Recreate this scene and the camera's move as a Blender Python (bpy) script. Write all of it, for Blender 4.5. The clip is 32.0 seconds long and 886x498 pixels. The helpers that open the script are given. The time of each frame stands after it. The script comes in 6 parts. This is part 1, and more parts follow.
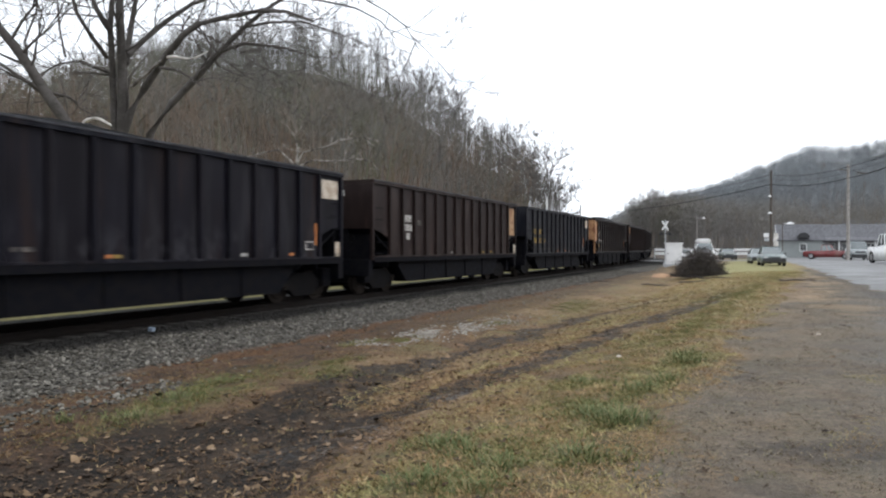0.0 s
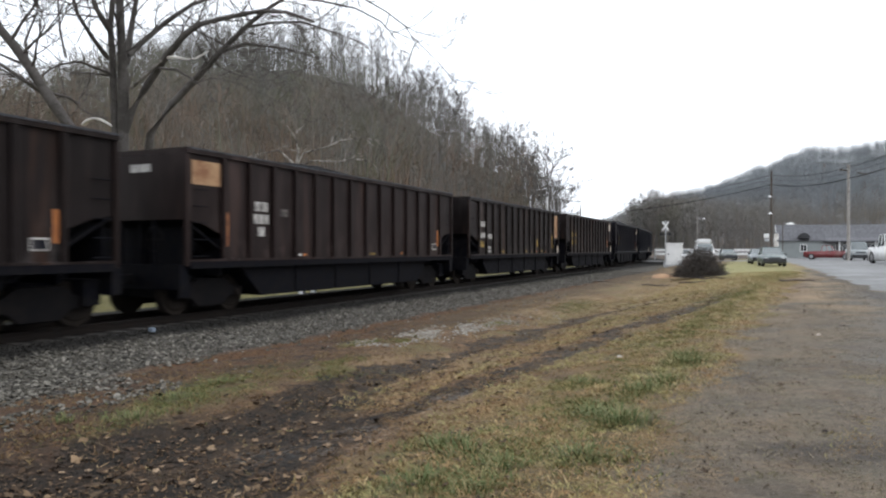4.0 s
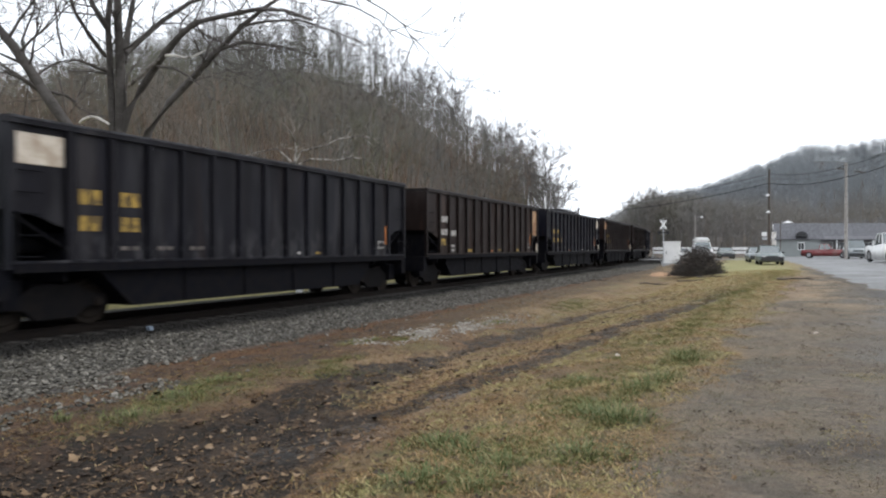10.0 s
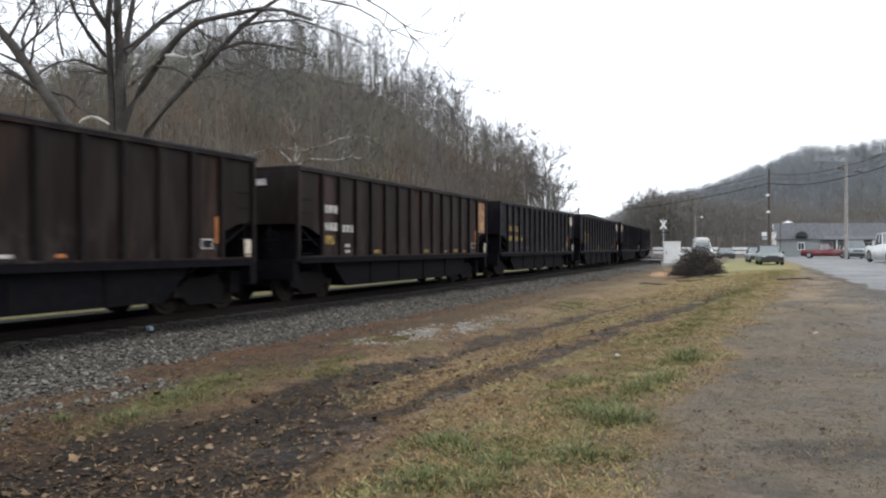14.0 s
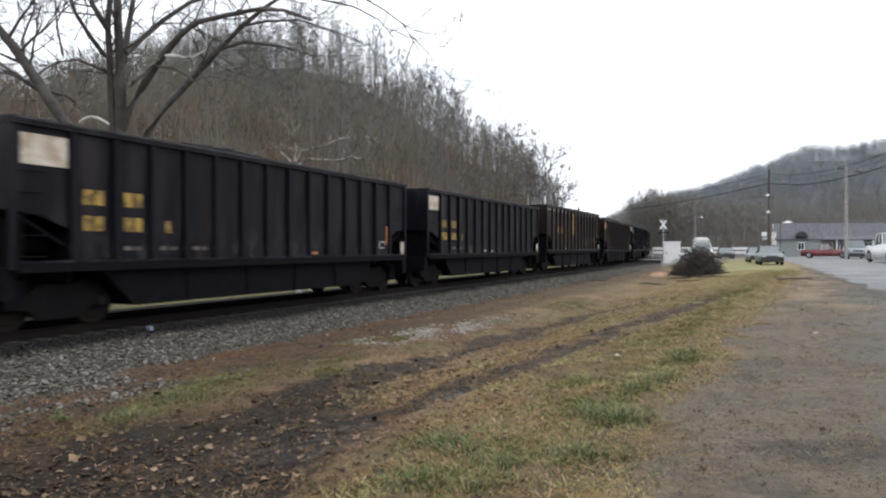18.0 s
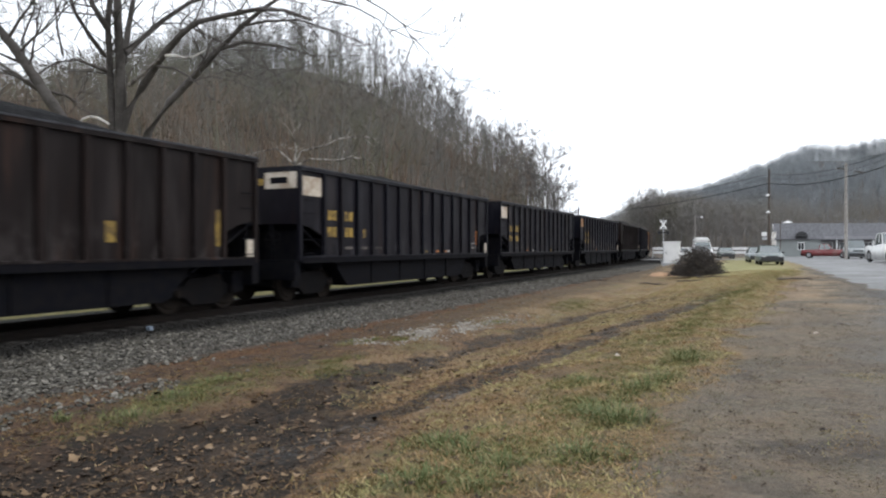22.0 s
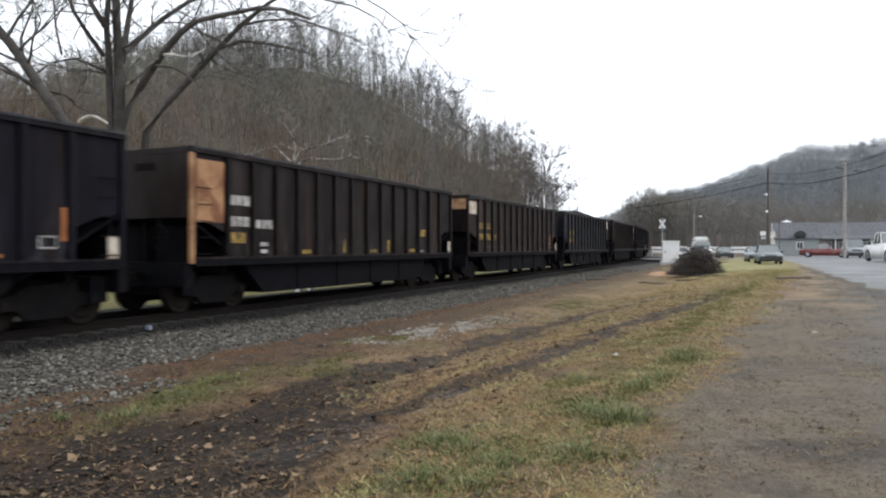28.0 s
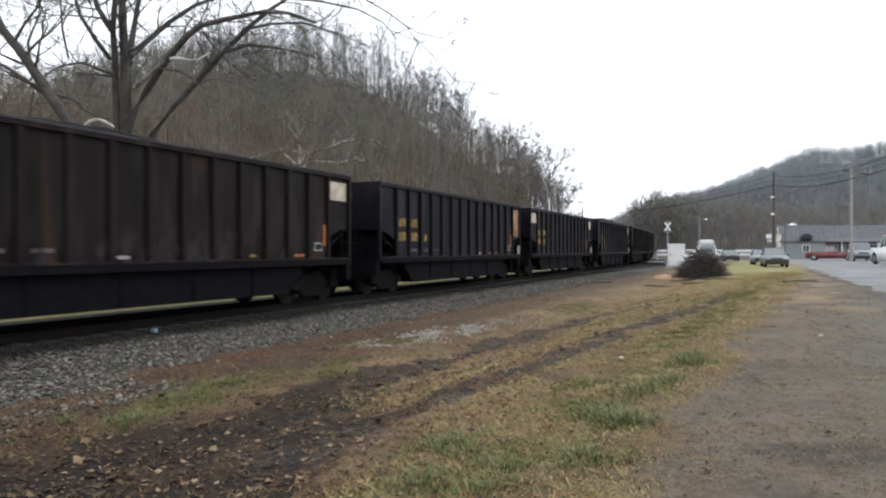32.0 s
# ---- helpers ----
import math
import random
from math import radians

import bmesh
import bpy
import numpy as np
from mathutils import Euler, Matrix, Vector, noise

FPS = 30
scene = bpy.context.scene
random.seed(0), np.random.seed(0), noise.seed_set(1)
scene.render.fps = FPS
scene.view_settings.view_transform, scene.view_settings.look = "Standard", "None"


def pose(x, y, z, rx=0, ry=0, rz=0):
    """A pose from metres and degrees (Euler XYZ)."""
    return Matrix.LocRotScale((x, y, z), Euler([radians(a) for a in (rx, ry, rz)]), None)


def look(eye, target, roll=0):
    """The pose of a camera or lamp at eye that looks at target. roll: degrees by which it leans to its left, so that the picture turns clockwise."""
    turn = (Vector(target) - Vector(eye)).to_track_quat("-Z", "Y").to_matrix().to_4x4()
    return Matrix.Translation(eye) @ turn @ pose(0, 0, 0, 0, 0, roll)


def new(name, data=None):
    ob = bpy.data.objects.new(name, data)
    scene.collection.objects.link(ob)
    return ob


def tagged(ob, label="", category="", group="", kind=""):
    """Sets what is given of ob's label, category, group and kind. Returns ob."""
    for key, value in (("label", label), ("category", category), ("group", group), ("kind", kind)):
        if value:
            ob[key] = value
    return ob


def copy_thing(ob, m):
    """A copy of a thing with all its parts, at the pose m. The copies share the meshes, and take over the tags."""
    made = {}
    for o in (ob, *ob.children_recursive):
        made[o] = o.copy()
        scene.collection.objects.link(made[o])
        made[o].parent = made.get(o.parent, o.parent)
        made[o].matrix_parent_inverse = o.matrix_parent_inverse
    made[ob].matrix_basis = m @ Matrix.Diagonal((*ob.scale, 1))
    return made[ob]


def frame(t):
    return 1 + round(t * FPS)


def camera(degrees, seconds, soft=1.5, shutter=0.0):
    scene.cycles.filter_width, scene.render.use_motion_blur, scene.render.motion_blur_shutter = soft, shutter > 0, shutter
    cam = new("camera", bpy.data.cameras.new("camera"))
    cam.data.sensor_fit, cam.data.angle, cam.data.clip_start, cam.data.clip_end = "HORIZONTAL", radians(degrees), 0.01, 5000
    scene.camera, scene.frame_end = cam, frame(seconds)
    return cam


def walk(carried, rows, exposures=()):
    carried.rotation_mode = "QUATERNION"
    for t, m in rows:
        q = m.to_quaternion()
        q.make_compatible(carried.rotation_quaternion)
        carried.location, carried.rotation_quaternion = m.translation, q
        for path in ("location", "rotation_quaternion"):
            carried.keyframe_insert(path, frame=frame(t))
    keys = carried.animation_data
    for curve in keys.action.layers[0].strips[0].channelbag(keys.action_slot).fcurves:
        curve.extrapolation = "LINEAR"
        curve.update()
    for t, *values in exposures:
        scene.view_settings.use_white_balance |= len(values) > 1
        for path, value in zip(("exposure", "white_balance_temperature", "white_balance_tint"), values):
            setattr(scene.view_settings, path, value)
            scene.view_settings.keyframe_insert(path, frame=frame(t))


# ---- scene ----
CLIP = 32.0
EYE = Vector((0.0, 0.0, 1.40))
FOCAL = 1230.0  # focal length, where the picture is 1568 wide
PAN = 24.71     # degrees by which the view is turned left of the track

cam = camera(math.degrees(2 * math.atan(784 / FOCAL)), CLIP, soft=2.2, shutter=0.3)


def aim(dx, dy):
    """The pose of the standing camera, nudged by small angles."""
    yaw = PAN + math.degrees(dx / FOCAL)
    tilt = math.degrees((dy - 3.0) / FOCAL)
    return Matrix.Translation(EYE) @ pose(0, 0, 0, 90 + tilt, 0, yaw)


NUDGES = [(0, 3, 2), (2, 3.2, 2.6), (3.5, 3.5, 2.8), (5.5, 3, 2.1), (6.5, 3, 2.3), (7, 2.6, 2), (7.5, 1.6, 1.7), (8.5, 1.3, 1.4),
          (9, 0, 0.1), (10, 0.1, 0), (11, 0.7, 0.4), (12, 0, 0), (14, 0.1, 0), (17, 0, 0), (22, 0, 0), (23, -1.2, 0),
          (25, -1.6, -0.7), (28, -1.7, -1.2), (29, -3.1, -1.4), (29.5, -4.6, -2.9), (30, -6.8, -4.4), (30.5, 0.7, 0.5),
          (31, 3.2, 2.2), (31.5, 5.4, 3.0), (32, 6.9, 3.9)]
walk(cam, [(t, aim(dx, dy)) for t, dx, dy in NUDGES])

# ---- light: an overcast winter sky ----
SUN_EL, SUN_ROT = radians(38), radians(60)
world = bpy.data.worlds.new("sky")
scene.world = world
world.use_nodes = True
wn, wl = world.node_tree.nodes, world.node_tree.links
bg = wn["Background"]
sky = wn.new("ShaderNodeTexSky")
sky.sky_type = "NISHITA"
sky.sun_disc = False
sky.sun_elevation, sky.sun_rotation = SUN_EL, SUN_ROT
sky.dust_density, sky.air_density = 3.0, 1.0
dim = wn.new("ShaderNodeVectorMath")
dim.operation = "SCALE"
dim.inputs["Scale"].default_value = 0.09
wl.new(sky.outputs[0], dim.inputs[0])
tc = wn.new("ShaderNodeTexCoord")
cloud = wn.new("ShaderNodeTexNoise")
cloud.inputs["Scale"].default_value = 3.0
cloud.inputs["Detail"].default_value = 6.0
squash = wn.new("ShaderNodeMapping")
squash.inputs["Scale"].default_value = (1, 1, 4.5)
wl.new(tc.outputs["Generated"], squash.inputs[0])
wl.new(squash.outputs[0], cloud.inputs["Vector"])
cover = wn.new("ShaderNodeMapRange")
cover.inputs["From Min"].default_value, cover.inputs["From Max"].default_value = 0.27, 0.42
cover.inputs["To Min"].default_value, cover.inputs["To Max"].default_value = 0.6, 1.0
wl.new(cloud.outputs[0], cover.inputs["Value"])
over = wn.new("ShaderNodeMix")
over.data_type = "RGBA"
over.inputs["B"].default_value = (0.96, 1.01, 1.09, 1)
wl.new(cover.outputs[0], over.inputs["Factor"])
wl.new(dim.outputs[0], over.inputs["A"])
wl.new(over.outputs["Result"], bg.inputs["Color"])
bg.inputs["Strength"].default_value = 1.35

sun = new("sun", bpy.data.lights.new("sun", "SUN"))
sun.data.energy, sun.data.angle, sun.data.color = 0.6, radians(25), (1.0, 0.97, 0.93)
sun.matrix_world = look((0, 0, 60), (0 - math.sin(SUN_ROT) * 60, 0 - math.cos(SUN_ROT) * 60, 60 - math.tan(SUN_EL) * 60))
scene.view_settings.exposure = 0.2


# ---- materials ----
class Nodes:
    """A short way to write node materials."""

    def __init__(self, name):
        self.m = bpy.data.materials.new(name)
        self.m.use_nodes = True
        self.n, self.l = self.m.node_tree.nodes, self.m.node_tree.links
        self.b = self.n["Principled BSDF"]
        self.pos = self.n.new("ShaderNodeNewGeometry").outputs["Position"]
        self.obj = self.n.new("ShaderNodeTexCoord").outputs["Object"]

    def put(self, sock, v):
        if hasattr(v, "is_output"):
            self.l.new(v, sock)
        else:
            sock.default_value = v

    def noise(self, scale, detail=4.0, vec=None, stretch=None, rough=0.55):
        vec = vec or self.obj
        if stretch:
            mp = self.n.new("ShaderNodeMapping")
            mp.inputs["Scale"].default_value = stretch
            self.l.new(vec, mp.inputs[0])
            vec = mp.outputs[0]
        t = self.n.new("ShaderNodeTexNoise")
        t.inputs["Scale"].default_value, t.inputs["Detail"].default_value, t.inputs["Roughness"].default_value = scale, detail, rough
        self.l.new(vec, t.inputs["Vector"])
        return t.outputs[0]

    def span(self, v, a, b, c=0.0, d=1.0, smooth=True):
        t = self.n.new("ShaderNodeMapRange")
        t.interpolation_type = "SMOOTHSTEP" if smooth else "LINEAR"
        self.put(t.inputs["Value"], v)
        for k, q in zip(("From Min", "From Max", "To Min", "To Max"), (a, b, c, d)):
            self.put(t.inputs[k], q)
        return t.outputs[0]

    def math(self, op, a, b=0.0):
        t = self.n.new("ShaderNodeMath")
        t.operation = op
        self.put(t.inputs[0], a)
        self.put(t.inputs[1], b)
        return t.outputs[0]

    def mix(self, f, a, b):
        t = self.n.new("ShaderNodeMix")
        t.data_type = "RGBA"
        for k, v in (("Factor", f), ("A", a), ("B", b)):
            self.put(t.inputs[k], (*v, 1) if isinstance(v, tuple) and len(v) == 3 else v)
        return t.outputs["Result"]

    def blob(self, vec, cx, cy, rx, ry, turn=0.0):
        """1 within an ellipse of the plan, fading out over its edge."""
        mp = self.n.new("ShaderNodeMapping")
        mp.vector_type = "TEXTURE"
        mp.inputs["Location"].default_value = (cx, cy, 0)
        mp.inputs["Rotation"].default_value = (0, 0, radians(turn))
        mp.inputs["Scale"].default_value = (rx, ry, 1e4)
        self.l.new(vec, mp.inputs[0])
        ln = self.n.new("ShaderNodeVectorMath")
        ln.operation = "LENGTH"
        self.l.new(mp.outputs[0], ln.inputs[0])
        return self.span(ln.outputs["Value"], 0.55, 1.25, 1.0, 0.0)

    def blobs(self, vec, patches):
        out = None
        for cx, cy, rx, ry, turn, k in patches:
            b = self.math("MULTIPLY", self.blob(vec, cx, cy, rx, ry, turn), k)
            out = b if out is None else self.math("MAXIMUM", out, b)
        return out

    def axis(self, vec, k):
        t = self.n.new("ShaderNodeSeparateXYZ")
        self.l.new(vec, t.inputs[0])
        return t.outputs[k]

    def bump(self, h, strength, dist):
        t = self.n.new("ShaderNodeBump")
        t.inputs["Strength"].default_value, t.inputs["Distance"].default_value = strength, dist
        self.l.new(h, t.inputs["Height"])
        self.l.new(t.outputs[0], self.b.inputs["Normal"])

    def done(self, color, rough=0.8, metal=0.0, spec=0.5, dusty=0.0):
        self.put(self.b.inputs["Base Color"], (*color, 1) if isinstance(color, tuple) and len(color) == 3 else color)
        self.put(self.b.inputs["Roughness"], rough)
        self.b.inputs["Metallic"].default_value = metal
        self.b.inputs["Specular IOR Level"].default_value = spec
        self.b.inputs["Sheen Weight"].default_value = dusty
        self.b.inputs["Sheen Roughness"].default_value = 0.45
        return self.m


def plain(name, c, c2=None, scale=6.0, rough=0.7, metal=0.0, bump=0.15, spec=0.5, single=False):
    """Paint, wood, cloth: one colour with stains at two scales; single: stains of its own on each object."""
    n = Nodes(name)
    if single:
        move = n.n.new("ShaderNodeVectorMath")
        move.operation = "MULTIPLY_ADD"
        n.l.new(n.n.new("ShaderNodeObjectInfo").outputs["Random"], move.inputs[0])
        move.inputs[1].default_value = (17.0, 41.0, 29.0)
        n.l.new(n.obj, move.inputs[2])
        n.obj = move.outputs[0]
    c2 = c2 or tuple(v * 0.72 for v in c)
    big, fine = n.noise(scale), n.noise(scale * 9, 3)
    f = n.math("ADD", n.math("MULTIPLY", big, 0.7), n.math("MULTIPLY", fine, 0.3))
    col = n.mix(n.span(f, 0.38, 0.62), c, c2)
    n.bump(fine, bump, 0.01)
    return n.done(col, n.span(big, 0.3, 0.7, rough - 0.1, min(1.0, rough + 0.1)), metal, spec)


def dust_and_shade(n):
    """Coal dust and grease that years of trains have shed between and beside the rails, with the train's shade painted
    in.
    """
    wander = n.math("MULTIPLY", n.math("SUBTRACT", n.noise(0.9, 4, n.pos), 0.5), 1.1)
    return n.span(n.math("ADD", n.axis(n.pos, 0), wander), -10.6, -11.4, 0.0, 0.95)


def by_island(name, colors, rough=0.9, scale=20.0, spec=0.2, dust=False, single=False, patchy=()):
    """Blades, leaves, stones: a colour for each loose piece."""
    n = Nodes(name)
    isl = n.n.new("ShaderNodeObjectInfo").outputs["Random"] if single else n.n.new("ShaderNodeNewGeometry").outputs["Random Per Island"]
    ramp = n.n.new("ShaderNodeValToRGB")
    while len(ramp.color_ramp.elements) < len(colors):
        ramp.color_ramp.elements.new(0.5)
    for i, (e, c) in enumerate(zip(ramp.color_ramp.elements, colors)):
        e.position, e.color = i / (len(colors) - 1), (*c, 1)
    n.l.new(isl, ramp.inputs[0])
    col = n.mix(n.span(n.noise(scale), 0.3, 0.7, 0.0, 0.35), ramp.outputs[0], tuple(v * 0.5 for v in colors[0]))
    for at, freq, tint, k in patchy:
        col = n.mix(n.span(n.noise(freq, 4, n.pos, rough=0.65), at, at + 0.12, 0.0, k), col, tint)
    # coal dust plus the train's shade, both put in as dark colour
    if dust:
        col = n.mix(dust_and_shade(n), col, (0.012, 0.011, 0.010))
    return n.done(col, rough, 0.0, spec)


def car_paint(name, c, rust, grey, amount):
    """Hopper paint: soot, rust runs down the sheets, pale scuffs near the sill."""
    n = Nodes(name)
    runs = n.noise(2.3, 6, stretch=(1, 1, 0.10), rough=0.65)
    big = n.noise(0.7, 3)
    fine = n.noise(14, 4)
    rnd = n.n.new("ShaderNodeObjectInfo").outputs["Random"]
    z = n.axis(n.obj, 2)
    col = n.mix(n.span(big, 0.35, 0.7, 0.0, 0.7), c, tuple(v * 0.55 for v in c))
    col = n.mix(n.math("MULTIPLY", n.span(runs, 0.5, 0.72), amount), col, rust)
    strip = n.n.new("ShaderNodeTexNoise")
    strip.noise_dimensions = "1D"
    strip.inputs["Scale"].default_value, strip.inputs["Detail"].default_value = 1.05, 1.0
    n.l.new(n.math("ADD", n.axis(n.obj, 1), n.math("MULTIPLY", rnd, 40.0)), strip.inputs["W"])
    col = n.mix(n.span(strip.outputs[0], 0.40, 0.62, 0.0, 0.55), col, tuple(v * 0.45 for v in c))
    low = n.span(z, 2.3, 1.3)
    scuff = n.math("MULTIPLY", n.span(n.noise(2.2, 4, stretch=(1, 1.2, 0.7)), 0.52, 0.66), low)
    col = n.mix(n.math("MULTIPLY", scuff, 0.32), col, grey)
    smear = n.span(n.noise(1.1, 4, stretch=(1, 2.2, 0.3)), 0.48, 0.68)
    col = n.mix(n.math("MULTIPLY", smear, 0.16), col, grey)
    col = n.mix(n.math("MULTIPLY", rnd, 0.14), col, rust)
    n.bump(fine, 0.2, 0.008)
    return n.done(col, n.span(big, 0.3, 0.7, 0.36, 0.50), 0.0, 0.07, dusty=0.02)


M_BLACK = car_paint("paint_black", (0.0056, 0.0062, 0.0110), (0.030, 0.0170, 0.0125), (0.07, 0.07, 0.078), 0.5)
M_BROWN = car_paint("paint_brown", (0.0110, 0.0083, 0.0083), (0.052, 0.0275, 0.0190), (0.078, 0.070, 0.068), 0.75)
M_MAROON = car_paint("paint_maroon", (0.0165, 0.0108, 0.0102), (0.050, 0.029, 0.0235), (0.08, 0.06, 0.055), 0.7)
M_GREY = car_paint("paint_grey", (0.0098, 0.0106, 0.0152), (0.024, 0.0165, 0.0140), (0.11, 0.11, 0.115), 0.5)
M_UNDER = plain("sooty_steel", (0.0044, 0.0048, 0.0072), (0.0092, 0.0086, 0.0095), 5, 0.6, 0, 0.15, 0.03)
M_FRAME = plain("cast_steel", (0.0062, 0.0062, 0.0070), (0.011, 0.0095, 0.0095), 7, 0.6, 0, 0.15, 0.03)
M_TREAD = plain("worn_wheel_steel", (0.012, 0.010, 0.009), (0.02, 0.016, 0.013), 8, 0.8, 0.1, 0.1, 0.08)
M_COAL = plain("coal", (0.004, 0.004, 0.0045), (0.010, 0.010, 0.011), 9, 0.9, 0.0, 0.9, 0.1)
M_WHITE_PATCH = plain("faded_white_panel", (0.54, 0.48, 0.40), (0.34, 0.27, 0.20), 3, 0.75, single=True)
M_TAN_PATCH = plain("rusty_tan_panel", (0.38, 0.235, 0.12), (0.19, 0.085, 0.04), 2.5, 0.75, single=True)
M_ORANGE = plain("rusty_orange_end", (0.38, 0.20, 0.092), (0.17, 0.068, 0.03), 1.8, 0.75)
M_MARK_Y = plain("yellow_lettering", (0.34, 0.215, 0.034), (0.075, 0.05, 0.02), 5, 0.8, single=True)
M_MARK_W = plain("white_lettering", (0.48, 0.46, 0.43), (0.20, 0.19, 0.18), 5, 0.8, single=True)
M_STENCIL = plain("dull_stencil", (0.13, 0.11, 0.095), (0.02, 0.018, 0.018), 4, 0.8, single=True)
M_STICKER = plain("orange_sticker", (0.45, 0.16, 0.04), (0.30, 0.10, 0.03), 4, 0.7)
# sky sheen on the cars' top edge, painted as a paler colour
M_LIP = plain("top_edge_sheen", (0.042, 0.044, 0.052), (0.020, 0.020, 0.023), 3, 0.6, 0, 0.1, 0.3)
M_RAIL = plain("rail_steel", (0.008, 0.0066, 0.0060), (0.013, 0.010, 0.0085), 5, 0.85, 0, 0.15, 0.1)
M_RAILTOP = plain("rail_running_face", (0.06, 0.055, 0.052), (0.035, 0.032, 0.03), 5, 0.55, 0.5)
M_TIE = plain("creosoted_wood", (0.016, 0.014, 0.012), (0.032, 0.026, 0.021), 6, 0.9)
M_SYC = plain("mottled_sycamore_bark", (0.060, 0.054, 0.049), (0.118, 0.108, 0.100), 1.2, 0.95, 0, 0.4, 0.2)
M_PALE = plain("pale_sycamore_bark", (0.80, 0.77, 0.72), (0.55, 0.51, 0.46), 2, 0.85)
M_POLE = plain("weathered_pole", (0.36, 0.335, 0.31), (0.24, 0.22, 0.20), 5, 0.9)
M_POLE_D = plain("dark_treated_pole", (0.065, 0.052, 0.042), (0.10, 0.08, 0.065), 5, 0.9)
M_WIRE = plain("cable_black", (0.02, 0.02, 0.02), None, 4, 0.7)
M_WHITE = plain("white_enamel", (0.80, 0.80, 0.79), (0.73, 0.73, 0.72), 2, 0.5, 0, 0.03)
M_GALV = plain("galvanised_steel", (0.50, 0.51, 0.52), (0.38, 0.39, 0.40), 4, 0.45, 0.6)
M_GLASS = plain("dark_car_glass", (0.06, 0.08, 0.08), (0.08, 0.10, 0.10), 3, 0.12, 0, 0.0, 1.0)
M_GLASS.node_tree.nodes["Principled BSDF"].inputs["IOR"].default_value = 1.75
M_TYRE = plain("tyre_rubber", (0.02, 0.02, 0.02), None, 8, 0.9)
M_RIM = plain("alloy_rim", (0.45, 0.45, 0.46), None, 5, 0.35, 0.8)
M_LAMP_R = plain("red_lens", (0.35, 0.02, 0.02), None, 5, 0.25)
M_LAMP_W = plain("clear_lens", (0.7, 0.7, 0.7), None, 5, 0.2)
M_DARK = plain("black_plastic", (0.03, 0.03, 0.032), None, 5, 0.6)


# ---- building blocks ----
def box(bm, x0, x1, y0, y1, z0, z1):
    vs = [bm.verts.new((x, y, z)) for z in (z0, z1) for y in (y0, y1) for x in (x0, x1)]
    for q in ((0, 2, 3, 1), (4, 5, 7, 6), (0, 1, 5, 4), (2, 6, 7, 3), (0, 4, 6, 2), (1, 3, 7, 5)):
        bm.faces.new([vs[i] for i in q])
    return vs


def tube(bm, a, b, r0, r1=None, n=8, caps=True):
    """A tapered round bar from a to b."""
    a, b = Vector(a), Vector(b)
    r1 = r0 if r1 is None else r1
    q = (b - a).to_track_quat("Z", "Y")
    rings = []
    for p, r in ((a, r0), (b, r1)):
        rings.append([bm.verts.new(p + q @ Vector((r * math.cos(i * 2 * math.pi / n), r * math.sin(i * 2 * math.pi / n), 0))) for i in range(n)])
    for i in range(n):
        bm.faces.new((rings[0][i], rings[0][(i + 1) % n], rings[1][(i + 1) % n], rings[1][i]))
    if caps:
        bm.faces.new(rings[0][::-1])
        bm.faces.new(rings[1])


def prism(bm, outline, x0, x1):
    """An outline of (y, z) pairs, counter-clockwise seen from +x, carried from x0 to x1."""
    a = [bm.verts.new((x0, y, z)) for y, z in outline]
    b = [bm.verts.new((x1, y, z)) for y, z in outline]
    k = len(outline)
    bm.faces.new(a[::-1])
    bm.faces.new(b)
    for i in range(k):
        bm.faces.new((a[i], a[(i + 1) % k], b[(i + 1) % k], b[i]))


def soften(bm, w, seg=1):
    bmesh.ops.recalc_face_normals(bm, faces=bm.faces)
    bmesh.ops.bevel(bm, geom=list(bm.edges), offset=w, segments=seg, affect="EDGES", clamp_overlap=True)


def mesh_of(name, bm, material, smooth=False):
    bmesh.ops.recalc_face_normals(bm, faces=bm.faces)
    me = bpy.data.meshes.new(name)
    bm.to_mesh(me)
    bm.free()
    me.materials.append(material)
    if smooth:
        me.polygons.foreach_set("use_smooth", [True] * len(me.polygons))
    return me


def part(name, bm, material, parent, label="", at=None):
    """One mesh object under a thing or under a part. bm: a bmesh, or a mesh that parts share."""
    me = bm if isinstance(bm, bpy.types.Mesh) else mesh_of(name, bm, material)
    ob = new(name, me)
    ob.parent = parent
    if at is not None:
        ob.matrix_basis = at if isinstance(at, Matrix) else Matrix.Translation(at)
    if label:
        ob["label"] = label
    return ob


def thing(name, label, category, at=None, group="", kind=""):
    ob = tagged(new(name), label, category, group, kind)
    if at is not None:
        ob.matrix_basis = at
    return ob


def sheet(name, verts, faces, material, smooth=False):
    me = bpy.data.meshes.new(name)
    me.from_pydata(verts if isinstance(verts, list) else verts.tolist(), [], faces if isinstance(faces, list) else faces.tolist())
    me.materials.append(material)
    if smooth:
        me.polygons.foreach_set("use_smooth", [True] * len(me.polygons))
    me.update()
    return new(name, me)


def boxed(*a):
    bm = bmesh.new()
    box(bm, *a)
    return bm


# ---- the plan ----
TRACK_X, RAIL_Z = -13.26, -0.14
BEND_AT, BEND_R, BEND_LEN = 53.0, 400.0, 230.0


def track(s):
    """Place and heading (radians) of the track's centre, s metres along it."""
    if s <= BEND_AT:
        return TRACK_X, s, 0.0
    u = min(s - BEND_AT, BEND_LEN)
    a = u / BEND_R
    x, y = TRACK_X - BEND_R * (1 - math.cos(a)), BEND_AT + BEND_R * math.sin(a)
    rest = s - BEND_AT - u
    return x - rest * math.sin(a), y + rest * math.cos(a), a


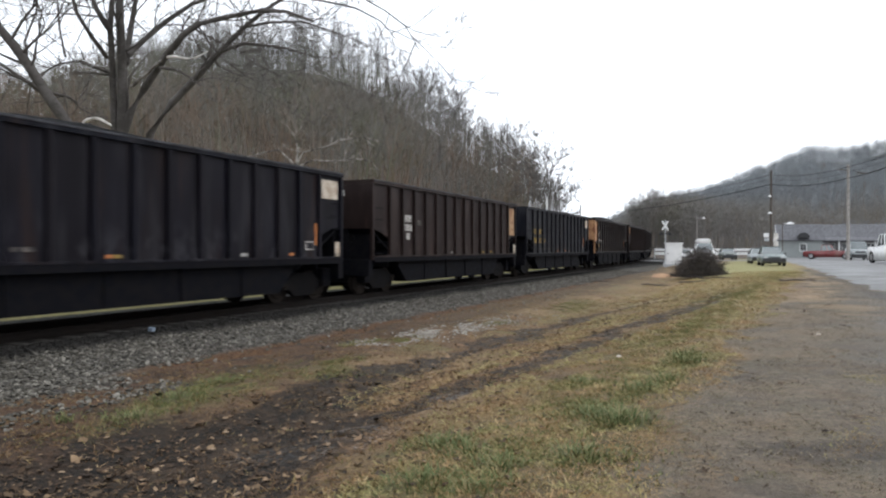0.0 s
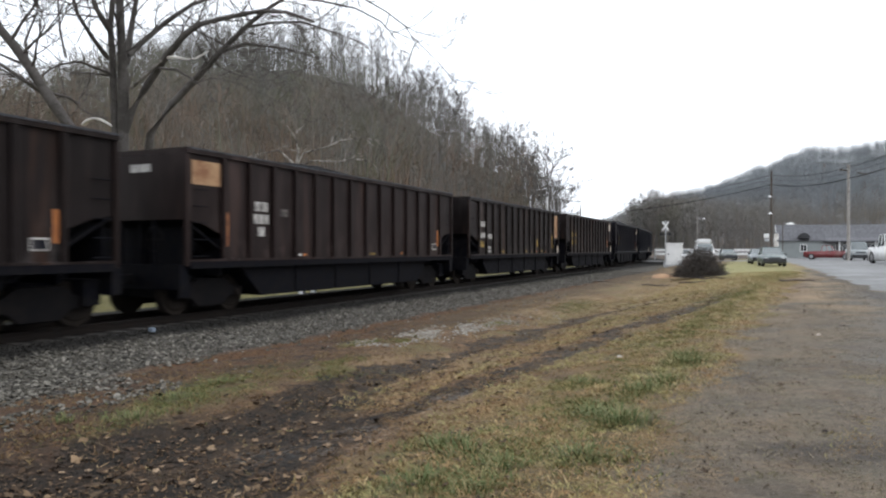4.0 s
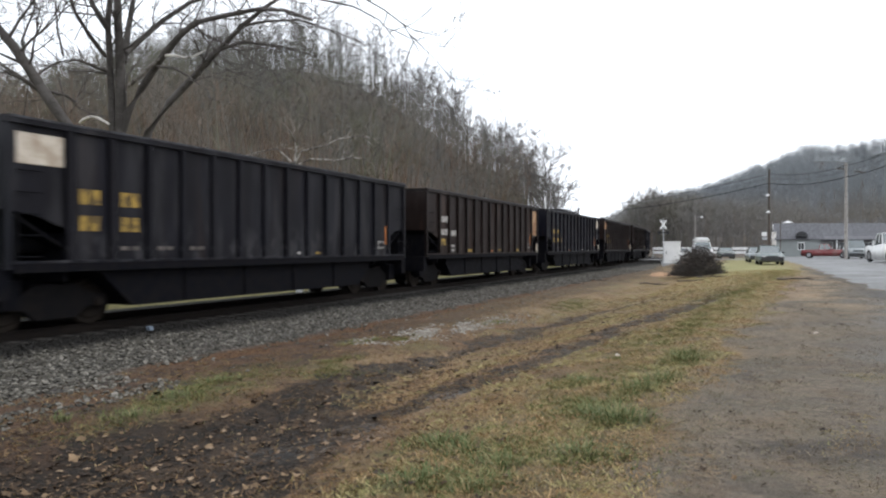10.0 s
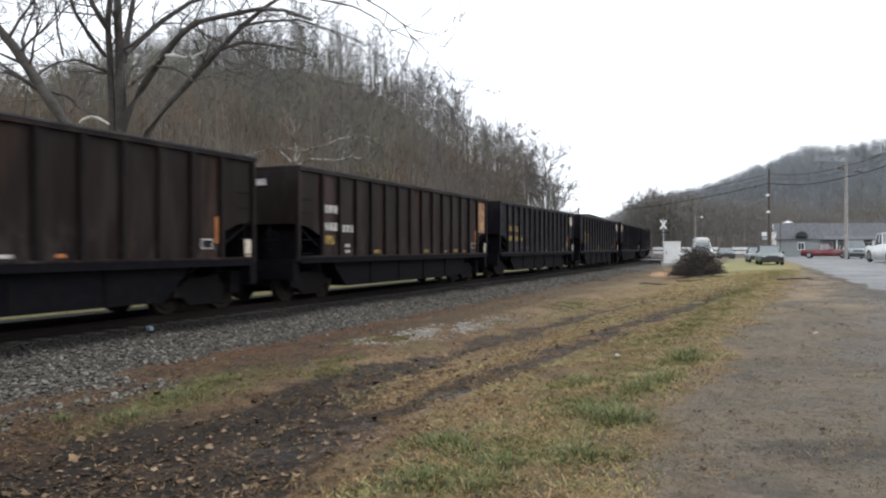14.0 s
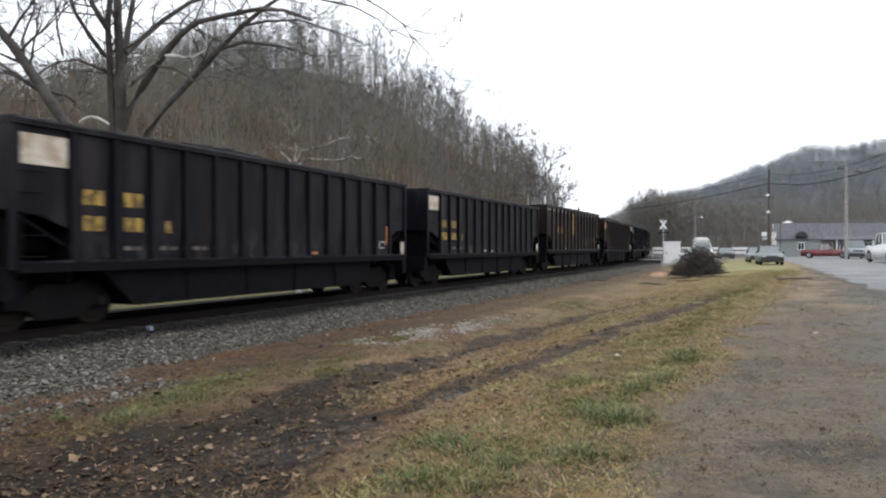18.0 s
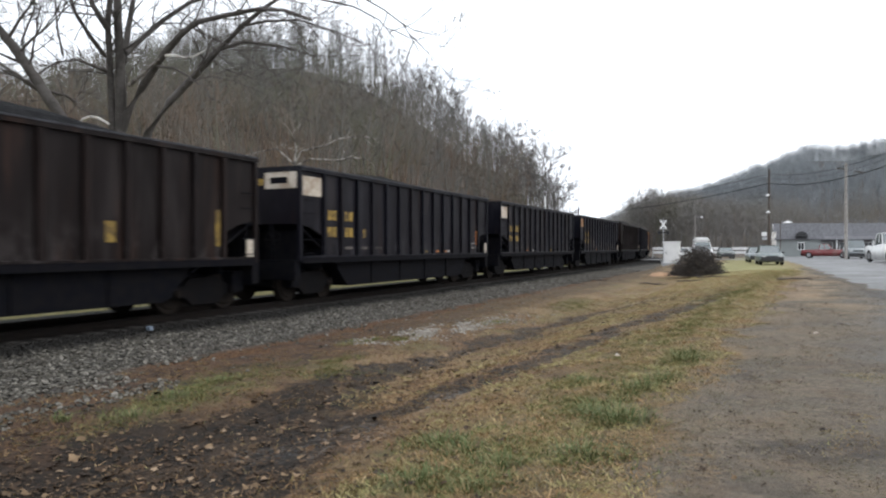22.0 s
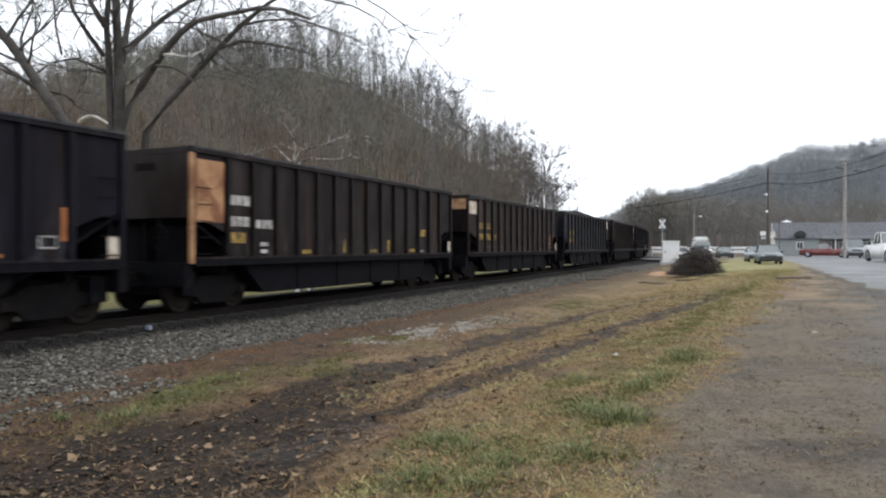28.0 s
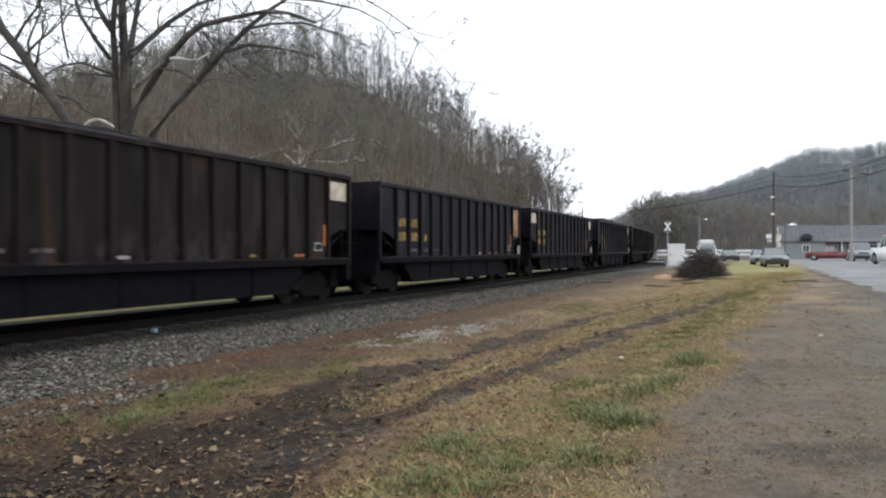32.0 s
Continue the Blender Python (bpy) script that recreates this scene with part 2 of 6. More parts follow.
def track_offset(x, y):
    """Metres to the right of the track's centre, for arrays."""
    a = np.clip(np.arctan2(y - BEND_AT, x - TRACK_X + BEND_R), 0, BEND_LEN / BEND_R)
    end = BEND_LEN / BEND_R
    straight = x - TRACK_X
    bend = np.hypot(x - TRACK_X + BEND_R, y - BEND_AT) - BEND_R
    ex, ey, _ = track(BEND_AT + BEND_LEN)
    far = (x - ex) * math.cos(end) + (y - ey) * math.sin(end)
    past = -(x - ex) * math.sin(end) + (y - ey) * math.cos(end)
    return np.where(y < BEND_AT, straight, np.where(past > 0, far, bend))


def smooth(v, a, b):
    t = np.clip((v - a) / (b - a), 0, 1)
    return t * t * (3 - 2 * t)


def along(px, depth):
    """Plan place at a bearing across the view and a depth from the eye."""
    a = radians(PAN)
    s = (px - 784) / FOCAL * depth
    return -math.sin(a) * depth + math.cos(a) * s, math.cos(a) * depth + math.sin(a) * s


# ridges: bearing, depth, height of the ground
NEAR_RIDGE = [(-2400, 100, 0), (-900, 120, 20), (-450, 140, 24), (-150, 160, 25), (0, 170, 27), (80, 171, 30), (147, 175, 36), (253, 180, 42), (316, 182, 47), (368, 184, 49.5),
              (526, 187, 49), (580, 188, 45.5), (658, 190, 42), (700, 193, 39), (760, 196, 34), (820, 200, 27), (850, 203, 22), (880, 205, 24), (915, 205, 23), (945, 206, 19), (975, 207, 13), (1003, 207, 7), (1030, 207, 3), (1070, 207, 0)]
FAR_RIDGE = [(700, 420, 0), (1020, 420, 0), (1060, 420, 4), (1120, 420, 15), (1200, 430, 25), (1260, 450, 33), (1330, 460, 45), (1400, 470, 58.5), (1460, 480, 62),
             (1568, 480, 64), (1750, 470, 64), (2100, 430, 50), (2800, 400, 40), (4500, 300, 0)]


def ridge_height(x, y, pts, front, back):
    """Height of a wooded hill whose crest lies round the valley: depth and height go by the bearing from the valley's floor."""
    a = radians(PAN)
    dep = -math.sin(a) * x + math.cos(a) * y
    px = 784 + (math.cos(a) * x + math.sin(a) * y) / np.maximum(dep, 8.0) * FOCAL
    B = [q[0] for q in pts]
    crest = np.interp(px, B, [q[1] for q in pts])
    h = np.interp(px, B, [q[2] for q in pts], left=0.0, right=0.0)
    w = np.where(dep < crest, front, back)
    return h * np.clip(1 - np.abs(dep - crest) / w, 0, 1) ** 1.1 * (dep > 8)


def ripple(x, y):
    return (np.sin(x * 2.1 + 1.3 * np.sin(y * 0.9)) * np.sin(y * 1.7 + np.sin(x * 1.1)) * 0.5
            + np.sin(x * 5.3 + y * 2.9) * np.sin(y * 4.7 - x * 1.9) * 0.25)


def ground_z(x, y):
    """Height of the ground, for arrays."""
    x, y = np.asarray(x, float), np.asarray(y, float)
    off = track_offset(x, y)
    side = np.where(x > -4, x, np.minimum(off + TRACK_X, x + 200))
    z = np.interp(side, [-400, -60, -30, -20, -17, -13, -7.6, -6.2, -5.2, -4.3, -3.2, -2, -0.9, 0.5, 3, 10, 60],
                  [0.5, 0.5, -0.5, -0.75, -0.75, -0.6, -0.52, -0.50, -0.62, -0.55, -0.36, -0.22, -0.10, -0.03, 0, 0.2, 0.35])
    ditch = 1 - 0.8 * smooth(y, 40, 62) * smooth(side, -9, -7)
    z = np.where(side > -9, z * ditch, z)
    near = np.exp(-((x + 3) / 9) ** 2) * np.exp(-((y - 12) / 30) ** 2)
    z = z + ripple(x, y) * 0.035 * near * smooth(-x, 0.2, 2.0)
    knolls = 1 + 0.05 * np.sin(x * 0.09 + 1) * np.sin(y * 0.07)
    hills = knolls * np.where(off < 0, ridge_height(x, y, NEAR_RIDGE, 125, 150), ridge_height(x, y, FAR_RIDGE, 215, 300))
    return z + hills * smooth(np.abs(off), 8, 30)


def gz(x, y):
    return float(ground_z(np.array([x]), np.array([y]))[0])


# ---- ground ----
# green patches on the verge and the bank: x, y, radius across, radius along, turn, strength
GREEN = [(-1.20, 6.35, 0.34, 0.50, 0, 1.0), (-1.62, 6.85, 0.42, 0.55, -20, 0.9), (-1.14, 8.0, 0.26, 0.95, -8, 0.95), (-0.98, 9.9, 0.26, 0.9, -5, 0.9), (-2.0, 8.3, 0.36, 0.5, 0, 0.7),
         (-2.55, 5.45, 0.34, 0.34, 0, 0.8), (-1.35, 5.05, 0.55, 0.33, 10, 0.85), (-2.0, 4.32, 0.62, 0.36, 10, 0.9), (-1.5, 13.0, 0.42, 2.4, -6, 0.65), (-1.1, 17.0, 0.5, 4.0, -5, 0.65),
         (-0.7, 25.0, 0.7, 7.0, -4, 0.6), (0.4, 40.0, 1.3, 10.0, -5, 0.6), (-7.45, 12.1, 0.22, 0.5, 0, 0.8), (-6.85, 12.9, 0.25, 0.6, 0, 0.7), (-6.2, 16.6, 0.25, 0.8, 0, 0.6),
         (-5.75, 23.0, 0.7, 2.4, 0, 0.5), (-6.72, 6.7, 0.46, 1.75, 12, 0.85), (-6.1, 8.9, 0.5, 0.6, 0, 0.45), (-6.55, 9.8, 0.35, 0.8, 0, 0.5),
         (-1.75, 7.6, 0.75, 2.6, -4, 0.5), (-1.75, 5.0, 0.95, 1.0, 0, 0.5), (-1.45, 14.0, 0.75, 5.0, -6, 0.5), (-0.75, 25.0, 0.95, 8.0, -4, 0.5), (-6.9, 7.4, 0.7, 2.2, 10, 0.45)]


def ground_material():
    n = Nodes("valley_ground")
    x, y, z = (n.axis(n.pos, k) for k in range(3))
    warp = n.math("MULTIPLY", n.math("SUBTRACT", n.noise(0.55, 4, n.pos), 0.5), 2.6)
    warp2 = n.math("MULTIPLY", n.math("SUBTRACT", n.noise(2.4, 4, n.pos), 0.5), 0.9)
    wx = n.math("ADD", x, n.math("ADD", warp, warp2))
    fine, mid = n.noise(26, 5, n.pos, rough=0.7), n.noise(5, 5, n.pos, rough=0.65)
    patch = n.noise(1.6, 5, n.pos, rough=0.7)
    grain = n.noise(90, 3, n.pos, rough=0.7)
    straw = n.mix(n.span(patch, 0.38, 0.62), (0.225, 0.150, 0.078), (0.120, 0.080, 0.044))
    straw = n.mix(n.span(fine, 0.40, 0.7, 0.0, 0.75), straw, (0.070, 0.052, 0.032))
    debris = n.n.new("ShaderNodeTexVoronoi")
    debris.inputs["Scale"].default_value = 17.0
    n.l.new(n.pos, debris.inputs["Vector"])
    bit = n.math("MULTIPLY", n.span(debris.outputs["Distance"], 0.25, 0.48, 1.0, 0.0), n.span(n.axis(debris.outputs["Color"], 1), 0.45, 0.85))
    rust = n.mix(n.span(patch, 0.36, 0.62), (0.105, 0.058, 0.032), (0.048, 0.030, 0.019))
    rust = n.mix(n.span(fine, 0.42, 0.68, 0.0, 0.8), rust, (0.028, 0.020, 0.015))
    rust = n.mix(n.math("MULTIPLY", bit, 0.6), rust, (0.16, 0.10, 0.062))
    green = n.mix(n.span(fine, 0.3, 0.7), (0.105, 0.115, 0.042), (0.060, 0.064, 0.025))
    mud = n.mix(n.span(mid, 0.38, 0.66), (0.0075, 0.0064, 0.0052), (0.025, 0.0175, 0.0110))
    mud = n.mix(n.span(fine, 0.48, 0.72, 0.0, 0.6), mud, (0.050, 0.034, 0.021))
    mud = n.mix(n.math("MULTIPLY", bit, 0.4), mud, (0.085, 0.056, 0.04))
    dirt = n.mix(n.span(n.noise(4.5, 6, n.pos, rough=0.78), 0.36, 0.64), (0.175, 0.142, 0.107), (0.094, 0.078, 0.060))
    dirt = n.mix(n.span(n.noise(11, 5, n.pos, rough=0.75), 0.45, 0.6, 0.0, 0.75), dirt, (0.098, 0.083, 0.066))
    dirt = n.mix(n.span(grain, 0.55, 0.75, 0.0, 0.6), dirt, (0.25, 0.215, 0.17))
    dirt = n.mix(n.span(n.noise(0.5, 5, n.pos), 0.5, 0.68, 0.0, 0.55), dirt, (0.085, 0.074, 0.065))
    dirt = n.mix(n.span(n.noise(1.5, 5, n.pos, rough=0.7), 0.5, 0.64, 0.0, 0.6), dirt, (0.13, 0.092, 0.060))
    dirt = n.mix(n.math("MULTIPLY", n.span(y, 12.0, 26.0, 0.15, 0.8), n.span(n.noise(0.6, 5, n.pos), 0.40, 0.60)), dirt, (0.335, 0.235, 0.142))
    grey = n.mix(n.span(fine, 0.3, 0.7), (0.165, 0.158, 0.148), (0.100, 0.096, 0.090))
    litter = n.mix(n.span(n.noise(0.12, 5, n.pos), 0.35, 0.65), (0.118, 0.088, 0.066), (0.078, 0.065, 0.052))
    litter = n.mix(n.span(n.noise(0.9, 5, n.pos), 0.4, 0.7, 0.0, 0.6), litter, (0.038, 0.031, 0.027))
    field = n.mix(n.span(mid, 0.35, 0.65), (0.16, 0.138, 0.048), (0.085, 0.078, 0.028))
    thatch = n.mix(n.span(patch, 0.38, 0.62), (0.200, 0.118, 0.060), (0.105, 0.064, 0.036))
    thatch = n.mix(n.span(n.noise(0.33, 4, n.pos), 0.48, 0.62, 0.0, 0.7), thatch, (0.27, 0.185, 0.10))
    thatch = n.mix(n.span(n.noise(0.7, 4, n.pos), 0.5, 0.66, 0.0, 0.8), thatch, (0.145, 0.125, 0.052))
    thatch = n.mix(n.span(fine, 0.40, 0.7, 0.0, 0.75), thatch, (0.08, 0.056, 0.039))
    thatch = n.mix(n.math("MULTIPLY", bit, 0.5), thatch, (0.22, 0.14, 0.085))
    dirt = n.mix(n.math("MULTIPLY", n.math("MULTIPLY", n.span(fine, 0.45, 0.62), n.span(n.noise(2.2, 4, n.pos), 0.44, 0.58)), 0.5), dirt, (0.105, 0.105, 0.052))
    dirt = n.mix(n.span(fine, 0.50, 0.66, 0.0, 0.7), dirt, (0.052, 0.043, 0.034))
    dirt = n.mix(n.span(n.noise(37, 4, n.pos, rough=0.75), 0.56, 0.70, 0.0, 0.7), dirt, (0.30, 0.25, 0.185))
    # the two wheel ruts, which drift towards the lane as they run on
    cmb = n.n.new("ShaderNodeCombineXYZ")
    n.put(cmb.inputs[0], n.math("ADD", x, n.math("ADD", n.math("MULTIPLY", warp, 0.45), n.math("MULTIPLY", warp2, 0.8))))
    n.put(cmb.inputs[1], n.math("ADD", y, n.math("MULTIPLY", n.math("SUBTRACT", n.noise(1.3, 4, n.pos), 0.5), 1.6)))
    spot = cmb.outputs[0]
    beyond = n.math("MAXIMUM", n.math("SUBTRACT", y, 8.5), 0.0)
    past = n.math("MAXIMUM", n.math("SUBTRACT", y, 10.0), 0.0)
    line1 = n.math("ADD", n.math("MULTIPLY", past, 0.05), n.math("MULTIPLY", n.math("MULTIPLY", past, past), 0.006))
    u1 = n.math("ABSOLUTE", n.math("SUBTRACT", n.math("ADD", wx, 5.5), line1))
    u2 = n.math("ABSOLUTE", n.math("SUBTRACT", n.math("ADD", wx, 3.62), n.math("MULTIPLY", beyond, 0.16)))
    edge = n.math("SUBTRACT", wx, n.math("MULTIPLY", beyond, 0.07))
    col = n.mix(n.span(n.math("SUBTRACT", wx, n.span(y, 6.2, 4.6, 0.0, 1.9)), -7.6, -6.0), rust, n.mix(n.span(n.math("SUBTRACT", wx, n.math("MULTIPLY", beyond, 0.16)), -3.2, -2.5), thatch, straw))
    col = n.mix(n.blobs(spot, [(-2.3, 6.85, 0.6, 0.45, 0, 0.8), (-1.85, 9.5, 0.6, 1.0, 0, 0.7), (-1.75, 5.7, 0.5, 0.3, 0, 0.8), (-4.35, 8.5, 0.35, 1.9, -3, 0.55), (-3.6, 12.0, 0.5, 3.5, -6, 0.5)]), col,
                n.mix(n.span(fine, 0.4, 0.68), (0.235, 0.140, 0.062), (0.115, 0.068, 0.034)))
    col = n.mix(n.math("MULTIPLY", n.blobs(spot, GREEN), n.span(n.noise(3.1, 4, n.pos, rough=0.7), 0.34, 0.6, 0.25, 0.95)), col, green)
    col = n.mix(n.math("MULTIPLY", n.math("MULTIPLY", n.span(y, 11.0, 24.0, 0.0, 0.55), n.span(wx, -5.0, -3.2, 0.25, 1.0)), n.span(patch, 0.3, 0.6, 0.5, 1.0)), col, (0.32, 0.265, 0.14))
    r1 = n.math("MULTIPLY", n.span(u1, 0.15, 0.55, 1.0, 0.0), n.span(y, 17.0, 30.0, 0.95, 0.0))
    r2 = n.math("MULTIPLY", n.span(u2, 0.15, 0.50, 1.0, 0.0), n.span(y, 19.0, 34.0, 1.0, 0.0))
    bog = n.blobs(spot, [(-4.75, 4.8, 1.8, 2.4, 0, 1.0), (-5.4, 7.6, 0.8, 2.3, 6, 0.92), (-3.75, 6.2, 0.6, 1.3, 0, 0.95), (-5.3, 2.4, 1.9, 2.2, 0, 0.9), (-6.4, 4.2, 1.0, 0.9, 0, 0.6)])
    ruts = n.math("MULTIPLY", n.math("MAXIMUM", n.math("MAXIMUM", r1, r2), bog), n.span(n.noise(2.1, 5, n.pos, rough=0.7), 0.34, 0.50, 0.72, 1.0))
    tooth = n.math("MULTIPLY", n.math("SUBTRACT", n.math("ADD", n.math("MULTIPLY", fine, 0.6), n.math("MULTIPLY", n.noise(8, 5, n.pos, rough=0.75), 0.4)), 0.5), 1.7)
    ruts = n.math("MULTIPLY", n.span(n.math("ADD", ruts, tooth), 0.30, 0.85), n.span(n.noise(1.6, 4, n.pos, rough=0.7), 0.36, 0.55, 0.78, 1.0))
    col = n.mix(n.math("MULTIPLY", n.span(tooth, 0.02, 0.25), 0.55), col, (0.040, 0.028, 0.018))
    mud = n.mix(n.math("MULTIPLY", n.span(y, 7.5, 11.0), 0.75), mud, n.mix(n.span(mid, 0.35, 0.65), (0.062, 0.050, 0.040), (0.032, 0.026, 0.021)))
    col = n.mix(ruts, col, mud)
    col = n.mix(n.span(n.math("ADD", edge, tooth), -1.0, -0.5), col, dirt)
    col = n.mix(n.math("MULTIPLY", n.span(edge, 0.3, 2.4), n.span(n.noise(0.8, 4, n.pos), 0.3, 0.6)), col, grey)
    col = n.mix(n.math("MULTIPLY", n.blobs(spot, [(0.45, 5.6, 0.75, 0.42, 0, 0.8), (1.3, 5.9, 0.7, 0.3, 0, 0.7), (0.1, 4.5, 0.6, 0.25, 0, 0.5), (-0.1, 8.6, 0.16, 0.3, 0, 0.7), (0.9, 9.6, 0.8, 0.4, 0, 0.4)]), n.span(mid, 0.3, 0.6)),
                col, (0.055, 0.048, 0.042))
    col = n.mix(n.math("MULTIPLY", n.blobs(spot, [(1.1, 38.0, 0.9, 8.0, -4, 0.8), (0.9, 27.0, 0.5, 5.0, -4, 0.6)]), n.span(patch, 0.3, 0.55)), col, (0.17, 0.112, 0.074))
    col = n.mix(n.math("MULTIPLY", n.blobs(spot, [(2.85, 40.0, 0.4, 16.0, 2, 0.7), (3.3, 22.0, 0.45, 9.0, 4, 0.6)]), n.span(mid, 0.3, 0.55, 0.4, 1.0)), col, (0.062, 0.057, 0.052))
    col = n.mix(n.span(x, -15.5, -17.0), col, field)
    lawn = n.math("MULTIPLY", n.span(y, 34.0, 48.0), n.math("MULTIPLY", n.span(n.noise(0.5, 4, n.pos), 0.30, 0.50), n.math("MULTIPLY", n.span(wx, -4.2, -3.0), n.span(wx, 2.6, 0.8))))
    col = n.mix(n.math("MULTIPLY", lawn, 0.85), col, n.mix(n.span(mid, 0.3, 0.7), (0.30, 0.28, 0.12), (0.21, 0.21, 0.09)))
    col = n.mix(n.math("MAXIMUM", n.span(z, 1.0, 3.0), n.span(y, 96.0, 112.0)), col, litter)
    wet = n.math("MULTIPLY", n.blobs(spot, [(-3.55, 5.65, 0.55, 0.55, 0, 1.0), (-4.3, 5.2, 0.45, 0.3, 0, 0.8), (-3.55, 7.5, 0.3, 0.9, 0, 0.6)]), n.span(n.noise(3.3, 3, n.pos), 0.40, 0.52))
    rough_h = n.math("ADD", n.math("ADD", fine, n.noise(11, 5, n.pos, rough=0.75)), grain)
    n.bump(n.math("MULTIPLY", rough_h, n.math("SUBTRACT", 1.0, n.math("MULTIPLY", wet, 0.9))), 0.6, 0.042)
    return n.done(col, n.math("SUBTRACT", 0.95, n.math("MULTIPLY", wet, 0.75)), 0.0, 0.3)


def steps(pairs):
    out = []
    for (a, b, d) in pairs:
        out += list(np.arange(a, b, d))
    return np.array(out + [pairs[-1][1]], float)


def grid(name, xs, ys, zfun, material, smooth_it=True):
    X, Y = np.meshgrid(xs, ys)
    V = np.column_stack([X.ravel(), Y.ravel(), zfun(X.ravel(), Y.ravel())])
    w = len(xs)
    i = (np.arange(len(ys) - 1)[:, None] * w + np.arange(w - 1)[None, :]).ravel()
    return sheet(name, V, np.column_stack([i, i + 1, i + 1 + w, i + w]), material, smooth_it)


ground = grid("ground", steps([(-2600, -600, 250), (-600, -300, 40), (-300, -60, 8), (-60, -20, 4), (-20, -9, 1), (-9, 3, 0.16), (3, 12, 1),
                               (12, 60, 6), (60, 600, 15), (600, 2600, 250)]),
              steps([(-2600, -400, 220), (-400, -40, 20), (-40, 0, 4), (0, 3, 1), (3, 20, 0.2), (20, 50, 0.5), (50, 120, 3), (120, 700, 8), (700, 2900, 220)]),
              ground_z, ground_material())
tagged(ground, "valley floor of straw grass, muddy ruts and dirt rising to wooded hills", "ground", kind="structure")


# ---- railway track ----
def ballast_material():
    n = Nodes("crushed_stone")
    cell = n.n.new("ShaderNodeTexVoronoi")
    cell.inputs["Scale"].default_value = 15.0
    n.l.new(n.pos, cell.inputs["Vector"])
    g = n.axis(cell.outputs["Color"], 0)
    col = n.mix(g, (0.090, 0.084, 0.071), (0.225, 0.212, 0.18))
    col = n.mix(n.span(n.noise(0.5, 4, n.pos), 0.45, 0.7, 0.0, 0.5), col, (0.10, 0.075, 0.058))
    col = n.mix(n.span(cell.outputs["Distance"], 0.30, 0.65), col, (0.045, 0.040, 0.036))
    col = n.mix(dust_and_shade(n), col, (0.012, 0.011, 0.010))
    # rust-brown earth along the foot of the stones
    wander = n.math("MULTIPLY", n.math("SUBTRACT", n.noise(1.1, 4, n.pos), 0.5), 1.0)
    foot = n.math("MULTIPLY", n.span(n.math("ADD", n.axis(n.pos, 0), wander), -9.25, -8.75), n.span(n.axis(n.pos, 1), 6.6, 8.6))
    earth = n.mix(n.span(n.noise(14, 5, n.pos, rough=0.7), 0.38, 0.65), (0.128, 0.068, 0.034), (0.052, 0.031, 0.019))
    col = n.mix(n.math("MULTIPLY", foot, n.span(n.axis(n.pos, 1), 48.0, 62.0, 1.0, 0.0)), col, earth)
    h = n.math("SUBTRACT", 1.0, cell.outputs["Distance"])
    n.bump(h, 1.0, 0.06)
    return n.done(col, 0.95, 0.0, 0.2)


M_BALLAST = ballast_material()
BED = [(-4.9, -0.80), (-4.1, -0.50), (-3.3, -0.34), (-1.95, -0.32), (0, -0.31), (1.95, -0.34), (2.6, -0.40), (3.8, -0.50), (5.0, -0.55), (5.8, -0.62)]


def bed_z(off):
    return np.interp(off, [p[0] for p in BED], [p[1] for p in BED])


def sweep(name, outline, s_list, material, closed=False):
    """An outline of (offset, z) carried along the track."""
    V, F, k = [], [], len(outline)
    for s in s_list:
        x, y, a = track(s)
        V += [(x + o * math.cos(a), y + o * math.sin(a), z) for o, z in outline]
    for i in range(len(s_list) - 1):
        for j in range(k if closed else k - 1):
            a, b = i * k + j, i * k + (j + 1) % k
            F.append((a, b, b + k, a + k))
    if closed:
        F += [tuple(range(k))[::-1], tuple(range((len(s_list) - 1) * k, len(s_list) * k))]
    return sheet(name, V, F, material)


RUN = list(np.arange(-500, 0, 25.0)) + list(np.arange(0, 60, 2.0)) + list(np.arange(60, 300, 6.0)) + list(np.arange(300, 721, 30.0))
fine_bed = [(o, float(bed_z(o))) for o in np.arange(-4.9, 5.81, 0.26)]
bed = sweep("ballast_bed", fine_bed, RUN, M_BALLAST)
tagged(bed, "grey crushed stone bed of the railway track", "ballast", kind="structure")
RAIL = [(-0.075, -0.17), (0.075, -0.17), (0.075, -0.158), (0.012, -0.145), (0.012, -0.045), (0.036, -0.035), (0.036, 0.0), (-0.036, 0.0),
        (-0.036, -0.035), (-0.012, -0.045), (-0.012, -0.145), (-0.075, -0.158)]
for o in (0.753, -0.753):
    rail = sweep("rail", [(o + a, RAIL_Z + b) for a, b in RAIL], RUN, M_RAIL, True)
    tagged(rail, "rusty steel rail with a worn bright top, on wooden ties", "rail", "rails", "structure")
    rail.data.materials.append(M_RAILTOP)
    for p in rail.data.polygons:
        if p.normal.z > 0.9 and p.center.z > RAIL_Z - 0.01:
            p.material_index = 1
bm = boxed(-1.3, 1.3, -0.115, 0.115, -0.17, 0.0)
soften(bm, 0.012)
tie_mesh = mesh_of("tie", bm, M_TIE)
rng = random.Random(5)
ties = thing("railway_ties", "creosoted wooden railway ties bedded in crushed stone", "ties", kind="structure")
for i in range(170):
    x, y, a = track(-12 + i * 0.53)
    tie = part("tie", tie_mesh, M_TIE, ties, at=pose(x + rng.uniform(-0.03, 0.03), y, RAIL_Z - 0.172, 0, 0, math.degrees(a) + rng.uniform(-0.8, 0.8)))


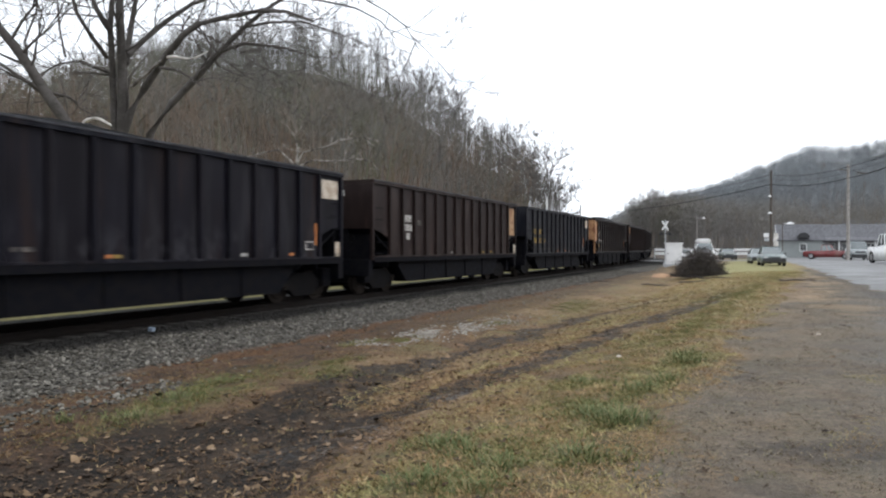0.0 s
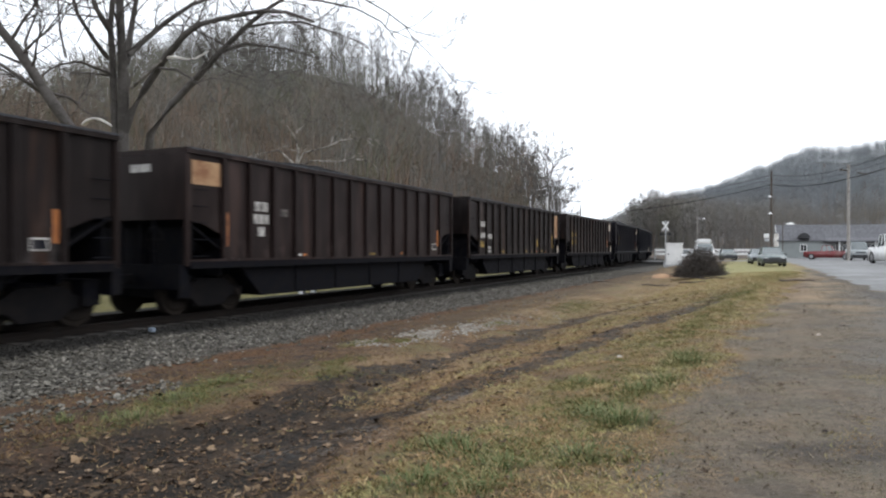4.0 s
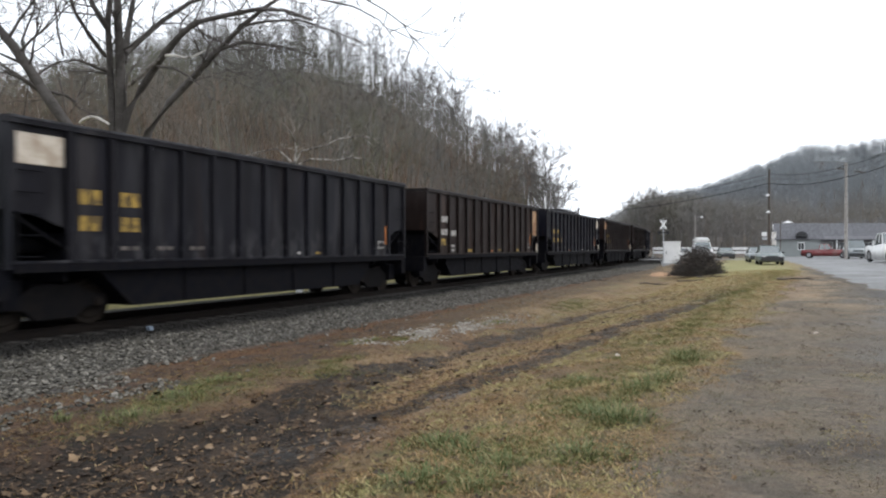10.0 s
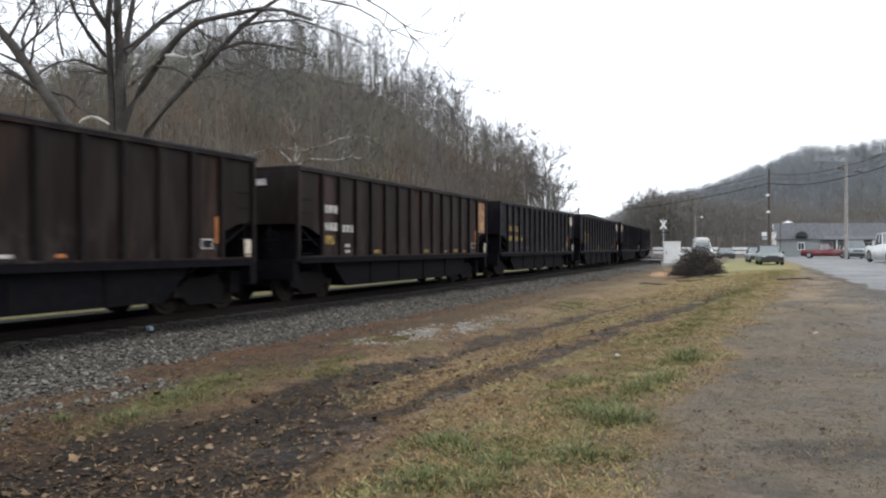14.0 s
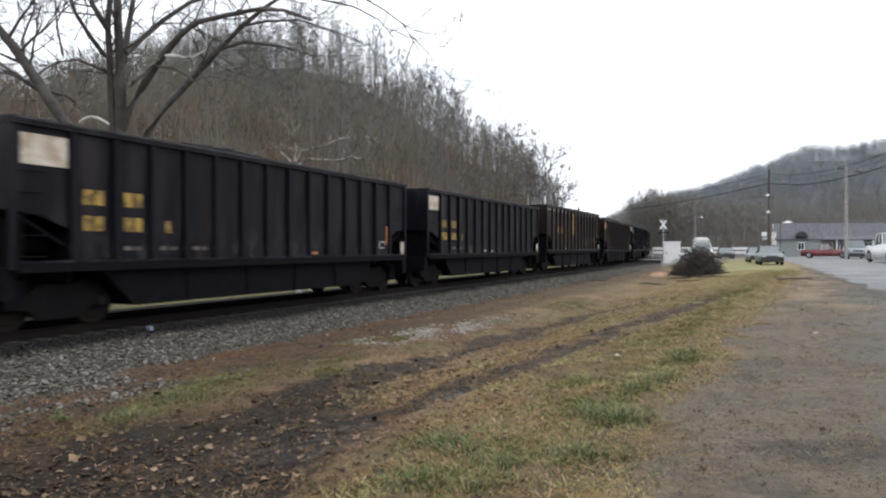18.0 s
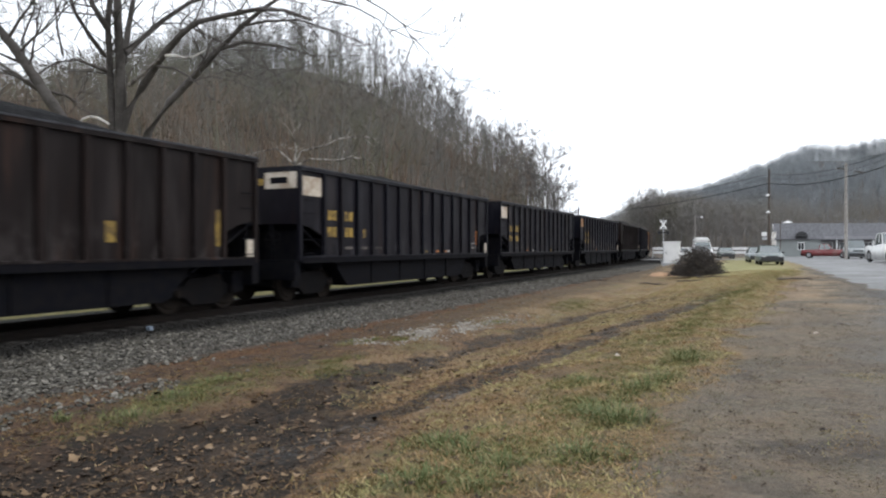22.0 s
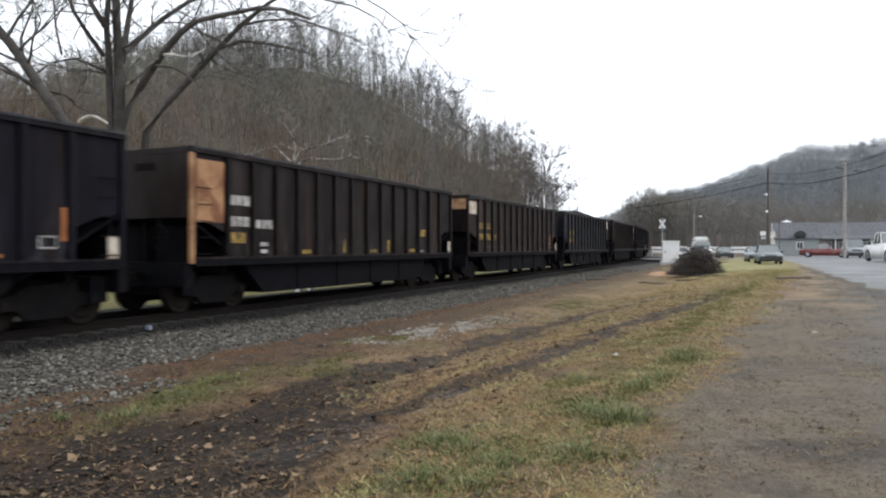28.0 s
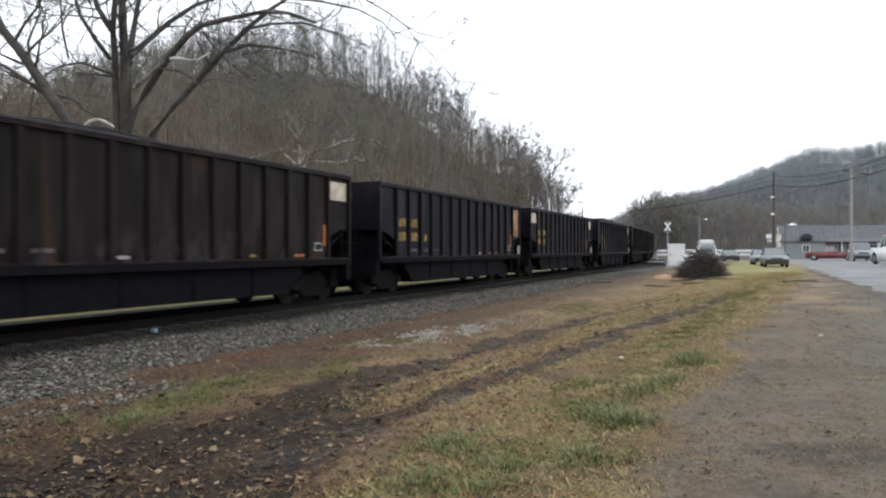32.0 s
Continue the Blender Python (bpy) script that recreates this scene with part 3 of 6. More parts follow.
def scatter(name, shapes, places, material, kind="stuff"):
    """Many small pieces in one mesh. shapes: list of (verts, faces); places: (shape, x, y, z, turn, tilt, size)."""
    VV, FF, base = [], [], 0
    for k, x, y, z, turn, tilt, size in places:
        v, fc = shapes[k]
        m = Euler((tilt * math.cos(turn * 3), tilt * math.sin(turn * 3), turn)).to_matrix()
        w = v @ np.array(m).T * size + np.array((x, y, z))
        VV.append(w)
        FF += [tuple(i + base for i in q) for q in fc]
        base += len(v)
    ob = sheet(name, np.vstack(VV), FF, material)
    ob["kind"] = kind
    return ob


def pick_apart(name, shapes, places, chosen, material, parent):
    """Chosen pieces as parts of their own, on shared meshes; gives back the rest."""
    meshes = []
    for v, fc in shapes:
        me = bpy.data.meshes.new(name)
        me.from_pydata(v.tolist(), [], [tuple(q) for q in fc])
        me.materials.append(material)
        meshes.append(me)
    for i in chosen:
        k, x, y, z, turn, tilt, size = places[i]
        m = Euler((tilt * math.cos(turn * 3), tilt * math.sin(turn * 3), turn)).to_matrix().to_4x4()
        part(name, meshes[k], material, parent, at=Matrix.Translation((x, y, z)) @ m @ Matrix.Scale(size, 4))
    gone = set(chosen)
    return [q for i, q in enumerate(places) if i not in gone]


def stone_shapes(k, seed):
    r = np.random.RandomState(seed)
    out = []
    for _ in range(k):
        v = np.array([(1, 0, 0), (-1, 0, 0), (0, 1, 0), (0, -1, 0), (0, 0, 1), (0, 0, -1), (.6, .6, .5), (-.6, .6, .5), (-.6, -.6, .5), (.6, -.6, .5)], float)
        v *= r.uniform(0.65, 1.15, (10, 1))
        v[:, 2] *= 0.75
        f = [(6, 0, 2), (6, 4, 0), (6, 2, 4), (7, 2, 1), (7, 1, 4), (7, 4, 2), (8, 1, 3), (8, 3, 4), (8, 4, 1), (9, 3, 0), (9, 0, 4), (9, 4, 3)]
        out.append((v, f))
    return out


STONE_TINTS = [(0.040, 0.037, 0.032), (0.115, 0.107, 0.089), (0.070, 0.063, 0.051), (0.27, 0.25, 0.215), (0.056, 0.048, 0.039)]
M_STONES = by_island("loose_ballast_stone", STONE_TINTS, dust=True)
r = np.random.RandomState(11)
places = []
for _ in range(27000):
    y = 3 + 55 * r.rand() ** 1.7 if r.rand() < 0.9 else r.uniform(-10, 3)
    off = r.uniform(1.2, 6.1)
    if off > 5.6 and r.rand() < 0.5:
        continue
    x = TRACK_X + off
    if y > 7.4 and x > -8.95 + 0.25 * math.sin(y * 2.3) and r.rand() < 0.95:
        continue
    if off < 5.4:
        z = float(bed_z(off))
    else:
        z = max(float(bed_z(min(off, 5.8))), gz(x, y))
    places.append((r.randint(6), x, y, z + 0.008, r.rand() * 6.3, r.rand() * 0.7, r.uniform(0.018, 0.052)))
heap = thing("ballast_stones", "loose grey crushed stones on the track bed", "ballast", kind="stuff")
M_STONE_ONE = by_island("single_ballast_stone", STONE_TINTS, dust=True, single=True)
near = [i for i, q in enumerate(places) if 5.0 < q[2] < 9.5 and q[1] > TRACK_X + 3.6 and q[6] > 0.034][:280]
places = pick_apart("stone", stone_shapes(6, 2), places, near, M_STONE_ONE, heap)
rest = tagged(scatter("stone_layer", stone_shapes(6, 2), places, M_STONES), kind="stuff")
rest.parent = heap
M_PALESTONE = by_island("pale_gravel", [(0.16, 0.14, 0.115), (0.34, 0.315, 0.27), (0.23, 0.205, 0.175), (0.46, 0.43, 0.38)])
places = []
for _ in range(2300):
    u, v = r.normal(0, 0.46), r.normal(0, 0.5)
    y = 14.6 + u * 3.9
    x = -6.62 + v * 0.8 + u * 0.66
    if u < -0.75 or noise.noise((x * 2.2, y * 0.9, 5.0)) + 0.25 < 0.45 * r.rand():
        continue
    places.append((r.randint(6), x, y, gz(x, y) + 0.006, r.rand() * 6.3, r.rand() * 0.5, r.uniform(0.012, 0.042)))
tagged(scatter("gravel_patch", stone_shapes(6, 3), places, M_PALESTONE), "patch of pale spilled gravel on brown ground", "gravel")


# ---- the coal train ----
PITCH, BODY, HALF = 16.28, 14.50, 1.60
TOP, SILL, TUB = 3.82, 1.25, 0.335
BAY = 1.20
N_RIB = 14
WHEEL_R, WHEELBASE, TRUCK_AT = 0.457, 1.78, 5.95


def patch_mesh(name, w, h, material):
    bm = boxed(-0.004, 0.004, -w / 2, w / 2, -h / 2, h / 2)
    return mesh_of(name, bm, material)


def build_truck(parent, y):
    truck = part("truck", boxed(-0.95, 0.95, -0.22, 0.22, 0.36, 0.66), M_FRAME, parent, at=(0, y, 0))
    truck.name = "truck"
    for sx in (1, -1):
        bm = bmesh.new()
        prism(bm, [(-1.12, 0.36), (-0.66, 0.36), (-0.42, 0.16), (0.42, 0.16), (0.66, 0.36), (1.12, 0.36), (1.12, 0.60), (0.72, 0.64), (0.45, 0.84),
                   (-0.45, 0.84), (-0.72, 0.64), (-1.12, 0.60)], sx * 0.99 - 0.07, sx * 0.99 + 0.07)
        soften(bm, 0.02)
        part("side_frame", bm, M_FRAME, truck)
        bm = bmesh.new()
        for q in (-0.17, 0.0, 0.17):
            tube(bm, (sx * 1.0, q, 0.28), (sx * 1.0, q, 0.58), 0.065, n=10)
        part("spring_set", bm, M_UNDER, truck)
    part("brake_beam", boxed(-0.9, 0.9, 0.24, 0.34, 0.22, 0.50), M_UNDER, truck)
    part("brake_beam", boxed(-0.9, 0.9, -0.34, -0.24, 0.22, 0.50), M_UNDER, truck)
    for sy in (1, -1):
        bm = bmesh.new()
        for sx in (1, -1):
            tube(bm, (sx * 0.70, 0, 0), (sx * 0.83, 0, 0), WHEEL_R - 0.01, WHEEL_R, 28)
            tube(bm, (sx * 0.67, 0, 0), (sx * 0.70, 0, 0), WHEEL_R + 0.028, WHEEL_R + 0.02, 28)
            tube(bm, (sx * 0.83, 0, 0), (sx * 0.86, 0, 0), 0.36, 0.33, 20)
            tube(bm, (sx * 0.86, 0, 0), (sx * 1.10, 0, 0), 0.095, 0.095, 12)
            box(bm, sx * 1.10, sx * 1.125, -0.06, 0.06, -0.06, 0.06)
        tube(bm, (-0.7, 0, 0), (0.7, 0, 0), 0.085, n=10)
        part("wheelset", bm, M_TREAD, truck, at=(0, sy * WHEELBASE / 2, WHEEL_R))


def coal_mesh(seed):
    """A heaped load: two long mounds, lumpy."""
    rr = random.Random(seed)
    nx, ny = 12, 64
    ph = rr.uniform(0, 6)
    V, F = [], []
    for j in range(ny + 1):
        y = -BODY / 2 + 0.25 + (BODY - 0.5) * j / ny
        for i in range(nx + 1):
            x = -1.42 + 2.84 * i / nx
            edge = (1 - (x / 1.42) ** 2)
            ends = smooth(np.array(BODY / 2 - 0.25 - abs(y)), 0.3, 4.2)
            hump = 0.80 + 0.20 * math.cos(y * 0.85 + ph)
            h = (0.62, 0.48, 0.26, 0.36)[seed] * edge ** 0.8 * float(ends) * hump - 0.14 + 0.05 * noise.noise((x * 2.2, y * 2.2, seed * 3.1)) + 0.03 * noise.noise((x * 7, y * 7, seed))
            V.append((x, y, TOP + h))
    w = nx + 1
    for j in range(ny):
        for i in range(nx):
            a = j * w + i
            F.append((a, a + 1, a + 1 + w, a + w))
    me = bpy.data.meshes.new("coal_load")
    me.from_pydata(V, [], F)
    me.materials.append(M_COAL)
    return me


BODY_PARTS = {"side_panel", "end_panel", "rib", "top_chord", "corner_post", "sill_ledge", "end_chord"}


def build_car():
    car = thing("coal_hopper_car", "rusty brown open-top coal car heaped with coal", "freight car", group="cars of the coal train")
    e = BODY / 2
    for sx in (1, -1):
        bm = bmesh.new()
        prism(bm, [(-e, 2.22), (-e + BAY * 0.55, 2.08), (-e + BAY, 1.86), (-e + BAY, SILL), (e - BAY, SILL), (e - BAY, 1.86), (e - BAY * 0.55, 2.08), (e, 2.22),
                   (e, TOP - 0.1), (-e, TOP - 0.1)], sx * 1.50 - 0.012, sx * 1.50 + 0.012)
        part("side_panel", bm, M_BROWN, car)
        part("top_chord", boxed(sx * 1.54 - 0.07, sx * 1.54 + 0.07, -e, e, TOP - 0.13, TOP), M_BROWN, car)
        # thin strip added to carry the painted sheen line
        part("top_lip", boxed(sx * 1.575 - 0.05, sx * 1.575 + 0.05, -e + 0.01, e - 0.01, TOP - 0.035, TOP + 0.003), M_LIP, car)
        bm = bmesh.new()
        box(bm, sx * 1.50, sx * 1.605, -e + 0.1, e - 0.1, SILL - 0.16, SILL)
        part("side_sill", bm, M_UNDER, car)
        part("sill_ledge", boxed(sx * 1.56, sx * 1.615, -e + 0.1, e - 0.1, SILL + 0.003, SILL + 0.05), M_BROWN, car)
        bm = bmesh.new()
        prism(bm, [(-0.065, SILL), (0.065, SILL), (0.065, TOP - 0.13), (-0.065, TOP - 0.13)], 0.0, 0.095)
        soften(bm, 0.018)
        rib_mesh = mesh_of("rib", bm, M_BROWN) if sx == 1 else rib_mesh
        for i in range(N_RIB):
            y = -e + BAY + (BODY - 2 * BAY) * i / (N_RIB - 1)
            part("rib", rib_mesh, M_BROWN, car, at=pose(sx * 1.512, y, 0, 0, 0, 0 if sx > 0 else 180))
        for sy in (1, -1):
            part("corner_post", boxed(sx * 1.53 - 0.05, sx * 1.53 + 0.05, sy * (e - 0.05) - 0.05, sy * (e - 0.05) + 0.05, SILL - 0.1, TOP - 0.14), M_BROWN, car)
            for k in range(5 if sx > 0 else 0):
                z = SILL + 0.12 + k * 0.38
                bm = bmesh.new()
                tube(bm, (1.60, sy * (e - 0.18), z), (1.60, sy * (e - 0.62), z), 0.014, n=6)
                part("grab_iron", bm, M_UNDER, car)
    for sy in (1, -1):
        bm = bmesh.new()
        box(bm, -1.48, 1.48, sy * e - 0.03 * (sy > 0), sy * e + 0.03 * (sy < 0), 2.2, TOP - 0.1)
        part("end_panel", bm, M_BROWN, car)
        part("end_chord", boxed(-1.46, 1.46, sy * (e - 0.05) - 0.06, sy * (e - 0.05) + 0.06, TOP - 0.13, TOP), M_BROWN, car)
        bm = bmesh.new()
        prism(bm, [(sy * e - sy * 0.04, 2.22), (sy * e, 2.2), (sy * (e - 2.1), 0.95), (sy * (e - 2.15), 0.98)], -1.47, 1.47)
        part("slope_sheet", bm, M_UNDER, car)
        # added dark plates block the view through the end bays, so these look dark
        part("bolster_plate", boxed(-1.46, 1.46, sy * (e - BAY) - 0.02, sy * (e - BAY) + 0.02, 0.9, 1.80), M_UNDER, car)
        part("end_web", boxed(-0.03, 0.03, min(sy * (e - 0.1), sy * (e - 2.0)), max(sy * (e - 0.1), sy * (e - 2.0)), 1.1, 2.18), M_UNDER, car)
        part("end_shield", boxed(-1.46, 1.46, sy * (e - 0.28) - 0.015, sy * (e - 0.28) + 0.015, 1.1, 2.15), M_UNDER, car)
        bm = bmesh.new()
        box(bm, -1.5, 1.5, sy * e - 0.12, sy * e + 0.12, 0.62, 1.18)
        box(bm, -1.2, 1.2, min(sy * (e - 0.13), sy * (e - 0.5)), max(sy * (e - 0.13), sy * (e - 0.5)), 0.42, 0.94)
        box(bm, -0.3, 0.3, min(sy * e, sy * (e - 2.0)), max(sy * e, sy * (e - 2.0)), 0.75, 1.12)
        part("end_platform", bm, M_UNDER, car)
        for sx in (0.55, -0.55):
            part("end_post", boxed(sx - 0.04, sx + 0.04, sy * (e - 0.06) - 0.04, sy * (e - 0.06) + 0.04, 1.15, 2.25), M_UNDER, car)
        bm = bmesh.new()
        box(bm, -0.09, 0.09, min(sy * e, sy * (e + 0.62)), max(sy * e, sy * (e + 0.62)), 0.74, 0.96)
        box(bm, -0.17, 0.14, min(sy * (e + 0.5), sy * (e + 0.79)), max(sy * (e + 0.5), sy * (e + 0.79)), 0.70, 1.00)
        soften(bm, 0.02)
        part("coupler", bm, M_FRAME, car)
        build_truck(car, sy * TRUCK_AT)
    bm = bmesh.new()
    prism(bm, [(-e + 1.9, SILL - 0.1), (-4.45, TUB), (4.45, TUB), (e - 1.9, SILL - 0.1)], -1.36, 1.36)
    part("tub", bm, M_UNDER, car)
    for k in (-3.0, -1.0, 1.0, 3.0):
        part("tub_stiffener", boxed(1.35, 1.40, k - 0.04, k + 0.04, TUB + 0.02, SILL - 0.16), M_UNDER, car)
    bm = bmesh.new()
    for k in range(24):
        a, b = k * math.pi / 12, (k + 1) * math.pi / 12
        tube(bm, (0.75 + 0.27 * math.cos(a), -e - 0.16, 1.75 + 0.27 * math.sin(a)), (0.75 + 0.27 * math.cos(b), -e - 0.16, 1.75 + 0.27 * math.sin(b)), 0.016, n=5)
    for k in range(3):
        a = k * math.pi / 3
        tube(bm, (0.75 - 0.26 * math.cos(a), -e - 0.16, 1.75 - 0.26 * math.sin(a)), (0.75 + 0.26 * math.cos(a), -e - 0.16, 1.75 + 0.26 * math.sin(a)), 0.012, n=5)
    tube(bm, (0.75, -e - 0.18, 1.75), (0.75, -e, 1.75), 0.025, n=6)
    part("brake_wheel", bm, M_FRAME, car)
    bm = bmesh.new()
    tube(bm, (0.85, -e + 0.5, 1.62), (0.85, -e + 1.25, 1.62), 0.19, n=12)
    part("brake_cylinder", bm, M_UNDER, car)
    return car


bm = boxed(-0.015, 0.015, -0.12, 0.12, -0.22, 0.22)
soften(bm, 0.012)
PLACARD = mesh_of("white_placard", bm, M_WHITE_PATCH)
COALS = [coal_mesh(s) for s in range(4)]
PATCHES = {}


def side_mark(car, name, y, z, w, h, material, label="", x=1.517):
    key = (round(w, 2), round(h, 2), material.name)
    if key not in PATCHES:
        PATCHES[key] = patch_mesh(name, w, h, material)
    ob = part(name, PATCHES[key], material, car, label, (x, y, z))
    return ob


def bay(i):
    """Middle of the i-th full bay, counted from the leading end."""
    w = (BODY - 2 * BAY) / (N_RIB - 1)
    return -BODY / 2 + BAY + w * (i + 0.5)


def letters(car, i, z, h, material, widths, tint=""):
    y = bay(i) - sum(widths) / 2 - 0.05 * (len(widths) - 1) / 2
    for w in widths:
        side_mark(car, "lettering_bar", y + w / 2, z, w, h, material)
        y += w + 0.05


def mark_yellow(car, extra=True):
    for i in (0, 1):
        letters(car, i, 2.50, 0.29, M_MARK_Y, (0.2, 0.2))
        letters(car, i, 2.00, 0.29, M_MARK_Y, (0.2, 0.2))
    if extra:
        letters(car, 2, 1.98, 0.26, M_MARK_Y, (0.16,))
    for i in (1, 2, 3):
        letters(car, i, 1.52, 0.08, M_STENCIL, (0.16, 0.22))


def mark_white(car):
    letters(car, 0, 2.68, 0.24, M_MARK_W, (0.2, 0.2, 0.22))
    letters(car, 0, 2.16, 0.24, M_MARK_W, (0.2, 0.2, 0.2))
    letters(car, 1, 2.12, 0.22, M_MARK_W, (0.18, 0.18, 0.18))
    side_mark(car, "yellow_block", bay(0) - 0.05, 1.76, 0.5, 0.26, M_MARK_Y)
    letters(car, 1, 1.60, 0.10, M_MARK_W, (0.3,))
    letters(car, 1, 1.42, 0.10, M_MARK_W, (0.26,))
    for i in (3, 7, 10):
        side_mark(car, "yellow_tab", bay(i), 1.40, 0.42, 0.11, M_MARK_Y)


def mark_narrow(car):
    for z, ws in ((2.62, (0.2, 0.24)), (2.30, (0.16, 0.16, 0.16)), (1.98, (0.24,))):
        letters(car, 1, z, 0.24, M_MARK_W, ws)
    side_mark(car, "orange_tab", bay(0) - 0.36, 2.0, 0.16, 0.8, M_STICKER)
    letters(car, 2, 2.5, 0.2, M_STENCIL, (0.3,))


# paint, marks, leading and trailing patch (w white, t tan, o tall orange, - none), leading end face orange
CARS = {0: "b y - w", 1: "b y - w", 2: "m n - o", 3: "g y - w", 4: "n w O -", 5: "m n t -", 6: "n w - o", 7: "n y - w", 8: "b y - w", 9: "g y - w",
        10: "g y w -", 11: "n w - o", 12: "b y - w", 13: "n y t -", 14: "n w - o", 15: "b y - w", 16: "b y - w", 17: "b y w -", 18: "b y w -", 19: "n d - -",
        20: "n y t -", 21: "b y w -", 22: "b y w -", 23: "b y t -", 24: "n y - -", 25: "b y - -", 26: "n w O -", 27: "n y w -", 28: "g y - w",
        29: "n y - w", 30: "b y - o", 31: "b y w w", 32: "g y - w", 33: "n y - -", 34: "b w - o", 35: "m n - -", 36: "b y - w", 37: "n w O -", 38: "b y - -"}
PAINT = {"b": M_BLACK, "m": M_MAROON, "n": M_BROWN, "g": M_GREY}
LOOKS = {"b": "sooty black open-top coal car heaped with coal", "m": "faded maroon open-top coal car heaped with coal",
         "n": "rusty brown open-top coal car heaped with coal", "g": "scuffed grey-black open-top coal car heaped with coal"}
PATCH = {"w": (M_WHITE_PATCH, "faded white corner panel", 0.55), "t": (M_TAN_PATCH, "rusty tan corner panel", 0.55), "o": (M_TAN_PATCH, "rusty tan corner panel", 1.35),
         "O": (M_ORANGE, "rusty orange corner panel", 1.45)}
proto = build_car()
cars = []
for k, spec in CARS.items():
    paint, marks, lead, trail = spec.split()
    car = proto if k == 0 else copy_thing(proto, Matrix())
    cars.append((k, car))
rr = random.Random(3)
for k, car in cars:
    paint, marks, lead, trail = CARS[k].split()
    tagged(car, LOOKS[paint] + {"y": " and yellow lettering", "w": " and white lettering", "n": " and small white lettering", "d": " and yellow stripe"}[marks])
    for ob in car.children:
        base = ob.name.split(".")[0]
        if base in BODY_PARTS:
            ob.material_slots[0].link = "OBJECT"
            ob.material_slots[0].material = PAINT[paint]
    if lead == "O":
        for ob in car.children:
            if ob.name.split(".")[0] == "corner_post" and ob.bound_box[0][1] < 0 and ob.bound_box[0][0] > 0:
                ob.material_slots[0].material = M_ORANGE
    if k == 4:
        for ob in car.children:
            if ob.name.split(".")[0] == "end_panel" and sum(c[1] for c in ob.bound_box) < 0:
                ob.material_slots[0].material = M_ORANGE
    coal = part("coal_load", COALS[k % 4], M_COAL, car, "heaped black coal")
    e = BODY / 2
    for flag, y in ((lead, -e + BAY / 2 + 0.06), (trail, e - BAY / 2 - 0.06)):
        if flag in PATCH:
            m, lab, h = PATCH[flag]
            side_mark(car, "corner_panel", y, TOP - 0.26 - h / 2, BAY - 0.3, h, m, lab)
    if k in (21, 27):
        part("end_patch", boxed(0.35, 1.46, -e - 0.008, -e - 0.002, TOP - 0.62, TOP - 0.16), M_WHITE_PATCH if k == 21 else M_TAN_PATCH, car, "faded pale panel on the end sheet")
        if k == 21:
            part("end_sign", boxed(0.55, 1.15, -e - 0.016, -e - 0.010, TOP - 0.48, TOP - 0.30), M_UNDER, car)
    if marks == "y":
        mark_yellow(car, k % 3 != 1)
    elif marks == "w":
        mark_white(car)
    elif marks == "n":
        mark_narrow(car)
    else:
        for i in range(N_RIB - 1):
            side_mark(car, "white_dash", bay(i), TOP - 0.24, 0.66, 0.05, M_MARK_W)
        side_mark(car, "white_dash", -e + BAY / 2 + 0.05, TOP - 0.24, 0.9, 0.05, M_MARK_W)
        side_mark(car, "yellow_stripe", bay(5) + 0.25, 2.85, 0.42, 1.5, M_MARK_Y)
        side_mark(car, "yellow_tab", bay(0) - 0.2, 1.75, 0.2, 0.85, M_MARK_Y)
        side_mark(car, "yellow_tab", bay(9) + 0.4, 1.75, 0.24, 0.4, M_MARK_Y)
        side_mark(car, "yellow_tab", bay(12), 1.85, 0.14, 0.6, M_MARK_Y)
        for i in (1, 2):
            letters(car, i, 2.45, 0.3, M_MARK_Y, (0.16, 0.16))
    if k in (6, 20):
        side_mark(car, "yellow_stripe", bay(12) + 0.30, 2.0, 0.14, 0.85, M_MARK_Y)
        side_mark(car, "yellow_tab", bay(9) + 0.1, 1.85, 0.22, 0.42, M_MARK_Y)
    elif k == 26:
        side_mark(car, "yellow_block", bay(11), 2.05, 0.46, 0.26, M_MARK_Y)
        for i in (5, 8):
            side_mark(car, "yellow_tab", bay(i) + 0.1, 1.55, 0.14, 0.42, M_MARK_Y)
    elif marks in "ynw" and rr.random() < 0.75:
        side_mark(car, "orange_tab", bay(12) + 0.34, 1.95, 0.10, 0.62, M_STICKER)
        side_mark(car, "white_label", bay(12) + 0.02, 1.62, 0.36, 0.24, M_MARK_W)
        side_mark(car, "label_field", bay(12) + 0.02, 1.62, 0.29, 0.17, M_BLACK, x=1.524)
    if k == 8:
        for i, dy, z, w, h in ((5, 0.1, 2.0, 0.30, 0.34), (5, 0.42, 1.75, 0.12, 0.4), (7, 0.0, 1.95, 0.36, 0.26), (7, 0.3, 1.7, 0.14, 0.2), (2, 0.0, 1.62, 0.5, 0.16)):
            side_mark(car, "paint_scuff", bay(i) + dy, z, w, h, M_STENCIL, "pale worn scuff on the side sheet")
    if k == 23:
        for i, dy, z, w, h in ((1, 0.3, 2.05, 0.36, 0.2), (3, 0.1, 1.85, 0.42, 0.5), (4, 0.2, 1.55, 0.25, 0.14), (6, 0.0, 1.7, 0.32, 0.34), (8, 0.1, 1.65, 0.2, 0.36), (9, 0.0, 1.66, 0.36, 0.36),
                               (10, 0.0, 1.62, 0.3, 0.36), (11, 0.1, 1.66, 0.34, 0.34)):
            side_mark(car, "paint_scuff", bay(i) + dy, z, w, h, M_STENCIL, "pale worn scuff on the side sheet")
    if k in (14, 16):
        side_mark(car, "yellow_tab", bay(0) - 0.42, 1.95, 0.13, 0.75, M_MARK_Y)
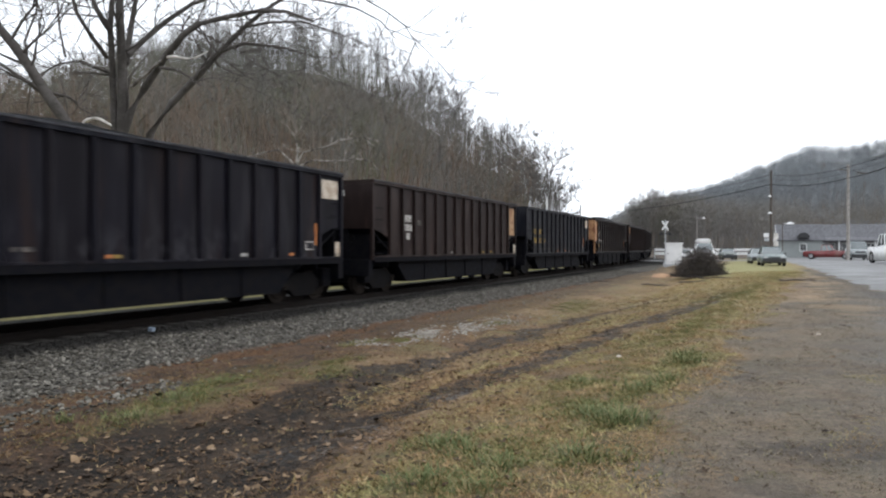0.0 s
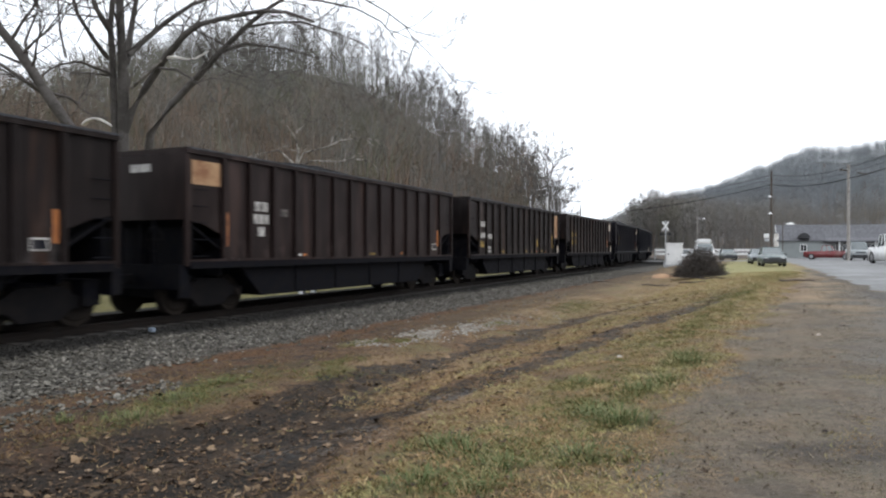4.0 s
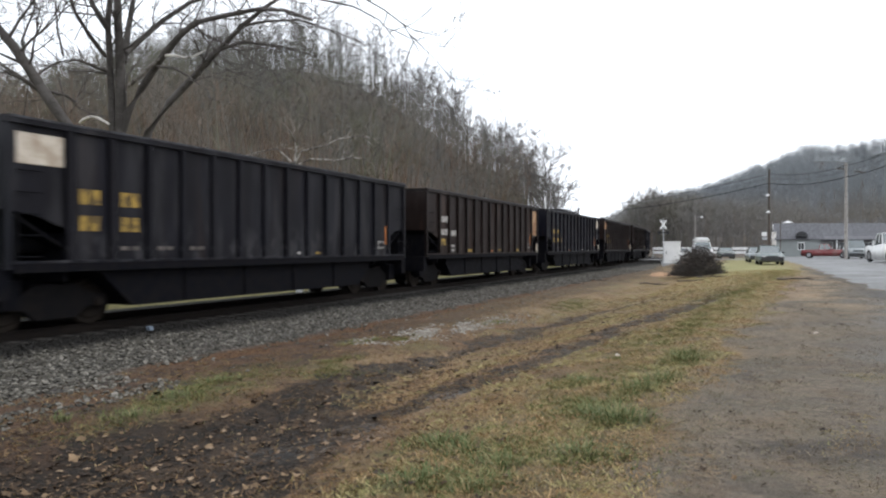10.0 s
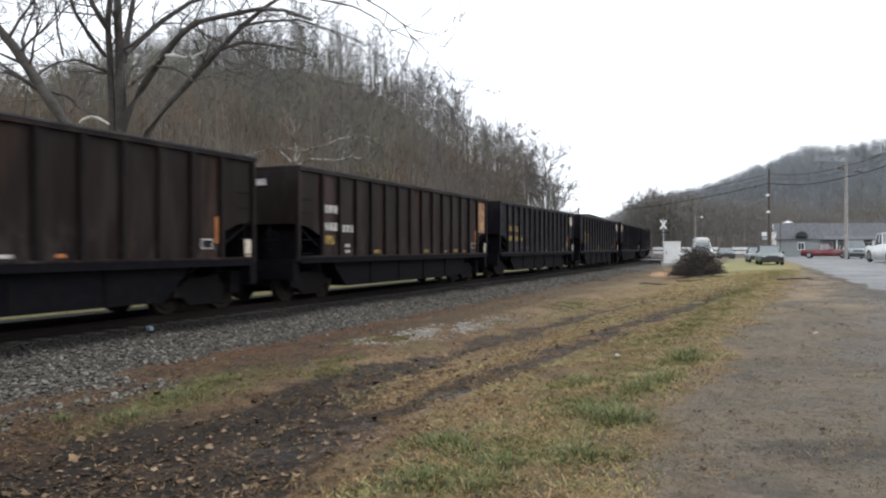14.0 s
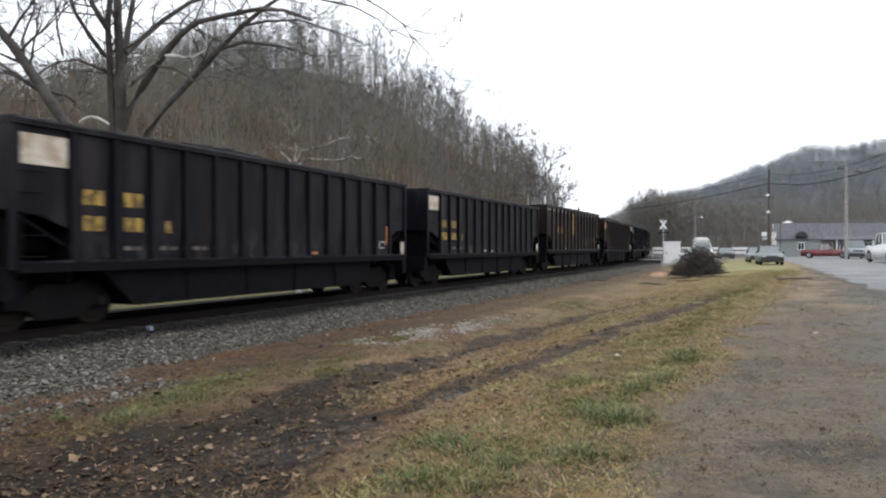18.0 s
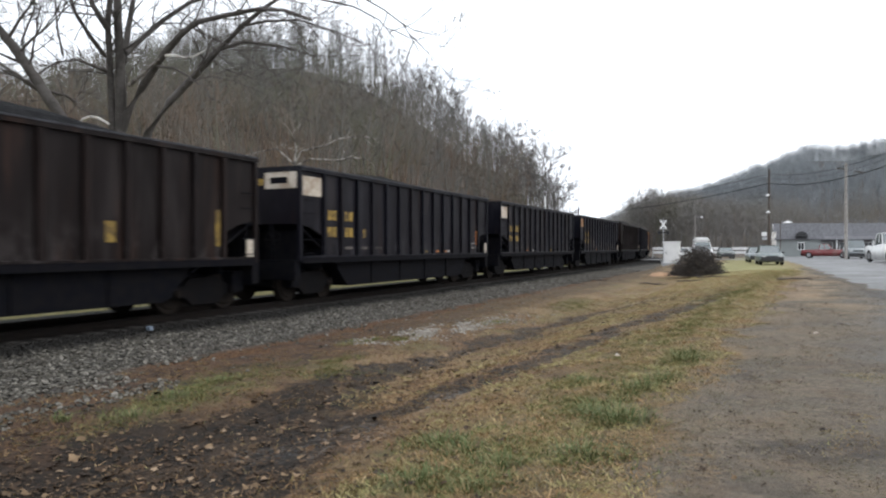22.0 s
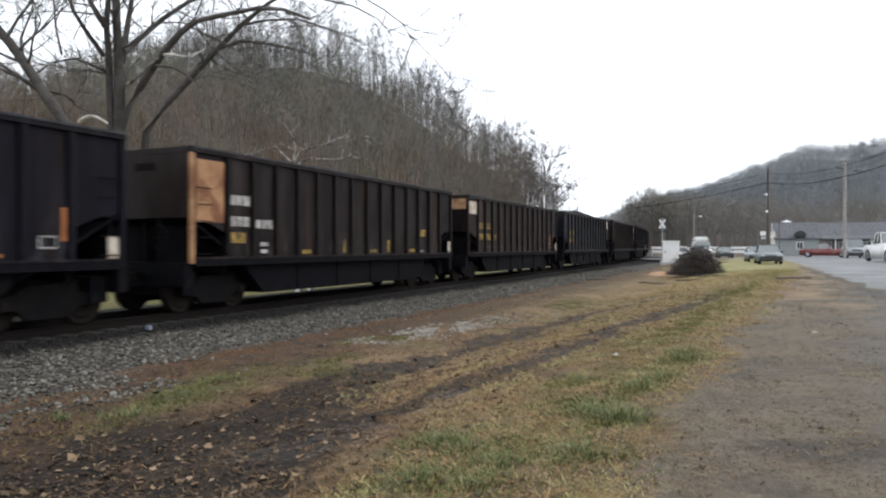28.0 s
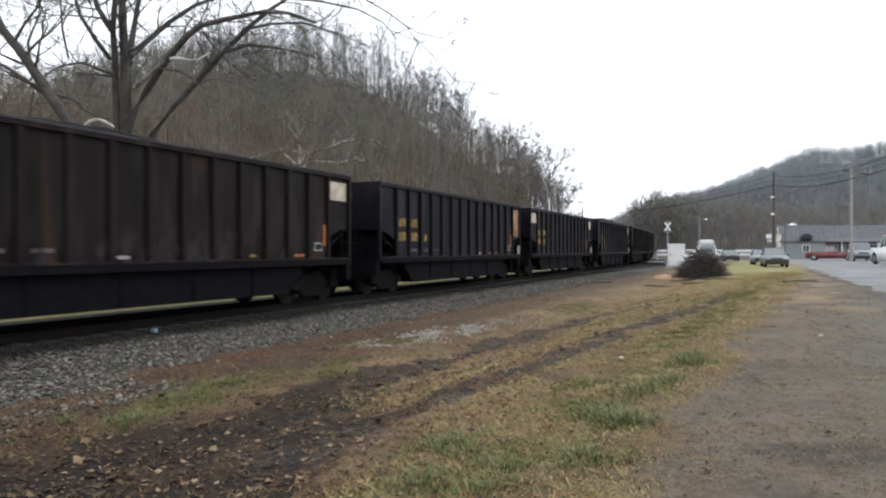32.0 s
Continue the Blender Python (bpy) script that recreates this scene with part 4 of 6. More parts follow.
    if k == 16:
        for i in (5, 8, 11):
            side_mark(car, "yellow_tab", bay(i) + 0.1, 1.55, 0.14, 0.36, M_MARK_Y)
    for _ in range(rr.randint(1, 4)):
        side_mark(car, "small_tab", bay(rr.randint(3, 11)) + rr.uniform(-0.2, 0.2), 1.38, rr.uniform(0.12, 0.3), 0.07, rr.choice([M_MARK_W, M_MARK_Y, M_STICKER]))
    plate = part("end_plate", boxed(-0.32, 0.32, -0.004, 0.004, -0.09, 0.09), M_MARK_Y if marks == "y" else M_UNDER if lead == "O" else M_MARK_W, car, at=(0.0 if k in (21, 27) else 0.15, -e - 0.005, TOP - 0.42))
    if marks == "d":
        for ob in car.children:
            if ob.name.split(".")[0] not in ("truck", "coupler", "tub", "tub_stiffener", "end_platform", "brake_cylinder"):
                ob.scale.z, ob.location.z = 1.075, ob.location.z * 1.075
    if rr.random() < 0.8:
        part("white_placard", PLACARD, M_MARK_W, car, at=(1.57, e - 0.30, 1.52))


def trail_end(t, k):
    """How far along the track the rear end of the k-th car is at t seconds."""
    return 1.68 - 14.235 * t + PITCH * k


def motions():
    for k, car in cars:
        rows = []
        for i in range(33):
            x, y, a = track(trail_end(i, k) - BODY / 2)
            rows.append((float(i), pose(x, y, RAIL_Z, 0, 0, math.degrees(a))))
        walk(car, rows)
    # every wheelset turns alike, so those of one truck carry the keys for all
    spin = math.degrees(14.235 / WHEEL_R)
    keyed = {}
    for k, car in cars:
        for truck in [o for o in car.children if o.name.split(".")[0] == "truck"]:
            for w in [o for o in truck.children if o.name.split(".")[0] == "wheelset"]:
                front = w.location.y < 0
                if front not in keyed:
                    at = tuple(w.location)
                    walk(w, [(i / FPS, pose(*at, spin * i / FPS, 0, 0)) for i in range(int(CLIP * FPS) + 1)])
                    keyed[front] = w.animation_data
                else:
                    w.rotation_mode = "QUATERNION"
                    own = w.animation_data_create()
                    own.action = keyed[front].action
                    own.action_slot = keyed[front].action_slot


# ---- woods ----
class Limbs:
    """Gathers tapered limbs with few sides, fast."""

    def __init__(self):
        self.V, self.F = [], []

    def ring(self, p, d, r, n):
        d = d / (np.linalg.norm(d) + 1e-9)
        u = np.cross(d, (0.31, 0.17, 0.93) if abs(d[2]) < 0.9 else (1, 0, 0))
        u /= np.linalg.norm(u)
        v = np.cross(d, u)
        return [p + r * (math.cos(i * 2 * math.pi / n) * u + math.sin(i * 2 * math.pi / n) * v) for i in range(n)]

    def limb(self, pts, r0, r1, n=3):
        """A tapered limb along pts."""
        pts = [np.asarray(p, float) for p in pts]
        base = len(self.V)
        k = len(pts)
        for i, p in enumerate(pts):
            d = pts[min(i + 1, k - 1)] - pts[max(i - 1, 0)]
            self.V += self.ring(p, d, r0 + (r1 - r0) * i / (k - 1), n)
        for i in range(k - 1):
            for j in range(n):
                a, b = base + i * n + j, base + i * n + (j + 1) % n
                self.F.append((a, b, b + n, a + n))

    def twig(self, a, b, w, rr):
        """A very thin twig: one long triangle."""
        a, b = np.asarray(a, float), np.asarray(b, float)
        base = len(self.V)
        s = np.array((rr.uniform(-1, 1), rr.uniform(-1, 1), rr.uniform(-0.4, 0.4)))
        s = s / (np.linalg.norm(s) + 1e-6) * w
        self.V += [a - s, a + s, b]
        self.F.append((base, base + 1, base + 2))


def grow(L, rr, p, d, length, r, depth, twig_w, bend=0.25, up=0.12, kids=3, n=3):
    """A limb that forks again and again, down to twigs."""
    p, d = np.array(p, float), np.array(d, float) / np.linalg.norm(d)
    pts, q = [p], p
    segs = 3 if depth > 1 else 1 + depth
    for i in range(segs):
        d = d + np.array((rr.gauss(0, bend), rr.gauss(0, bend), rr.gauss(0, bend * 0.6) + up))
        d /= np.linalg.norm(d)
        q = q + d * length / segs
        pts.append(q)
    L.limb(pts, r, r * 0.45, n)
    if depth == 0:
        for _ in range(kids + 2):
            k = rr.uniform(0.2, 1.0)
            a = pts[0] * (1 - k) + pts[-1] * k
            e = d + np.array((rr.gauss(0, 0.6), rr.gauss(0, 0.6), rr.gauss(0.1, 0.45)))
            L.twig(a, a + e / np.linalg.norm(e) * length * rr.uniform(0.5, 0.9), twig_w, rr)
        return
    for i in range(kids):
        k = rr.uniform(0.35, 1.0) if i else 1.0
        j = min(int(k * segs), segs - 1)
        f = k * segs - j
        a = pts[j] * (1 - f) + pts[j + 1] * f
        e = d * 0.9 + np.array((rr.gauss(0, 0.5), rr.gauss(0, 0.5), rr.gauss(0.12, 0.35)))
        grow(L, rr, a, e, length * rr.uniform(0.5, 0.72), max(r * 0.5, twig_w), depth - 1, twig_w, bend, up, kids, 3)


def wood_tree(seed, height, depth, kids, limbs, twig_w, trunk_r=0.16):
    """A slim bare forest tree, one unit high in the end."""
    rr = random.Random(seed)
    L = Limbs()
    top = np.array((rr.gauss(0, 0.5), rr.gauss(0, 0.5), height))
    mid = top * 0.5 + np.array((rr.gauss(0, 0.25), rr.gauss(0, 0.25), 0))
    L.limb([(0, 0, -0.8), mid, top], trunk_r, 0.04, 4)
    for i in range(limbs):
        k = 0.46 + 0.53 * (i + rr.random()) / limbs
        p = mid * (2 * k) if k < 0.5 else mid + (top - mid) * (2 * k - 1)
        a = rr.uniform(0, 6.28)
        d = np.array((math.cos(a), math.sin(a), rr.uniform(0.5, 1.2)))
        grow(L, rr, p, d, height * rr.uniform(0.14, 0.24) * (1.25 - 0.6 * k), 0.042, depth, twig_w, 0.2, 0.1, kids)
    return np.array(L.V), L.F


def as_tris(v, faces):
    tri = []
    for f in faces:
        tri.append(f[:3])
        if len(f) == 4:
            tri.append((f[0], f[2], f[3]))
    return v, np.array(tri)


def plant(name, variants, spots, material, label):
    """A wood: many trees in one mesh. spots: x, y, z, turn, scale, lean."""
    VV, FF, base = [], [], 0
    for i, (x, y, z, turn, size, lean) in enumerate(spots):
        v, f = variants[i % len(variants)]
        c, s = math.cos(turn), math.sin(turn)
        w = v * size
        w = np.column_stack([c * w[:, 0] - s * w[:, 1] + lean * w[:, 2], s * w[:, 0] + c * w[:, 1] + 0.5 * lean * w[:, 2], w[:, 2]])
        VV.append(w + np.array((x, y, z)))
        FF.append(f + base)
        base += len(v)
    V, F = np.vstack(VV), np.vstack(FF)
    me = bpy.data.meshes.new(name)
    me.vertices.add(len(V))
    me.vertices.foreach_set("co", V.ravel())
    me.loops.add(F.size)
    me.loops.foreach_set("vertex_index", F.ravel().astype(np.int32))
    me.polygons.add(len(F))
    me.polygons.foreach_set("loop_start", np.arange(0, F.size, 3, dtype=np.int32))
    me.materials.append(material)
    me.update(calc_edges=True)
    me.validate()
    ob = new(name, me)
    return tagged(ob, label, "woods", kind="stuff")


def wood_material(name, far):
    n = Nodes(name)
    big = n.noise(0.035, 4, n.pos)
    mid = n.noise(0.22, 3, n.pos)
    col = n.mix(n.span(big, 0.35, 0.65), (0.165, 0.156, 0.138), (0.145, 0.143, 0.132))
    col = n.mix(n.span(mid, 0.5, 0.75, 0.0, 0.6), col, (0.20, 0.185, 0.165))
    low = n.span(n.axis(n.pos, 2), 34.0, 6.0)
    leafy = n.math("MULTIPLY", low, n.span(n.noise(0.09, 4, n.pos), 0.40, 0.58))
    col = n.mix(n.math("MULTIPLY", leafy, 0.75), col, (0.185, 0.118, 0.076))
    col = n.mix(n.math("MULTIPLY", n.span(n.noise(0.06, 3, n.pos), 0.50, 0.62), 0.7), col, (0.128, 0.130, 0.078))
    if far is None:
        col = n.mix(n.span(n.noise(0.05, 3, n.pos), 0.42, 0.6, 0.45, 0.95), col, (0.178, 0.170, 0.160))
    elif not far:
        # haze painted in: trees turn paler and greyer towards the end of the spur
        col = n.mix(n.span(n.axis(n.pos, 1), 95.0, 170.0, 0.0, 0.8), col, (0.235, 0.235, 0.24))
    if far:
        # distance haze painted as pale blue-grey, with dark evergreen-brown stands between
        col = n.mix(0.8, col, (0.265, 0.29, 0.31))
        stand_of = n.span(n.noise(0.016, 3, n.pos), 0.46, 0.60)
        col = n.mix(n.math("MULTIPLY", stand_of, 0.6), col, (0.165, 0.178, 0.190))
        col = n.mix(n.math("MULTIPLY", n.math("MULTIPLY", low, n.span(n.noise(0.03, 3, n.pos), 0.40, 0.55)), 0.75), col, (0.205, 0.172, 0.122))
    return n.done(col, 0.95, 0.0, 0.15)


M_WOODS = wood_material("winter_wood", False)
M_TWIG = plain("grey_twigs", (0.115, 0.108, 0.102), (0.17, 0.16, 0.15), 0.6, 0.95, 0, 0.1, 0.1)
M_VALLEY = wood_material("brown_valley_wood", None)
M_FARWOODS = wood_material("hazy_far_wood", True)
NEAR_TREES = [as_tris(*wood_tree(20 + i, 12 + (i % 3), 1, 3, 10 + i % 4, 0.017, 0.13)) for i in range(7)]


def slope_tree(seed, height=12.0, thin=1.0):
    """A distant bare tree: a trunk and a rounded crown of thin twigs."""
    rr = random.Random(seed)
    L = Limbs()
    lean = np.array((rr.gauss(0, 0.05), rr.gauss(0, 0.05), 1.0))
    L.limb([(0, 0, -1.0), lean * height * 0.9], 0.13 * max(thin, 0.6), 0.04, 3)
    for i in range(15):
        k = 0.28 + 0.68 * (i + rr.random()) / 15
        a, out = i * 2.4 + rr.uniform(-0.5, 0.5), height * 0.27 * math.sqrt(max(0.1, 1 - ((k - 0.5) / 0.55) ** 2)) * rr.uniform(0.6, 1.15)
        p = lean * height * k
        q = p + np.array((math.cos(a) * out, math.sin(a) * out, out * rr.uniform(0.25, 0.9)))
        L.twig(p, q, 0.06 * thin, rr)
        for _ in range(3):
            f = rr.uniform(0.3, 0.9)
            b = p * (1 - f) + q * f
            L.twig(b, b + np.array((rr.gauss(0, 0.8), rr.gauss(0, 0.8), rr.uniform(0.2, 1.5))) * height * 0.085, 0.075 * thin, rr)
    return np.array(L.V), L.F


FAR_TREES = [as_tris(*slope_tree(50 + i)) for i in range(7)]
SHRUBS = [as_tris(*wood_tree(70 + i, 4.5, 1, 3, 9, 0.016, 0.05)) for i in range(4)]

r = np.random.RandomState(4)
spots = []
while len(spots) < 1620:
    px, dep = r.uniform(-250, 1010), r.uniform(62, 215)
    x, y = along(px, dep)
    z = gz(x, y)
    off = abs(float(track_offset(np.array([x]), np.array([y]))[0]))
    if z < 0.6 or off < 13 or r.rand() < 0.25 * (dep < 100):
        continue
    crest = dep > 165 and px > 520
    if crest and r.rand() < 0.45:
        continue
    spots.append((x, y, z, r.rand() * 6.3, r.uniform(0.95, 1.35) if crest else r.uniform(0.7, 1.15), r.normal(0, 0.03 if crest else 0.07)))
for _ in range(160):
    x, y = along(r.uniform(-900, 1000), r.uniform(215, 330))
    spots.append((x, y, gz(x, y), r.rand() * 6.3, r.uniform(0.7, 1.1), 0.0))
saplings = [as_tris(*slope_tree(80 + i, 9.0, 0.42)) for i in range(7)]
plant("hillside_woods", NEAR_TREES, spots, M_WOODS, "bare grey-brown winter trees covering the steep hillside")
spots = []
while len(spots) < 1350:
    px, dep = r.uniform(-200, 1010), r.uniform(100, 206) if r.rand() < 0.6 else r.uniform(165, 200)
    if dep > 168 and px > 540 and r.rand() < 0.5:
        continue
    x, y = along(px, dep)
    if gz(x, y) > 1.5 and abs(float(track_offset(np.array([x]), np.array([y]))[0])) > 15:
        spots.append((x, y, gz(x, y), r.rand() * 6.3, r.uniform(0.55, 1.1), r.normal(0, 0.08)))
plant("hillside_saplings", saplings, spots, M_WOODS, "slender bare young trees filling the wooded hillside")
spots = []
for _ in range(420):
    px, dep = r.uniform(-200, 1000), r.uniform(48, 150)
    x, y = along(px, dep)
    off = abs(float(track_offset(np.array([x]), np.array([y]))[0]))
    if off < 17 or gz(x, y) < -0.6:
        continue
    spots.append((x, y, gz(x, y), r.rand() * 6.3, r.uniform(0.5, 1.2), r.normal(0, 0.12)))
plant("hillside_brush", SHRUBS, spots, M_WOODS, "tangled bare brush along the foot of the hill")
spots = []
while len(spots) < 7600:
    px, dep = r.uniform(1020, 1720), 165 + 325 * math.sqrt(r.rand())
    x, y = along(px, dep)
    off = abs(float(track_offset(np.array([x]), np.array([y]))[0]))
    if off < 25:
        continue
    z = gz(x, y)
    if z < 1.0 and (dep < 190 or r.rand() < 0.6):
        continue
    if abs(dep - 455) < 45:
        z -= 0.8
    spots.append((x, y, z, r.rand() * 6.3, r.uniform(0.6, 1.1) * (0.5 + 0.5 * float(smooth(np.array(dep), 200, 330))), r.normal(0, 0.04)))
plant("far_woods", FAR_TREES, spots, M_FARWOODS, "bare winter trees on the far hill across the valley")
spots = []
while len(spots) < 560:
    px, dep = r.uniform(1040, 1480) if r.rand() < 0.45 else r.uniform(1045, 1235), r.uniform(165, 260)
    x, y = along(px, dep)
    if abs(float(track_offset(np.array([x]), np.array([y]))[0])) < 20:
        continue
    z = gz(x, y)
    top = float(np.interp(px, [1040, 1060, 1100, 1150, 1200, 1290, 1480], [378, 364, 352, 341, 346, 362, 385])) + abs(r.normal(0, 9))
    size = (EYE.z + (438 - top) / FOCAL * dep - z) / 13.0
    if size > 0.25:
        spots.append((x, y, z, r.rand() * 6.3, min(size, 1.6), r.normal(0, 0.04)))
plant("valley_trees", FAR_TREES + NEAR_TREES, spots, M_VALLEY, "bare brown trees standing along the valley floor")


# ---- the big sycamore beside the track ----
def plane_point(px, py, depth):
    """A place at a bearing and a height, on the upright plane at that depth."""
    x, y = along(px, depth)
    return (x, y, EYE.z + (438 - py) / FOCAL * depth)


def bare_tree(px, depth, top_y, seed, spread=1.0):
    """A bare broadleaf tree with a fine twiggy crown."""
    rr = random.Random(seed)
    x, y = along(px, depth)
    z = gz(x, y)
    H = EYE.z + (438 - top_y) / FOCAL * depth - z
    ob = thing("bare_tree", "tall bare grey tree with a fine twiggy crown", "tree", Matrix.Translation((x, y, z)), "bare trees at the foot of the hill")
    L = Limbs()
    top = np.array((rr.gauss(0, 0.5), rr.gauss(0, 0.5), H * 0.72))
    L.limb([(0, 0, -0.5), top * 0.5 + np.array((0.15, 0.1, 0)), top], 0.2, 0.09, 8)
    me = bpy.data.meshes.new("trunk")
    me.from_pydata([tuple(v) for v in L.V], [], L.F)
    me.materials.append(M_TWIG)
    part("trunk", me, M_TWIG, ob)
    L = Limbs()
    for i in range(13):
        k = 0.42 + 0.58 * i / 12
        a = i * 2.4 + rr.uniform(-0.4, 0.4)
        d = np.array((spread * math.cos(a), spread * math.sin(a), rr.uniform(0.25, 0.8) + 0.7 * k))
        grow(L, rr, top * k, d, H * rr.uniform(0.16, 0.24), 0.085, 3, 0.032, 0.24, 0.03, 3)
    me = bpy.data.meshes.new("crown")
    me.from_pydata([tuple(v) for v in L.V], [], L.F)
    me.materials.append(M_TWIG)
    part("crown", me, M_TWIG, ob)


def sycamore(name, label, stems, seed, bark, twig_depth=3, reach=2.4):
    """stems: (radius at the foot, radius at the tip, points). Each stem is a part; it sheds side limbs."""
    rr = random.Random(seed)
    foot = Vector(stems[0][2][0])
    ob = thing(name, label, "tree", Matrix.Translation(foot))
    for r0, r1, pts, material, kids in stems:
        L = Limbs()
        P = [np.array(p) - np.array(foot) for p in pts]
        r0, r1 = r0 * 0.52, r1 * 0.62
        L.limb(P, r0, r1, 10)
        tot = len(P) - 1
        for i in range(kids):
            k = 0.35 + 0.65 * (i + rr.random()) / kids
            j = min(int(k * tot), tot - 1)
            f = k * tot - j
            a = P[j] * (1 - f) + P[j + 1] * f
            d = (P[j + 1] - P[j]) / np.linalg.norm(P[j + 1] - P[j])
            e = d * 0.6 + np.array((rr.gauss(0, 0.7), rr.gauss(0, 0.7), rr.gauss(0.05, 0.5)))
            grow(L, rr, a, e, reach * rr.uniform(0.6, 1.2), max(0.02, (r0 + (r1 - r0) * k) * 0.35), twig_depth, 0.006, 0.28, 0.03, 3, 4)
        me = bpy.data.meshes.new("limb")
        me.from_pydata([tuple(v) for v in L.V], [], L.F)
        me.materials.append(material)
        me.polygons.foreach_set("use_smooth", [True] * len(me.polygons))
        part("trunk" if r0 > 0.3 else "limb", me, material, ob)
    return ob


M_DULL = plain("dull_pale_bark", (0.40, 0.37, 0.335), (0.075, 0.064, 0.055), 2.6, 0.9)
D = 27.0
B = plane_point(214, 470, D)
sycamore("sycamore_tree", "large bare sycamore with several leaning trunks behind the track", [
    (0.46, 0.20, [B, plane_point(214, 300, D), plane_point(213, 200, D), plane_point(213, 110, D - 0.5), plane_point(209, 40, D - 1), plane_point(206, -60, D - 1)], M_SYC, 6),
    (0.27, 0.13, [plane_point(204, 300, D), plane_point(198, 200, D), plane_point(195, 105, D - .6), plane_point(191, 45, D - 1.2), plane_point(196, -10, D - 1.5), plane_point(200, -70, D - 2)], M_SYC, 5),
    (0.24, 0.12, [plane_point(191, 50, D - 1.2), plane_point(178, 32, D - 1.5), plane_point(164, 8, D - 1.8), plane_point(150, -40, D - 2)], M_SYC, 5),
    (0.26, 0.12, [plane_point(219, 110, D), plane_point(226, 60, D + .5), plane_point(233, 20, D + 1), plane_point(246, -60, D + 1)], M_SYC, 5),
    (0.32, 0.07, [plane_point(213, 240, D), plane_point(226, 200, D), plane_point(252, 155, D), plane_point(290, 97, D - 1), plane_point(325, 57, D - 1.5), plane_point(350, 40, D - 1.7), plane_point(400, 28, D - 2),
                  plane_point(455, 17, D - 2.2), plane_point(505, 19, D - 2.5), plane_point(552, 36, D - 2.8)], M_SYC, 12),
    (0.24, 0.08, [plane_point(222, 95, D), plane_point(250, 70, D + 1), plane_point(290, 36, D + 1.5), plane_point(335, 6, D + 2), plane_point(400, -18, D + 2), plane_point(470, -30, D + 2)], M_SYC, 8),
    (0.17, 0.09, [plane_point(186, 100, D), plane_point(158, 62, D - 1), plane_point(133, 22, D - 1.5), plane_point(118, -30, D - 1.5)], M_SYC, 6),
    (0.14, 0.07, [plane_point(228, 152, D - .4), plane_point(250, 134, D - .7), plane_point(268, 117, D - .9), plane_point(284, 104, D - 1)], M_DULL, 0),
    (0.10, 0.03, [plane_point(292, 99, D - 1), plane_point(308, 98, D - 1.6), plane_point(325, 102, D - 2), plane_point(342, 101, D - 2.6), plane_point(364, 89, D - 3)], M_PALE, 0),
    (0.09, 0.03, [plane_point(280, 118, D - 1), plane_point(310, 122, D - 1.6), plane_point(335, 136, D - 2), plane_point(352, 150, D - 2.6)], M_SYC, 2),
    (0.12, 0.04, [plane_point(192, 128, D), plane_point(165, 117, D - 1), plane_point(135, 106, D - 1.6), plane_point(98, 112, D - 2), plane_point(66, 131, D - 2.5)], M_SYC, 7),
    (0.08, 0.03, [plane_point(190, 131, D), plane_point(160, 127, D - .5), plane_point(120, 126, D - 1)], M_SYC, 4),
    (0.08, 0.03, [plane_point(112, 98, D - 2), plane_point(102, 52, D - 2), plane_point(98, 0, D - 2), plane_point(106, -40, D - 2)], M_SYC, 6),
    (0.16, 0.05, [plane_point(144, 217, D + .6), plane_point(152, 210, D + .3), plane_point(163, 207, D), plane_point(174, 209, D - .3), plane_point(185, 215, D - .6), plane_point(193, 220, D - .9)], M_PALE, 0),
], 8, M_SYC)
B = plane_point(236, 470, 30)
sycamore("sycamore_tree", "bare sycamore with a trunk leaning far over", [
    (0.36, 0.09, [B, plane_point(262, 236, 30), plane_point(300, 181, 29.5), plane_point(342, 138, 29), plane_point(386, 90, 28.5), plane_point(430, 46, 28), plane_point(470, 13, 27.5),
                  plane_point(530, -25, 27)], M_SYC, 11),
    (0.14, 0.03, [plane_point(386, 90, 28.5), plane_point(430, 75, 28), plane_point(480, 80, 28), plane_point(520, 88, 28), plane_point(562, 102, 28)], M_SYC, 7),
    (0.10, 0.02, [plane_point(500, -8, 27.6), plane_point(560, -2, 27), plane_point(625, 12, 26.5), plane_point(670, 35, 26), plane_point(700, 70, 26)], M_SYC, 5),
    (0.12, 0.02, [plane_point(430, 46, 28), plane_point(475, 38, 27.7), plane_point(530, 36, 27.5), plane_point(590, 55, 27), plane_point(640, 75, 26.5)], M_SYC, 8),
    (0.08, 0.02, [plane_point(530, -25, 27.2), plane_point(620, -16, 26.6), plane_point(680, 18, 26), plane_point(715, 45, 25.6), plane_point(742, 92, 25.4)], M_SYC, 5),
    (0.09, 0.02, [plane_point(342, 138, 29), plane_point(352, 120, 28.8), plane_point(366, 98, 28.5), plane_point(372, 62, 28)], M_SYC, 4),
], 9, M_SYC)
B = plane_point(190, 470, 25)
sycamore("sycamore_tree", "bare leaning sycamore trunk beside the track", [
    (0.42, 0.22, [B, plane_point(140, 250, 25), plane_point(100, 195, 24.5), plane_point(75, 158, 24.3), plane_point(48, 116, 24), plane_point(22, 80, 23.7), plane_point(-5, 48, 23.5), plane_point(-40, -20, 23)], M_SYC, 9),
    (0.16, 0.06, [plane_point(80, 168, 24.5), plane_point(40, 140, 24), plane_point(-2, 112, 23.5), plane_point(-50, 95, 23)], M_SYC, 6),
    (0.10, 0.03, [plane_point(45, 112, 24), plane_point(40, 70, 24), plane_point(60, 20, 24), plane_point(66, -30, 24)], M_SYC, 8),
], 12, M_SYC)
B = plane_point(508, 470, 40)
